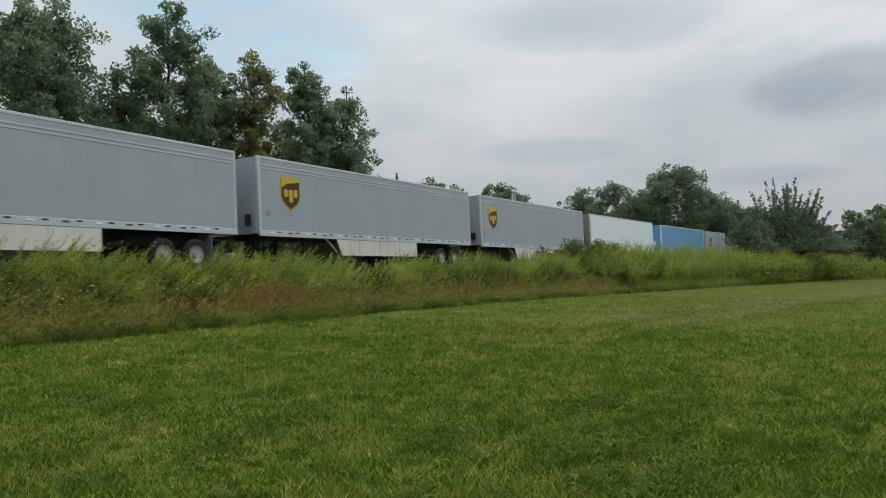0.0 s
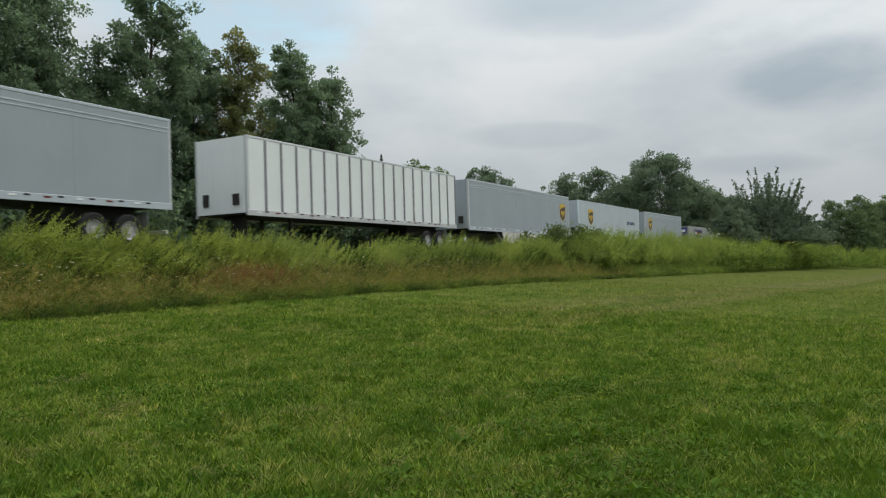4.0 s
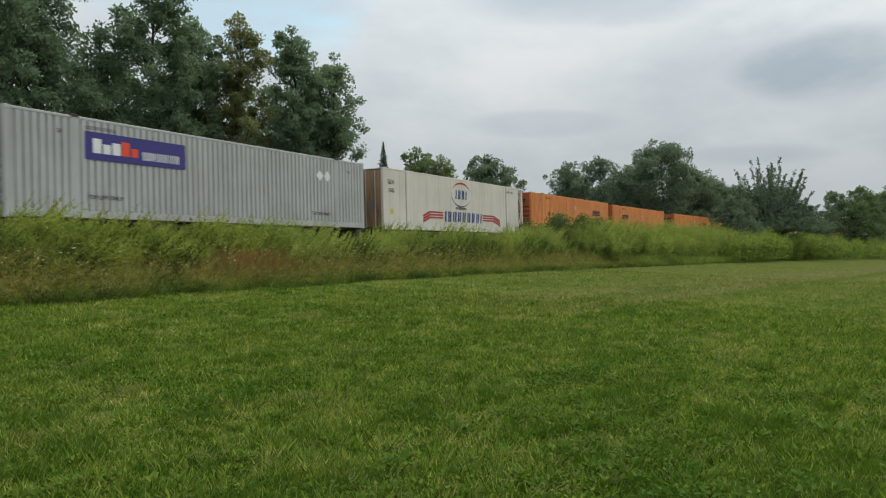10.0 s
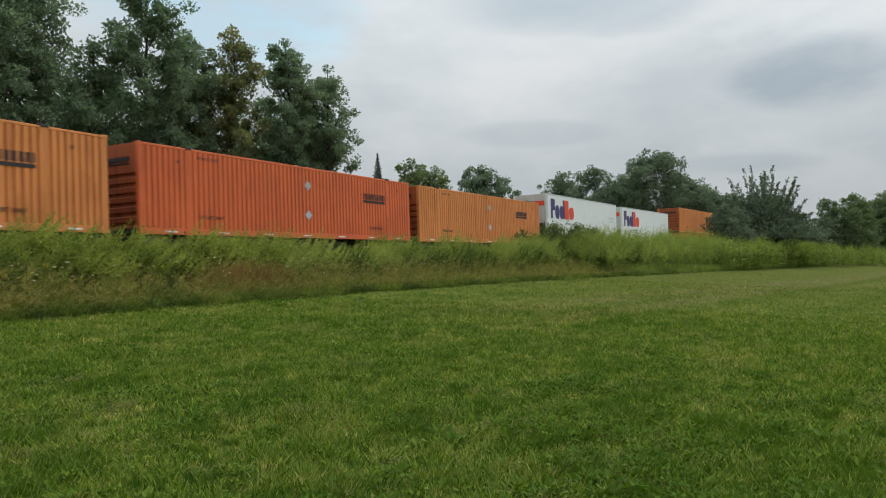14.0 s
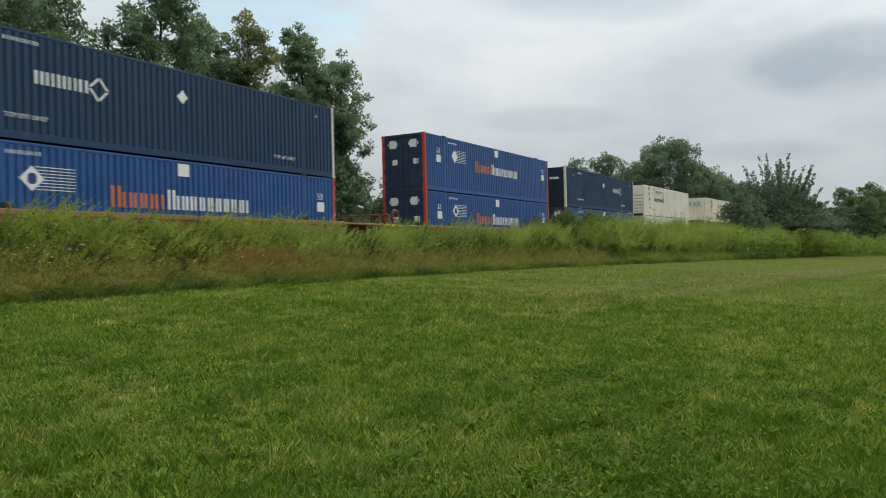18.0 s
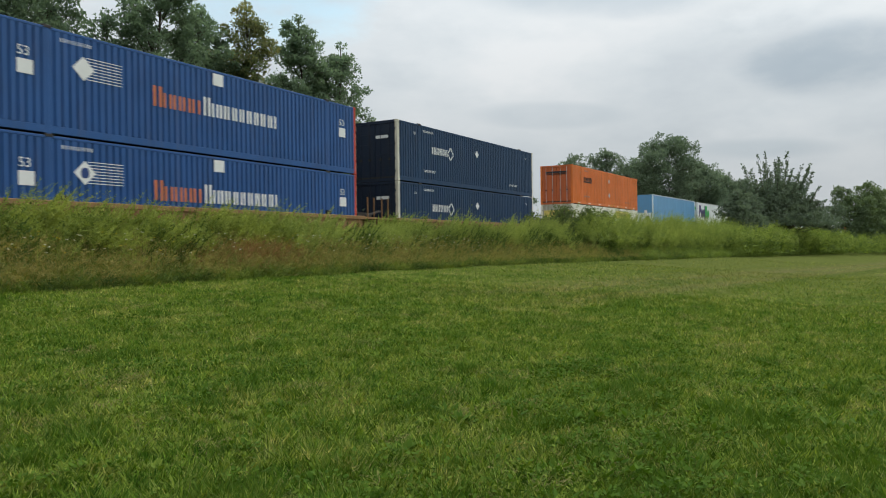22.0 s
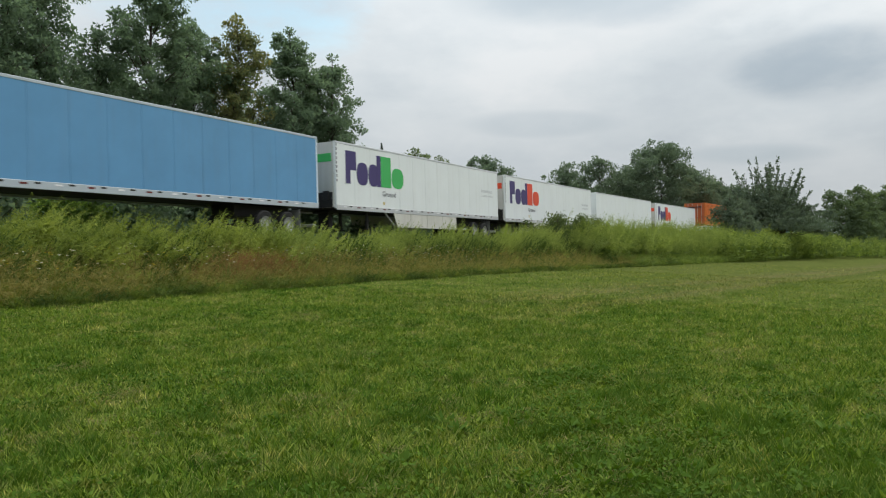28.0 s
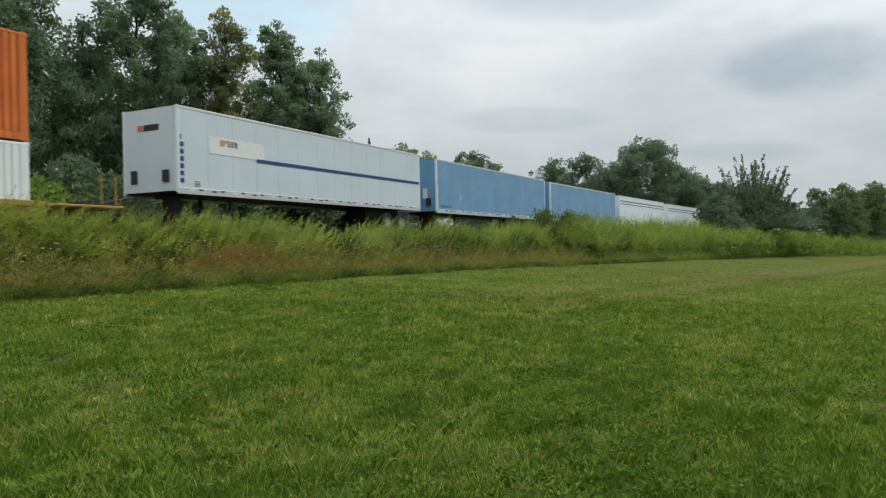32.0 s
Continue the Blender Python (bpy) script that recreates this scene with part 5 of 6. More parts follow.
    for y in (-0.9, 0.35):
        part("door_notice", Shape().box(0.012, 0.02, y, y + 0.3, 1.35, 1.62), M_WHITEINK, b)
    return b


def bright_box(along, z, rear):
    b = container("white corrugated container with green and yellow name", M_CREAM if not rear else M_IVORY, along, z, "ribs" if not rear else "doors", M_CREAM if not rear else M_DOORGREY)
    base_marks(b, int(along) + 13, M_GREYINK, not rear, False)
    d = 9.9 if rear else 2.95
    panel = M_PALEYELLOW if rear else M_CREAM
    part("name_panel", Shape().plate(soft_block(0, 3.55, 0, 0.60, 0.02), FACE - 0.004, 0.005, d, 2.07), panel, b, "name panel")
    part("name_rule", Shape().box(d, d + 3.55, FACE - 0.008, FACE - 0.003, 2.05, 2.08).box(d, d + 3.55, FACE - 0.008, FACE - 0.003, 2.66, 2.69), M_DKGREEN, b)
    for q in (d, d + 3.52):
        part("name_rule", Shape().box(q, q + 0.03, FACE - 0.008, FACE - 0.003, 2.08, 2.66), M_DKGREEN, b)
    blocks(b, "name_plate", M_BLACKINK, glyphs(6, 1.95, 0.34, 0.2, seed=23), FACE - 0.010, d + 0.85, 2.20, 0.01, 0, "black shapes of the carrier's name")
    part("scroll_mark", Shape().plate([(0, 0.52), (0.5, 0.52), (0.75, 0.1), (0.55, 0.08)], FACE - 0.009, 0.004, d + 0.1, 2.08), M_GOLDLOGO, b, "gold scroll")
    part("scroll_mark", Shape().plate([(0.1, 0.3), (0.55, 0.08), (0.7, 0.06), (0.55, 0.4)], FACE - 0.009, 0.004, d + 2.8, 2.08), M_GOLDLOGO, b, "gold scroll")
    write_on(b, "Intermodal", 0.74, M_DKGREEN, d + 0.22, 1.42, FACE - 0.004, 0.012)
    if rear:
        part("door_sign", Shape().box(-0.026, -0.018, -1.0, 1.0, 1.95, 2.45), M_PALEYELLOW, b, "yellow panel across the doors")
        for q in range(6):
            part("door_sign_mark", Shape().box(-0.034, -0.026, -0.5 + q * 0.18, -0.41 + q * 0.18, 2.08, 2.32), M_BLACKINK, b)
    else:
        for k, (q, w, hh) in enumerate(((2.45, 0.12, 0.3), (2.0, 0.09, 0.22), (1.4, 0.14, 0.3), (1.05, 0.10, 0.2), (0.62, 0.12, 0.26))):
            blocks(b, "rust_patch", M_DOORRUST, [(1.3 + 0.12 * (i % 4) + 0.05 * k, 1.3 + 0.12 * (i % 4) + 0.05 * k + w * 0.7, 0.04 * (i % 3), hh) for i in range(4)], FACE - 0.003, 0, q, 0.03, 0, "brown rust patch")
    return b


def stained_box(along, z, clean):
    b = container("white corrugated container with a worn blue name" if not clean else "clean white container with a blue name", M_CLEANWHITE if clean else M_STAINED, along, z, "flutes", M_STAINED)
    base_marks(b, int(along) + 21, M_GREYINK, False, False)
    if clean:
        for o in (round_block(0.0, 0.78, -0.02, 0.94), round_block(0.84, 1.50, -0.02, 0.94), [(1.55, 0), (2.55, 0), (2.55, 0.2), (2.30, 0.46), (2.55, 0.72), (2.55, 0.92), (1.55, 0.92), (1.55, 0.72), (1.80, 0.46), (1.55, 0.2)]):
            part("name_plate", Shape().plate(o, FACE - 0.004, 0.006, 2.6, 1.95), M_SKYINK, b, "blue shape of the railway's mark")
        write_on(b, "INTERMODAL", 0.36, M_NAVYINK, 2.75, 1.55, FACE - 0.004)
    else:
        ring = Shape()
        for k in range(20):
            a0, a1 = 2 * math.pi * k / 20, 2 * math.pi * (k + 1) / 20
            ring.plate([(0.37 + 0.20 * math.cos(a0), 0.43 + 0.24 * math.sin(a0)), (0.37 + 0.40 * math.cos(a0), 0.43 + 0.46 * math.sin(a0)), (0.37 + 0.40 * math.cos(a1), 0.43 + 0.46 * math.sin(a1)), (0.37 + 0.20 * math.cos(a1), 0.43 + 0.24 * math.sin(a1))], FACE - 0.004, 0.006, 2.5, 1.75)
        part("name_plate", ring, M_SKYINK, b, "worn blue ring of a mark")
        part("faded_panel", Shape().plate(soft_block(0, 2.05, 0, 2.46, 0.02), FACE - 0.002, 0.004, 3.38, 0.3), M_TAN, b, "yellowed patch panel")
        rot = random.Random(5)
        spots = []
        for k in range(130):
            q, low = rot.uniform(0.2, 15.9), rot.random()
            z0 = rot.uniform(0.26, 0.5) if low < 0.6 else rot.uniform(2.3, 2.75) if low < 0.75 else rot.uniform(0.5, 2.3)
            spots.append((q, q + rot.uniform(0.014, 0.045), z0, z0 + rot.uniform(0.06, 0.45)))
        blocks(b, "rust_patch", M_RUSTSPOT, spots, FACE - 0.006, 0, 0, 0.02, 0, "brown rust patches along the ribs")
        write_on(b, "INT", 0.30, M_NAVYINK, 2.62, 1.38, FACE - 0.004)
        part("rust_panel", Shape().plate(soft_block(0, 0.85, 0, 2.35, 0.03), FACE - 0.002, 0.004, 11.9, 0.3), M_RUSTPANEL, b, "rust streaked patch panel")
    for q in (-0.72, -0.24, 0.24):
        part("end_name", Shape().box(-0.012, 0.0, q, q + 0.42, 1.92, 2.45), M_WORNBLUE, b, "worn blue shape on the end wall")
    return b


well_car(480.15, M_WELLBROWN, 1.40, 3.6, 3.6)
blue_box(480.15, LOW)
white_box(480.15, UP)
well_car(503.63, M_WELLBROWN, 1.40, 3.6, 1.6)
blue_box(503.63, LOW)
blue_box(503.63, UP)
well_car(523.03, M_WELLBROWN, 1.40, 1.6, 1.6)
blue_box(523.03, LOW)
white_box(523.03, UP, "far")
well_car(542.45, M_WELLBROWN, 1.50, 1.6, 3.6)
bright_box(542.45, LOW, True)
bright_box(542.45, UP, False)
well_car(566.05, M_WELLBROWN, 1.50, 3.6, 1.6)
white_box(566.05, LOW)
stained_box(566.05, UP, False)
well_car(585.55, M_WELLBROWN, 1.40, 1.6, 1.6)
blue_box(585.55, LOW)
blue_box(585.55, UP)
well_car(605.03, M_WELLBROWN, 1.40, 1.6, 3.6)
white_box(605.03, LOW)
white_box(605.03, UP)
well_car(628.51, M_WELLYELLOW, 1.50, 3.6, 2.2, "yellow well car holding stacked containers")
bright_box(628.51, LOW, True)
orange_box(628.51, M_ORANGE, UP, "near", "doors", M_ORANGEDOOR, car=False, label="orange corrugated container with doors to the front")
blue_trailer(649.65, M_BLUE, False, True, "sky blue van trailer with a white lower nose")
courier(667.1, M_LOGOGREEN, True, "white courier trailer with purple and green name")
courier(684.33, M_LOGORED)
courier(701.65, M_LOGORED)
courier(719.42, M_LOGORED)
blue_trailer(738.4, M_BLUE)
courier(755.75, M_LOGOGREEN, True, "white courier trailer with purple and green name")
courier(772.96, M_LOGORED)
tr = trailer("plain white van trailer with small green lettering", M_CLEANWHITE, 790.35, LONG, corner_m=M_CLEANWHITE, seams=1.22)
write_on(tr, "Air Ride Equipped", 0.27, M_DKGREEN, 13.75, 1.52, FACE - 0.004, 0.004, 0.25)
spine_car(790.35, LONG, "tyres")
courier(808.28, M_LOGORED)
well_car(829.46, M_WELLYELLOW, 1.62, 3.6, 3.0, "yellow well car holding stacked containers")
stained_box(829.46, LOW, True)
orange_box(829.46, M_ORANGE, UP, "near", "doors", M_ORANGEDOOR, car=False, label="orange corrugated container with doors to the front")
tr = trailer("bluish white van trailer with a long navy stripe", M_BLUEWHITE, 850.75, LONG, corner_m=M_WHITE, nose_m=M_BLUEWHITE, seams=1.22)
part("navy_stripe", Shape().box(3.8, 16.0, FACE - 0.007, FACE - 0.001, 2.55, 2.68), M_NAVYINK, tr, "long navy stripe")
part("name_panel", Shape().plate(soft_block(0, 2.8, 0, 0.60, 0.02), FACE - 0.004, 0.004, 1.4, 2.65), M_WHITEINK, tr, "white name panel")
blocks(tr, "name_plate", M_BLACKINK, glyphs(3, 0.55, 0.22, seed=5), FACE - 0.009, 2.25, 2.95, 0.01)
blocks(tr, "name_plate", M_ORANGEINK, [(0, 0.09, 0, 0.22), (0.12, 0.21, 0, 0.22), (0.24, 0.30, 0.1, 0.22)], FACE - 0.009, 1.93, 2.95, 0.01)
blocks(tr, "unit_number", M_NAVYINK, glyphs(1, 0.16, 0.15, seed=5) + [(0, 0.16, -0.24 * k, -0.24 * k + 0.15) for k in range(1, 7)], FACE - 0.010, 0.10, 3.0, 0.01)
write_on(tr, "53", 0.26, M_BLACKINK, 0.72, 1.47, FACE - 0.004)
part("nose_mark", Shape().box(-0.042, -0.03, -0.5, 0.2, 3.35, 3.55), M_BLACKINK, tr)
part("nose_mark", Shape().box(-0.042, -0.03, 0.24, 0.5, 3.35, 3.55), M_ORANGEINK, tr)
spine_car(850.75, LONG, "tyres")
blue_trailer(868.7, M_PALEBLUE, False, False, "faded blue van trailer")
blue_trailer(885.95, M_PALEBLUE, False, False, "faded blue van trailer")
for along in (903.35, 921.15):
    tr = trailer("white van trailer with grey stripes", M_WHITE, along, LONG, corner_m=M_WHITE, seams=1.22)
    part("grey_stripe", Shape().box(0.3, 16.0, FACE - 0.007, FACE - 0.001, 3.55, 3.66), M_GREYINK, tr)
    part("grey_stripe", Shape().box(0.3, 16.0, FACE - 0.007, FACE - 0.001, 3.30, 3.38), M_GREYINK, tr)
    spine_car(along, LONG, "tyres")

# ---- plants ----
def rhombs(base, way, side, length, width, belly=0.45):
    """Leaf blades: one four-cornered face each, from a base along way."""
    n = len(base)
    v = np.empty((n, 4, 3), np.float32)
    mid = base + way * (length * belly)[:, None]
    v[:, 0] = base
    v[:, 1] = mid - side * (width * 0.5)[:, None]
    v[:, 2] = base + way * length[:, None]
    v[:, 3] = mid + side * (width * 0.5)[:, None]
    f = np.arange(n * 4, dtype=np.int32).reshape(n, 4)
    return v.reshape(-1, 3), f


def spears(base, way, side, length, width):
    """Blades and small leaves: one three-cornered face each, pointed at the tip."""
    n = len(base)
    v = np.empty((n, 3, 3), np.float32)
    half = side * (width * 0.5)[:, None]
    v[:, 0], v[:, 1], v[:, 2] = base - half, base + half, base + way * length[:, None]
    return v.reshape(-1, 3), np.arange(n * 3, dtype=np.int32).reshape(n, 3)


def unit(a):
    return a / (np.linalg.norm(a, axis=1)[:, None] + 1e-9)


def tubes_np(paths, sides=4):
    """Tapering branches; each path is a list of (point, radius)."""
    V, F = [], []
    o = 0
    for path in paths:
        for k, (p, r) in enumerate(path):
            p = np.asarray(p)
            nxt = np.asarray(path[min(k + 1, len(path) - 1)][0]) - np.asarray(path[max(k - 1, 0)][0])
            d = nxt / (np.linalg.norm(nxt) + 1e-9)
            a = np.cross(d, (0.3, 0.9, 0.2))
            a /= np.linalg.norm(a) + 1e-9
            b = np.cross(d, a)
            for i in range(sides):
                t = 2 * math.pi * i / sides
                V.append(p + r * (math.cos(t) * a + math.sin(t) * b))
        for k in range(len(path) - 1):
            for i in range(sides):
                j = (i + 1) % sides
                F.append((o + k * sides + i, o + k * sides + j, o + (k + 1) * sides + j, o + (k + 1) * sides + i))
        o += len(path) * sides
    return np.array(V), np.array(F)


def leaves_np(rng, centres, spread, count, size, droop=0.0):
    """Leaves strewn about clump centres, most of them near a clump's skin."""
    k = rng.integers(0, len(centres), count)
    d = unit(rng.normal(size=(count, 3)))
    r = spread[k] * rng.uniform(0.15, 1.0, count) ** 0.55
    p = centres[k] + d * r[:, None] * np.array([1.0, 1.0, 0.78])
    way = unit(rng.normal(size=(count, 3)) + d * 0.7 + np.array([0, 0, -droop]))
    side = unit(np.cross(way, unit(rng.normal(size=(count, 3)) + np.array([0, 0, 0.9]))))
    s = size * rng.uniform(0.6, 1.35, count)
    return spears(p, way, side, s, s * rng.uniform(0.75, 1.1, count))


def tree(name, label, x, y, height, radius, leaf_m, leaves=9000, leaf=0.2, seed=1, low=0.25, limbs=16, clump=1.0, upright=0.6, stems=1, group="", category="tree", splay=0.10, belly=0.75, inner=2.0):
    """A trunk that tapers, limbs and twigs, and a crown of many leaves hung in clumps at the twigs' ends."""
    rng = np.random.default_rng(seed)
    t = tagged(new(name), label, category, group)
    z0 = land(x, y) - 0.15
    t.matrix_basis = pose(x, y, z0)
    height -= z0
    paths, centres, spread = [], [], []
    for st in range(stems):
        off = rng.normal(size=2) * (0.30 * radius if stems > 1 else 0)
        tilt = rng.normal(size=2) * (splay if stems > 1 else 0.015)
        h = height * (1.0 if st == 0 else rng.uniform(0.70, 0.97))
        wide = radius / max(1, stems ** 0.35)
        trunk = []
        for k in range(7):
            q = k / 6
            w = rng.normal(size=2) * 0.010 * height * q
            trunk.append((np.array([off[0] * q + tilt[0] * h * q + w[0], off[1] * q + tilt[1] * h * q + w[1], (h - 0.5 * clump) * q]), max(0.012 * height * (1 - q) ** 0.8, 0.03)))
        paths.append(trunk)

        def stem_at(q):
            q = min(max(q, 0.02), 0.999)
            i = min(int(q * 6), 5)
            return trunk[i][0] + (trunk[i + 1][0] - trunk[i][0]) * (q * 6 - i)

        def reach_at(q):
            u = min(max((q - low) / (1 - low), 0.06), 0.96)
            return wide * math.sin(math.pi * u ** belly) ** 0.55

        for k in range(limbs):
            q = low + (0.98 - low) * (k + rng.uniform(0, 0.8)) / limbs
            turn = k * 2.4 + rng.uniform(-0.5, 0.5)
            reach = reach_at(q) * rng.uniform(0.70, 1.05)
            end = stem_at(q) + np.array([math.cos(turn) * reach, math.sin(turn) * reach, rng.uniform(-0.3, 0.3) * clump])
            end[2] = min(end[2], h - 0.45 * clump)
            base = stem_at(q - reach * upright / h - 0.03)
            midp = base + (end - base) * 0.5 + np.array([0, 0, -0.06 * reach])
            r0 = 0.0045 * height * (1.15 - q)
            paths.append([(base, r0 + 0.01), (midp, r0 * 0.6 + 0.008), (end, 0.012)])
            for j in range(5):
                c = base + (end - base) * rng.uniform(0.5, 1.0)
                tip = c + rng.normal(size=3) * np.array([0.5, 0.5, 0.42]) * clump
                tip[2] = min(max(tip[2], height * low * 0.6), h - 0.3 * clump)
                paths.append([(c, r0 * 0.4 + 0.006), (tip, 0.008)])
                centres.append(tip)
                spread.append(clump * rng.uniform(0.32, 0.72))
            centres.append(end)
            spread.append(clump * rng.uniform(0.45, 0.8))
        # twigs that close the inside of the crown
        for k in range(int(limbs * inner)):
            q = rng.uniform(low, 0.96)
            turn, r = rng.uniform(0, 2 * math.pi), reach_at(q) * rng.uniform(0.1, 0.78)
            base = stem_at(q - 0.05)
            end = stem_at(q) + np.array([math.cos(turn) * r, math.sin(turn) * r, 0])
            paths.append([(base, 0.02), (end, 0.008)])
            centres.append(end)
            spread.append(clump * rng.uniform(0.5, 0.95))
        centres.append(trunk[-1][0])
        spread.append(clump * 0.5)
    v, f = tubes_np(paths, 3)
    part("trunk", quick_mesh("trunk", v, f, M_BARK), None, t)
    v, f = leaves_np(rng, np.array(centres), np.array(spread), leaves, leaf)
    part("crown", quick_mesh("crown", v, f, leaf_m), None, t)
    return t


def polar(az, dist):
    return dist * math.cos(radians(az)), dist * math.sin(radians(az))


def spruce(x, y, height, seed):
    rng = np.random.default_rng(seed)
    t = tagged(new("spruce_tree"), "small dark pointed spruce behind the railway", "tree")
    t.matrix_basis = pose(x, y, land(x, y) - 0.1)
    paths = [[((0, 0, 0), 0.14), ((0.02, 0, height * 0.6), 0.08), ((0, 0, height), 0.015)]]
    B, Wy, Sd, grow = [], [], [], []
    for k in range(220):
        q = 0.1 + 0.9 * (k / 220) ** 0.6
        turn = k * 2.4
        reach = 0.20 * height * (1 - q) * rng.uniform(0.55, 1.15) + 0.02
        base = np.array([0, 0, q * height])
        end = base + np.array([math.cos(turn) * reach, math.sin(turn) * reach, -0.22 * reach])
        paths.append([(base, 0.02), (end, 0.006)])
        n = 34
        grow.append(np.full(n, 0.05 + 0.45 * (1 - q)))
        f = rng.uniform(0.15, 1, n)[:, None]
        B.append(base + (end - base) * f)
        w = unit(rng.normal(size=(n, 3)) * 0.6 + (end - base) / reach + np.array([0, 0, -0.2]))
        Wy.append(w)
        Sd.append(unit(np.cross(w, rng.normal(size=(n, 3)))))
    v, f = tubes_np(paths, 4)
    part("trunk", quick_mesh("trunk", v, f, M_BARK), None, t)
    B, Wy, Sd = np.concatenate(B), np.concatenate(Wy), np.concatenate(Sd)
    ln = np.concatenate(grow) * rng.uniform(0.7, 1.2, len(B))
    v, f = spears(B, Wy, Sd, ln, ln * 0.4)
    part("crown", quick_mesh("crown", v, f, M_SPRUCE), None, t)


def fan_tree(name, label, x, y, height, radius, leaf_m, stems, per, leaf, seed):
    """A young tree of many stems that fan out from its foot, each a spike of leaves."""
    rng = np.random.default_rng(seed)
    t = tagged(new(name), label, "tree")
    z0 = land(x, y) - 0.15
    t.matrix_basis = pose(x, y, z0)
    height -= z0
    paths, B = [], []
    for k in range(stems):
        turn = rng.uniform(0, 2 * math.pi)
        foot = rng.normal(size=3) * np.array([0.6, 0.6, 0])
        if k % 5 < 2:
            r = radius * 0.86 * rng.uniform(0, 1) ** 0.6
            top = height * (1.0 - 0.30 * (r / radius) ** 2.0) * rng.uniform(0.62, 1.0)
            bend, rise = 0.45, 0.5
        else:
            # low boughs
            r = radius * rng.uniform(0.5, 1.22)
            top = height * rng.uniform(0.24, 0.62) * (1.15 - 0.45 * (r / radius) ** 2)
            bend, rise = 0.5, 0.72
        end = np.array([math.cos(turn) * r, math.sin(turn) * r, top])
        midp = foot + (end - foot) * np.array([bend, bend, rise])
        paths.append([(foot, 0.10), (midp, 0.055), (end, 0.012)])
        q = rng.uniform(0.12, 1.02, per) ** 0.8
        p = np.where(q[:, None] < 0.5, foot + (midp - foot) * q[:, None] * 2, midp + (end - midp) * (q[:, None] * 2 - 1))
        B.append(p + rng.normal(size=(per, 3)) * (0.10 + 0.60 * np.clip(0.98 - q, 0, 1))[:, None])
    v, f = tubes_np(paths, 4)
    part("trunk", quick_mesh("trunk", v, f, M_BARK), None, t)
    B = np.concatenate(B)
    # the skirt of the crown
    n = 380
    turn, r = rng.uniform(0, 2 * math.pi, n), radius * 1.22 * rng.uniform(0, 1, n) ** 0.45
    c = np.stack([np.cos(turn) * r, np.sin(turn) * r, height * (0.70 - 0.40 * (r / radius) ** 1.6) * rng.uniform(0.55, 1.0, n)], 1)
    B = np.concatenate([B, np.repeat(c, 60, 0) + rng.normal(size=(n * 60, 3)) * np.array([0.6, 0.6, 0.45])])
    B = B[B[:, 2] > 3.2]
    way = unit(rng.normal(size=B.shape) + np.array([0, 0, 0.6]))
    side = unit(np.cross(way, rng.normal(size=B.shape)))
    ln = leaf * rng.uniform(0.6, 1.35, len(B))
    v, f = spears(B, way, side, ln, ln * 0.8)
    part("crown", quick_mesh("crown", v, f, leaf_m), None, t)


def rises(dist, el):
    """The height that a top seen at an elevation has at a distance."""
    return EYE[2] + dist * math.tan(radians(el))


# tall poplars beyond the track: bearing, distance, elevation of the top, crown radius, leaves
ROW = [(63.0, 33, 20.5, 2.8, 24000), (59.4, 34, 20.0, 2.35, 30000), (56.6, 35, 20.6, 2.0, 30000), (53.4, 37, 16.4, 1.8, 22000), (49.7, 38, 20.4, 2.7, 42000), (47.0, 39, 17.4, 2.1, 33000)]
for k, (az, dist, el, r, n) in enumerate(ROW):
    x, y = polar(az, dist)
    tree("poplar_tree", "tall dark green cottonwood beyond the railway", x, y, rises(dist, el), r, M_POPLAR, n, 0.125, 10 + k, 0.10, 42, 0.72, 0.8, group="cottonwoods", belly=1.05, inner=2.6)
x, y = polar(44.1, 39)
tree("poplar_tree", "cottonwood with yellowing leaves beyond the railway", x, y, rises(39, 17.7), 1.6, M_YELLOWING, 24000, 0.115, 31, 0.22, 34, 0.62, 0.9, group="cottonwoods", belly=1.0, inner=2.2)
for k, (az, dist, el, r, n) in enumerate(((39.8, 40, 17.0, 1.75, 34000), (37.1, 41, 15.3, 1.5, 24000), (38.2, 42, 13.2, 2.0, 20000), (41.3, 43, 13.2, 1.7, 14000))):
    x, y = polar(az, dist)
    tree("poplar_tree", "slender dark green cottonwood beyond the railway", x, y, rises(dist, el), r, M_POPLAR, n, 0.12, 33 + k, 0.10, 36, 0.64, 0.9, group="cottonwoods", belly=1.05, inner=2.6)
# undergrowth between and behind the trunks: bearing, distance, height, radius
for k, (az, dist, h, r) in enumerate(((60, 31, 5.0, 2.6), (55.5, 32.5, 5.6, 2.8), (50.5, 34, 5.2, 2.7), (46.5, 36, 6.0, 2.2), (42, 38, 5.4, 2.0), (38.4, 40, 6.6, 2.0), (64, 30, 5, 2.6), (58, 44, 14.5, 4.2), (53.5, 45, 13.4, 3.8), (47.6, 47, 13.0, 4.0), (40.4, 48, 11.5, 2.8))):
    x, y = polar(az, dist)
    tree("undergrowth_bush", "dense green undergrowth under the cottonwoods", x, y, h, r, M_POPLAR, 14000 if h > 9 else 9000, 0.19 if h < 9 else 0.24, 60 + k, 0.04, 13, 0.9, 0.6, 3, "undergrowth", "bush")
x, y = polar(55.2, 27.6)
tree("undergrowth_bush", "light green bush by the far side of the track", x, y, 4.3, 1.6, M_LIME, 9000, 0.16, 81, 0.05, 14, 0.6, 0.8, 3, "undergrowth", "bush")
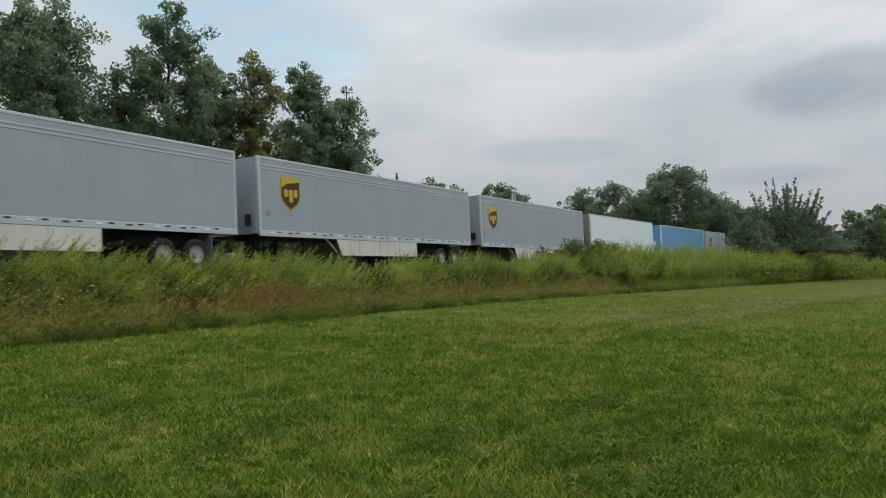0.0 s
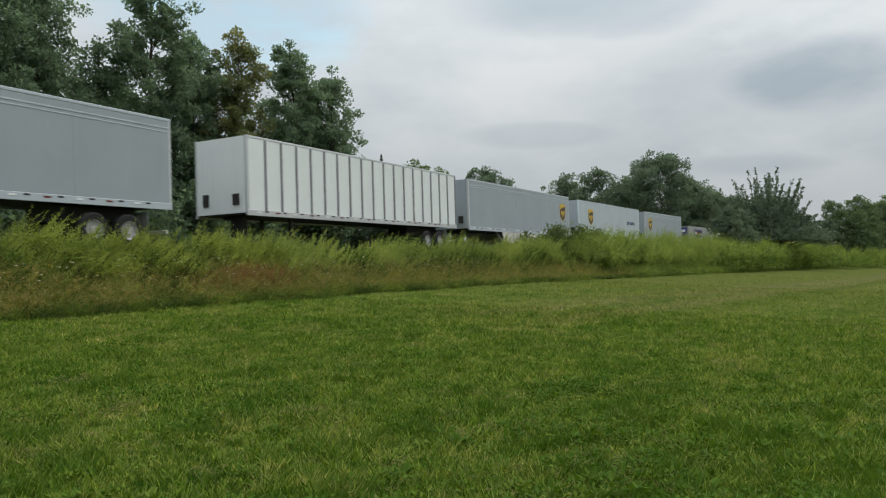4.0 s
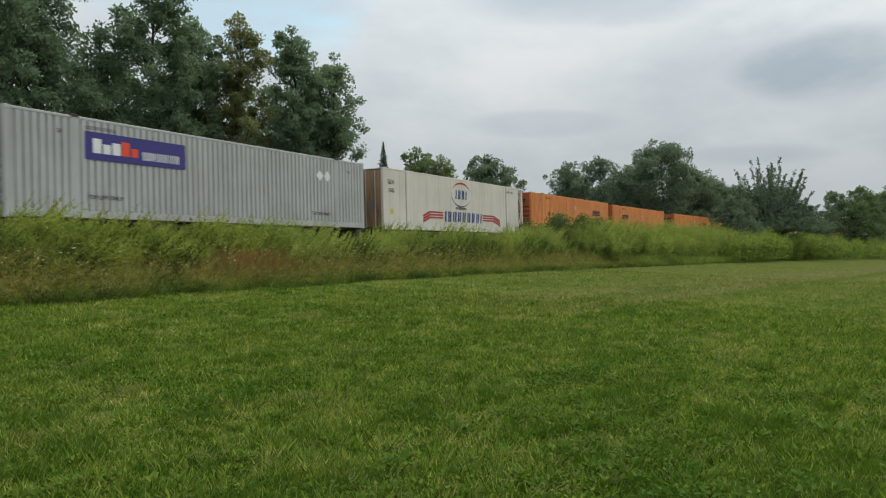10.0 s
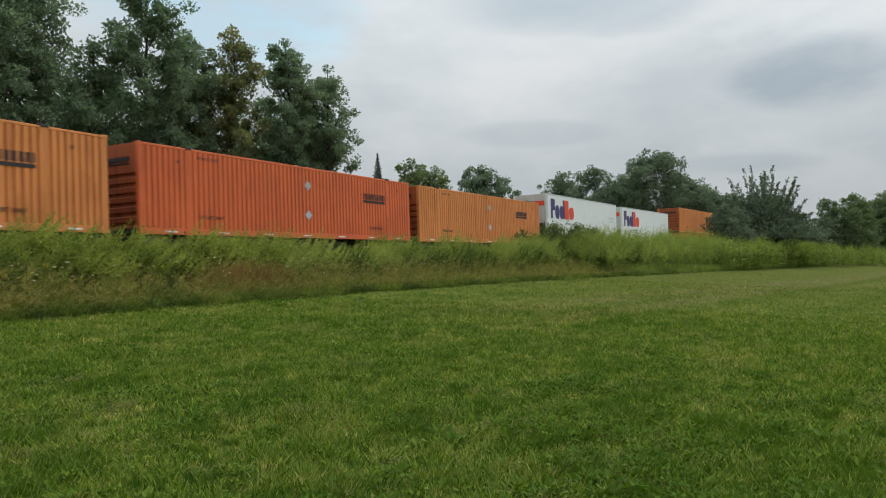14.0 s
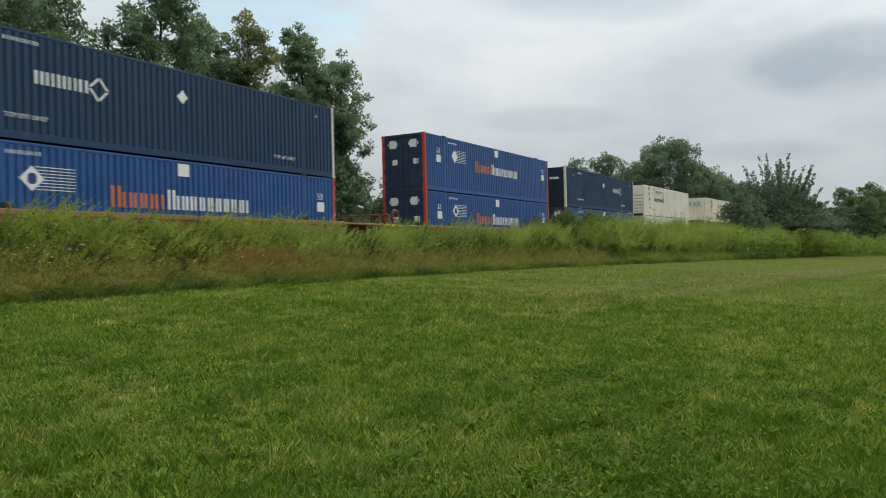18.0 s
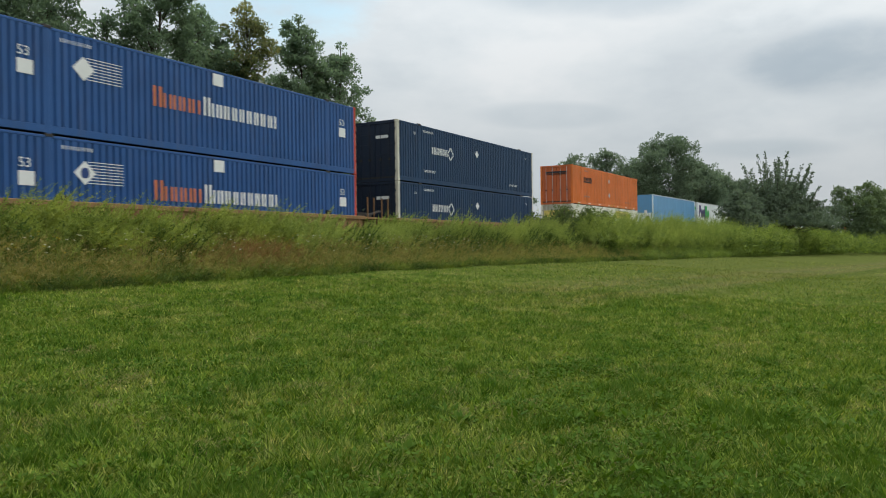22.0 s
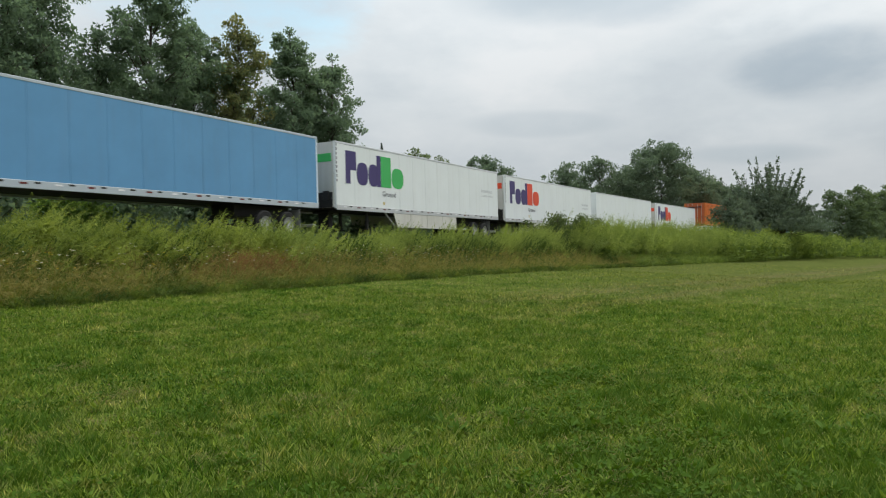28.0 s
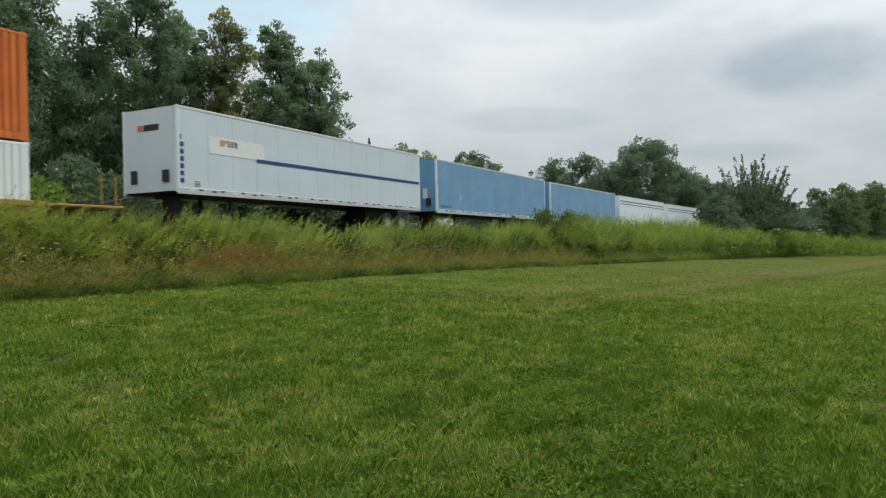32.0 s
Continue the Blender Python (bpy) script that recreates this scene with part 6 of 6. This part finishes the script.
# far trees
x, y = polar(33.2, 50)
spruce(x, y, 8.6, 5)
for k, (az, el, r, n) in enumerate(((30.7, 8.3, 2.2, 15000), (28.9, 7.7, 1.5, 8000))):
    x, y = polar(az, 58 + k)
    tree("broadleaf_tree", "pale green tree far behind the railway", x, y, rises(58 + k, el), r, M_PALE, n, 0.16, 41 + k, 0.20, 24, 0.7, 0.5, group="trees far behind the railway", belly=1.0, inner=2.6)
x, y = polar(25.3, 70)
tree("broadleaf_tree", "round dark green tree far behind the railway", x, y, rises(70, 7.6), 3.1, M_OAK, 30000, 0.17, 43, 0.10, 36, 0.95, 0.5, group="trees far behind the railway", belly=1.1, inner=3.0)
# the far wood: bearing, distance, elevation of the top, crown radius
WOOD = [(19.3, 108, 6.75, 3.4), (16.9, 110, 7.25, 3.9), (15.2, 113, 6.4, 3.0), (12.6, 110, 8.0, 6.6), (10.0, 114, 5.7, 3.2), (8.9, 120, 5.0, 3.4), (7.4, 128, 4.5, 3.8), (18.2, 122, 5.6, 5.0), (14.6, 124, 6.0, 5.4), (11.0, 126, 5.6, 5.4)]
for k, (az, dist, el, r) in enumerate(WOOD):
    x, y = polar(az, dist)
    wide = r == 6.6
    tree("broadleaf_tree", "broad round-headed oak of a far wood" if wide else "dark green tree of a far wood", x, y, rises(dist, el), r, M_OAK, 52000 if wide else (20000 if k < 7 else 11000), 0.22 if k < 7 else 0.32, 100 + k, 0.05, 70 if wide else 34, 1.3, 0.45, group="far wood", belly=1.15 if wide else 1.0, inner=3.2 if wide else 2.4)
for k, (along, el, r) in enumerate(((184, 3.7, 4.6), (205, 3.9, 4.6), (226, 3.8, 5.0), (250, 4.0, 5.6), (278, 4.0, 6.0))):
    x, y = on_track(along, 7.5).translation[:2]
    tree("broadleaf_tree", "rounded green tree at the end of the hedge", x, y, rises(math.hypot(x, y), el), r, M_RIGHT, 19000, 0.34, 140 + k, 0.05, 30, 1.5, 0.4, 2, "trees at the end of the hedge", splay=0.03, belly=0.95, inner=2.6)
x, y = polar(2.75, 152)
tree("hedge_bush", "dense dark bush behind the hedge", x, y, rises(152, 2.7), 3.4, M_MAPLE, 9000, 0.30, 181, 0.03, 16, 1.0, 0.5, 4, category="bush")
for k, (az, dist, el, r, n) in enumerate(((7.9, 96, 3.9, 2.0, 8000), (6.7, 104, 3.6, 2.4, 8000))):
    x, y = polar(az, dist)
    tree("hedge_bush", "dense dark bush beside the young tree", x, y, rises(dist, el), r, M_MAPLE, n, 0.24, 185 + k, 0.03, 18, 0.9, 0.5, 4, category="bush")
x, y = polar(5.55, 124)
fan_tree("maple_bush", "dark spreading young tree rising from the hedge", x, y, rises(124, 6.3), 7.6, M_MAPLE, 190, 210, 0.30, 163)
for k, (az, dist, el, r, n) in enumerate(((20.9, 48, 2.55, 1.1, 11000), (20.0, 49, 3.0, 1.2, 14000), (18.9, 50.5, 2.95, 1.2, 13000), (17.9, 53, 2.6, 1.0, 8000))):
    x, y = polar(az, dist)
    tree("dark_shrub", "dark green shrub among tall weeds", x, y, rises(dist, el), r, M_SHRUB, n, 0.10, 170 + k, 0.03, 18, 0.55, 0.5, 4, "shrubs on the bank", "shrub")
# low growth beyond the track, seen under the cars
for k, (az, dist, h, r) in enumerate(((34.7, 47, 6.2, 2.2), (33.1, 46, 6.5, 1.9), (32.0, 52, 5.2, 2.4), (35, 37, 3.2, 2.0), (32.5, 41, 3.0, 2.2), (30, 45, 3.4, 2.2), (27.5, 48, 3.2, 2.3), (25, 53, 3.4, 2.5), (22, 60, 3.6, 2.8))):
    x, y = polar(az, dist)
    tree("undergrowth_bush", "low green bush beyond the track", x, y, h, r, M_OAK, 5000, 0.2, 190 + k, 0.04, 12, 0.8, 0.5, 3, "undergrowth", "bush")


def along_np(s, off):
    a = (s - 28.0) / 1000.0
    return CX + (RADIUS - off) * np.sin(a), CY + (RADIUS - off) * np.cos(a)


WEED_S = np.array([0, 9, 13, 14.5, 17, 18.4, 19.3, 20.3, 21.4, 22.5, 23.6, 24.8, 27, 32, 38, 44, 52, 61, 69, 92, 130, 174, 240])
WEED_TOP = np.array([3.4, 3.2, 3.15, 3.3, 3.3, 3.1, 2.65, 2.95, 3.2, 2.65, 2.6, 3.2, 3.3, 3.4, 3.5, 3.65, 3.85, 4.05, 4.2, 4.45, 4.5, 4.9, 4.3])


def weeds(name, label, rng, s, off, tall, leaf_n, leaf_len, leaf_m, plume_m=None, plume_n=0, width=0.10, bend=0.12, plume_len=0.2, plume_from=0.55):
    """Upright weeds: a stem set with narrow leaves and a feathery top."""
    n = len(s)
    x, y = along_np(s, off)
    z = land_np(x, y) - 0.03
    foot = np.stack([x, y, z], 1)
    lean = rng.normal(size=(n, 3)) * np.array([bend, bend, 0]) + np.array([0.24, -0.06, 1.0])
    lean = unit(lean)
    arch = np.stack([rng.uniform(0.05, 0.34, n), rng.uniform(-0.12, 0.06, n), rng.uniform(-0.12, 0.0, n)], 1) * tall[:, None]
    V, F = [], []
    o = 0
    # stems
    v, f = spears(foot, lean, unit(np.cross(lean, rng.normal(size=(n, 3)))), tall * 0.8, np.full(n, 0.018))
    V.append(v), F.append(f + o)
    o += len(v)
    k = np.repeat(np.arange(n), leaf_n)
    q = rng.uniform(0.08, 1.0, len(k)) ** 0.8
    base = foot[k] + lean[k] * (tall[k] * q)[:, None] + arch[k] * (q ** 3)[:, None]
    turn = rng.uniform(0, 2 * math.pi, len(k))
    up = rng.uniform(-0.3, 1.2, len(k))
    way = unit(np.stack([np.cos(turn), np.sin(turn), up], 1))
    side = unit(np.cross(way, np.array([0, 0, 1.0]) + rng.normal(size=(len(k), 3)) * 0.4))
    ln = leaf_len * rng.uniform(0.6, 1.3, len(k)) * (1.15 - 0.6 * q)
    v, f = spears(base, way, side, ln, ln * width * rng.uniform(0.9, 2.0, len(k)))
    V.append(v), F.append(f + o)
    ob = tagged(new(name, quick_mesh(name, np.concatenate(V), np.concatenate(F), leaf_m)), label, "weeds", kind="stuff")
    if plume_m:
        k = np.repeat(np.arange(n), plume_n)
        q = rng.uniform(plume_from, 1.04, len(k))
        base = foot[k] + lean[k] * (tall[k] * q)[:, None] + arch[k] * (q ** 3)[:, None] + rng.normal(size=(len(k), 3)) * 0.015
        turn = rng.uniform(0, 2 * math.pi, len(k))
        way = unit(np.stack([np.cos(turn) + 0.55, np.sin(turn), rng.uniform(-0.1, 1.3, len(k)) + 0.5 * (q > 0.97)], 1))
        side = unit(np.cross(way, rng.normal(size=(len(k), 3))))
        ln = plume_len * rng.uniform(0.6, 1.2, len(k)) * (1.30 - 1.0 * (q - plume_from) / (1.05 - plume_from))
        v, f = spears(base, way, side, ln, ln * rng.uniform(0.13, 0.28, len(k)))
        tagged(new(name, quick_mesh(name, v, f, plume_m)), "pale feathery tops of the weeds", "weeds", kind="stuff")
    return ob


rng = np.random.default_rng(4)


def clumped(rng, n, per, s_range, off_range, power=1.0, wide=0.28):
    """Stems in tufts: places along and across the bank, a height for each tuft, and how far a stem stands out."""
    cs = s_range[0] + (s_range[1] - s_range[0]) * rng.uniform(0, 1, n) ** power
    co = rng.uniform(*off_range, n)
    ch = 0.66 + 0.42 * rng.beta(1.6, 1.3, n)
    k = np.repeat(np.arange(n), per)
    j = rng.normal(size=(2, len(k))) * wide
    edge = np.clip(np.hypot(*j) / (2.2 * wide), 0, 1)
    return cs[k] + j[0], co[k] + j[1] * 0.8, ch[k] * (1.08 - 0.55 * edge ** 1.4) * rng.uniform(0.87, 1.0, len(k))


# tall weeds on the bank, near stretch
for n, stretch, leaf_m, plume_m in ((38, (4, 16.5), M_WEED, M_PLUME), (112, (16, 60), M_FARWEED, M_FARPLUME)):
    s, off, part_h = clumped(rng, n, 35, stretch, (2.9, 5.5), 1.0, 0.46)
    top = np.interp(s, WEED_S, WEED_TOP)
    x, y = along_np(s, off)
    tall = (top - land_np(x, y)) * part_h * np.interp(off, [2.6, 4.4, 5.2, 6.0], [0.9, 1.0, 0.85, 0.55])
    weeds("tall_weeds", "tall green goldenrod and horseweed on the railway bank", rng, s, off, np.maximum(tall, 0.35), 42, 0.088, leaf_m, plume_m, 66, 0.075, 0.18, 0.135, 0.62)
# darker broad-leaved weeds between them
s, off, part_h = clumped(rng, 74, 17, (5, 48), (4.0, 5.6), 1.0, 0.34)
top = np.interp(s, WEED_S, WEED_TOP)
x, y = along_np(s, off)
tall = (top - land_np(x, y)) * part_h * np.interp(off, [4.2, 5.2, 6.2], [0.88, 0.74, 0.5])
weeds("tall_weeds", "dark broad-leaved weeds on the railway bank", rng, s, off, np.maximum(tall, 0.35), 60, 0.105, M_DARKWEED, None, 0, 0.32, 0.2)
# low growth that covers the foot of the bank
n = 2400
s, off = rng.uniform(5, 50, n), rng.uniform(2.2, 5.6, n)
weeds("tall_weeds", "low green weeds filling the railway bank", rng, s, off, rng.uniform(0.5, 1.0, n), 30, 0.15, M_DARKWEED, None, 0, 0.16, 0.25)
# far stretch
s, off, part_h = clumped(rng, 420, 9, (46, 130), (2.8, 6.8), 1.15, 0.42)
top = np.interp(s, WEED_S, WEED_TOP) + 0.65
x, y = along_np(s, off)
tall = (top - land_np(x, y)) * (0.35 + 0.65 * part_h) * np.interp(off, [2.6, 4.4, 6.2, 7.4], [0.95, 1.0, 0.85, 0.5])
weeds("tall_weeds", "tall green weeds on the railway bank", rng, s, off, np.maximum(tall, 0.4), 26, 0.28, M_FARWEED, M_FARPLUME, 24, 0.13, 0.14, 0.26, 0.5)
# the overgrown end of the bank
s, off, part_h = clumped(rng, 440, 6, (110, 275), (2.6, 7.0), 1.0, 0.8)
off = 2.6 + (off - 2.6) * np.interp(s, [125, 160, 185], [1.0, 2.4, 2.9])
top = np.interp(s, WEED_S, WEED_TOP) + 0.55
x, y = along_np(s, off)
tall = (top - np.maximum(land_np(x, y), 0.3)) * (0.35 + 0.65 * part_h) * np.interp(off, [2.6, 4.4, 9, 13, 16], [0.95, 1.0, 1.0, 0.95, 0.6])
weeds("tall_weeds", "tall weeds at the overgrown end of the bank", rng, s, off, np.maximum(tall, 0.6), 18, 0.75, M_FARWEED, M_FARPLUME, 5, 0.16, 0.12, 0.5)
s, off, part_h = clumped(rng, 170, 9, (82, 165), (5.4, 8.4), 1.0, 0.6)
x, y = along_np(s, off)
tall = (np.interp(s, [82, 104, 125, 165], [3.9, 4.35, 4.7, 5.1]) - np.maximum(land_np(x, y), 0.2)) * (0.6 + 0.4 * part_h)
weeds("tall_weeds", "tall weeds round the foot of the young tree", rng, s, off, tall, 18, 0.6, M_FARWEED, M_FARPLUME, 5, 0.15, 0.12, 0.5)
# beyond the track
s, off, part_h = clumped(rng, 400, 6, (0, 120), (-8.5, -4.2), 1.0, 0.5)
weeds("tall_weeds", "tall weeds along the far side of the track", rng, s, off, 3.0 * part_h, 13, 0.46, M_DARKWEED, None, 0, 0.14, 0.14)
# seeding meadow grass along the foot of the bank
n = 9000
s, off = 4 + 60 * rng.uniform(0, 1, n) ** 1.5, 7.35 - 2.3 * rng.uniform(0, 1, n) ** 0.9
tall = rng.uniform(0.55, 1.0, n) * np.interp(off, [5.0, 5.8, 6.6, 7.35], [1.25, 1.0, 0.72, 0.42])
weeds("meadow_grass", "dry brownish seeding grass at the foot of the bank", rng, s, off, tall, 7, 0.24, M_DRY, M_SEED, 9, 0.045, 0.20, 0.085, 0.80)
n = 5200
s, off = rng.uniform(4, 64, n), 7.55 - 2.2 * rng.uniform(0, 1, n) ** 1.3
weeds("meadow_grass", "green rough grass at the foot of the bank", rng, s, off, rng.uniform(0.25, 0.6, n) * np.interp(off, [5.8, 6.6, 7.6], [1.25, 1.0, 0.42]), 9, 0.24, M_WEED, None, 0, 0.06, 0.22)
n = 2600
s, off = rng.uniform(4, 64, n), rng.uniform(6.7, 7.55, n)
weeds("meadow_grass", "dark grass along the mown edge", rng, s, off, rng.uniform(0.14, 0.34, n), 10, 0.18, M_DARKWEED, None, 0, 0.07, 0.25)
n = 3600
s, off = 50 + 114 * rng.uniform(0, 1, n) ** 1.2, 7.7 - 1.6 * rng.uniform(0, 1, n)
weeds("meadow_grass", "green rough grass at the foot of the bank", rng, s, off, rng.uniform(0.25, 0.9, n), 10, 0.34, M_FARWEED, None, 0, 0.09, 0.2)
# a patch of red-brown seed heads
n = 1500
s, off = rng.normal(15.3, 1.35, n), rng.normal(5.75, 0.32, n)
tall = (0.60 + 0.50 * np.exp(-((s - 15.3) / 1.9) ** 2)) * rng.uniform(0.72, 1.05, n)
weeds("red_dock", "red-brown seeding dock among the grass", rng, s, off, tall, 40, 0.042, M_RED, None, 0, 0.26, 0.24)


def blooms(name, label, rng, n, s_range, off_range, size, material, high):
    s, off = rng.uniform(*s_range, n), rng.uniform(*off_range, n)
    x, y = along_np(s, off)
    z = land_np(x, y) + rng.uniform(*high, n)
    c = np.repeat(np.stack([x, y, z], 1), 7, 0)
    turn = rng.uniform(0, 2 * math.pi, len(c))
    way = unit(np.stack([np.cos(turn), np.sin(turn), rng.uniform(0.0, 0.7, len(c))], 1))
    side = unit(np.cross(way, np.array([0, 0, 1.0]) + rng.normal(size=(len(c), 3)) * 0.3))
    ln = size * rng.uniform(0.6, 1.2, len(c))
    v, f = rhombs(c, way, side, ln, ln * 0.8, 0.6)
    foot = np.stack([x, y, z - 0.8], 1)
    sv, sf = rhombs(foot, np.tile([[0.0, 0, 1]], (n, 1)), np.tile([[1.0, 0, 0]], (n, 1)), np.full(n, 0.8), np.full(n, 0.012))
    me = quick_mesh(name, np.concatenate([v, sv]), np.concatenate([f, sf + len(v)]), material)
    me.materials.append(M_WEED)
    me.polygons.foreach_set("material_index", np.array([0] * len(f) + [1] * len(sf), np.int32))
    tagged(new(name, me), label, "flowers", kind="stuff")


blooms("white_flowers", "small white flower heads on thin stems", rng, 210, (5, 30), (5.2, 6.6), 0.042, M_FLOWER, (0.55, 1.05))
blooms("yellow_flowers", "small yellow flowers among the weeds", rng, 150, (6, 40), (5.0, 6.8), 0.034, M_GOLD, (0.5, 1.05))


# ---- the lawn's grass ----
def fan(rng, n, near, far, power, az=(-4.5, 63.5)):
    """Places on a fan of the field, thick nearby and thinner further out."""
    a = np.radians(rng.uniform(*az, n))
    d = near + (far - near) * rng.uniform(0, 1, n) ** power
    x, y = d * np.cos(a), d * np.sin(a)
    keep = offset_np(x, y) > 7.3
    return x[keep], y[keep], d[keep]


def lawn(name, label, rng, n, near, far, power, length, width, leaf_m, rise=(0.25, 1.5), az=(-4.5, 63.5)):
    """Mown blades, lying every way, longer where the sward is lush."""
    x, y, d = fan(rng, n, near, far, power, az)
    m = len(x)
    lush = 0.95 + 0.28 * np.sin(x * 2.3 + 2.1 * np.sin(y * 1.3)) * np.sin(y * 2.9 + 1.9 * np.sin(x * 1.1)) + 0.45 * np.sin(x * 13.1 + 2.0 * np.sin(y * 5.3)) * np.sin(y * 11.7 + 2.5 * np.sin(x * 4.1))
    base = np.stack([x, y, land_np(x, y) - 0.005], 1)
    turn = rng.uniform(0, 2 * math.pi, m)
    way = unit(np.stack([np.cos(turn), np.sin(turn), rng.uniform(*rise, m)], 1))
    side = unit(np.cross(way, np.array([0, 0, 1.0]) + rng.normal(size=(m, 3)) * 0.5))
    grow = 1 + np.maximum(0, d - 10) * 0.018
    ln = length * rng.uniform(0.5, 1.4, m) * np.maximum(lush, 0.35) * grow
    v, f = spears(base, way, side, ln, width * rng.uniform(0.7, 1.4, m) * grow ** 1.4)
    tagged(new(name, quick_mesh(name, v, f, leaf_m)), label, "grass", kind="stuff")


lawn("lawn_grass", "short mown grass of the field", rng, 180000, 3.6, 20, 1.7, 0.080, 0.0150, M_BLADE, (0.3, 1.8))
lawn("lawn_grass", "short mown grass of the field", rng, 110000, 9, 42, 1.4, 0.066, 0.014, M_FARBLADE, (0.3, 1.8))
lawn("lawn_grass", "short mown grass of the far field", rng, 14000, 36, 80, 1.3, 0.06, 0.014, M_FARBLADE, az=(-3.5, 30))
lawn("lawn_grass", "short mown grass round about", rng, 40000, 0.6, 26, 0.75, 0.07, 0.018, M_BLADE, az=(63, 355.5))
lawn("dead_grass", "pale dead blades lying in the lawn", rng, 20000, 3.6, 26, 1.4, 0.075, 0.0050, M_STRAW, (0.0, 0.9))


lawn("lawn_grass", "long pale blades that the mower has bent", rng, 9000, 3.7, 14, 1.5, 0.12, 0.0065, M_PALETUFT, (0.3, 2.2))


def cluster(rng, n, per, near, far, power, wide, az=(-4, 63)):
    """Places strewn about n centres: places, each one's distance from its centre (0 to 1), the clump's radius and the way outwards."""
    x, y, d = fan(rng, n, near, far, power, az)
    k = np.repeat(np.arange(len(x)), per)
    r = rng.uniform(*wide, len(x))[k]
    turn, q = rng.uniform(0, 2 * math.pi, len(k)), rng.uniform(0, 1, len(k)) ** 0.6
    return x[k] + np.cos(turn) * q * r * 1.25, y[k] + np.sin(turn) * q * r * 0.9, q, r, turn


def thatch(rng, n, per, near, far):
    """Patches of dead, matted grass."""
    x, y, q, r, turn = cluster(rng, n, per, near, far, 1.3, (0.10, 0.38))
    base = np.stack([x, y, land_np(x, y) + rng.uniform(0.01, 0.045, len(x))], 1)
    turn = rng.uniform(0, 2 * math.pi, len(x))
    way = unit(np.stack([np.cos(turn), np.sin(turn), rng.uniform(-0.1, 0.6, len(x))], 1))
    side = unit(np.cross(way, np.array([0, 0, 1.0]) + rng.normal(size=(len(x), 3)) * 0.4))
    v, f = spears(base, way, side, rng.uniform(0.04, 0.10, len(x)), rng.uniform(0.004, 0.008, len(x)))
    tagged(new("dead_grass", quick_mesh("dead_grass", v, f, M_THATCH)), "brownish patches of dead matted grass", "grass", kind="stuff")


thatch(rng, 200, 80, 3.6, 20)


def tufts(label, rng, n, per, near, far, wide, leaf_m, az=(-4, 63), tall=(0.05, 0.115)):
    """Lush tufts that stand a little over the mown lawn."""
    x, y, q, r, turn = cluster(rng, n, per, near, far, 1.5, wide, az)
    base = np.stack([x, y, land_np(x, y) - 0.005], 1)
    turn = turn + rng.normal(size=len(x)) * 0.9
    way = unit(np.stack([np.cos(turn), np.sin(turn), rng.uniform(0.3, 2.0, len(x))], 1))
    side = unit(np.cross(way, np.array([0, 0, 1.0]) + rng.normal(size=(len(x), 3)) * 0.5))
    v, f = spears(base, way, side, rng.uniform(*tall, len(x)) * (1.15 - 0.5 * q), rng.uniform(0.008, 0.014, len(x)))
    tagged(new("grass_tufts", quick_mesh("grass_tufts", v, f, leaf_m)), label, "grass", kind="stuff")


tufts("lush dark tufts of grass in the lawn", rng, 1500, 46, 3.6, 20, (0.05, 0.18), M_TUFT)
tufts("tall lush tufts of grass in the lawn", rng, 75, 260, 3.9, 13.0, (0.12, 0.34), M_TUFT, tall=(0.08, 0.16))
tufts("tall lush tufts of grass in the lawn", rng, 34, 300, 3.9, 7.0, (0.16, 0.36), M_TUFT, (-4, 14), (0.08, 0.16))
tufts("pale tufts of grass in the lawn", rng, 2600, 15, 3.6, 22, (0.03, 0.12), M_PALETUFT)


def mounds(label, rng, n, per, near, far, wide, size, slim, leaf_m, az=(-4, 63), power=1.4):
    """Low mounds of broad-leaved weeds that the mower has left."""
    x, y, q, r, turn = cluster(rng, n, per, near, far, power, wide, az)
    dome = np.minimum(r * 0.45, 0.075) * (1 - q * q) + 0.015
    base = np.stack([x, y, land_np(x, y) + dome * rng.uniform(0.4, 1.1, len(x))], 1)
    way = unit(np.stack([np.cos(turn), np.sin(turn), rng.uniform(0.0, 0.9, len(x))], 1) + rng.normal(size=(len(x), 3)) * 0.35)
    side = unit(np.cross(way, np.array([0, 0, 1.0]) + rng.normal(size=(len(x), 3)) * 0.3))
    ln = rng.uniform(*size, len(x))
    v, f = rhombs(base, way, side, ln, ln * rng.uniform(*slim, len(x)), 0.5)
    tagged(new("broad_leaves", quick_mesh("broad_leaves", v, f, leaf_m)), label, "weeds", kind="stuff")


mounds("low mounds of broad-leaved weeds in the lawn", rng, 700, 36, 3.6, 17, (0.06, 0.20), (0.020, 0.046), (0.3, 0.6), M_MOUND)
mounds("dark patches of clover in the lawn", rng, 260, 80, 3.6, 15, (0.12, 0.36), (0.022, 0.042), (0.6, 0.95), M_CLOVER)
mounds("dark patches of clover in the lawn", rng, 26, 150, 3.9, 8.5, (0.16, 0.36), (0.020, 0.042), (0.6, 0.95), M_CLOVER, (-4, 22), 1.0)
mounds("lush broad-leaved plantain in the lawn", rng, 60, 12, 3.8, 9.5, (0.04, 0.09), (0.05, 0.09), (0.3, 0.5), M_MOUND, power=1.1)
mounds("lush broad-leaved plantain in the lawn", rng, 50, 14, 3.8, 7.0, (0.05, 0.11), (0.06, 0.11), (0.35, 0.55), M_TUFT, (-4, 34), 1.0)


def motions():
    """The train runs by from right to left along its curve."""
    for thing, along, z, mid in MOVERS:
        walk(thing, [(float(t), carried_at(along - run(t), z, mid)) for t in range(33)])


motions()
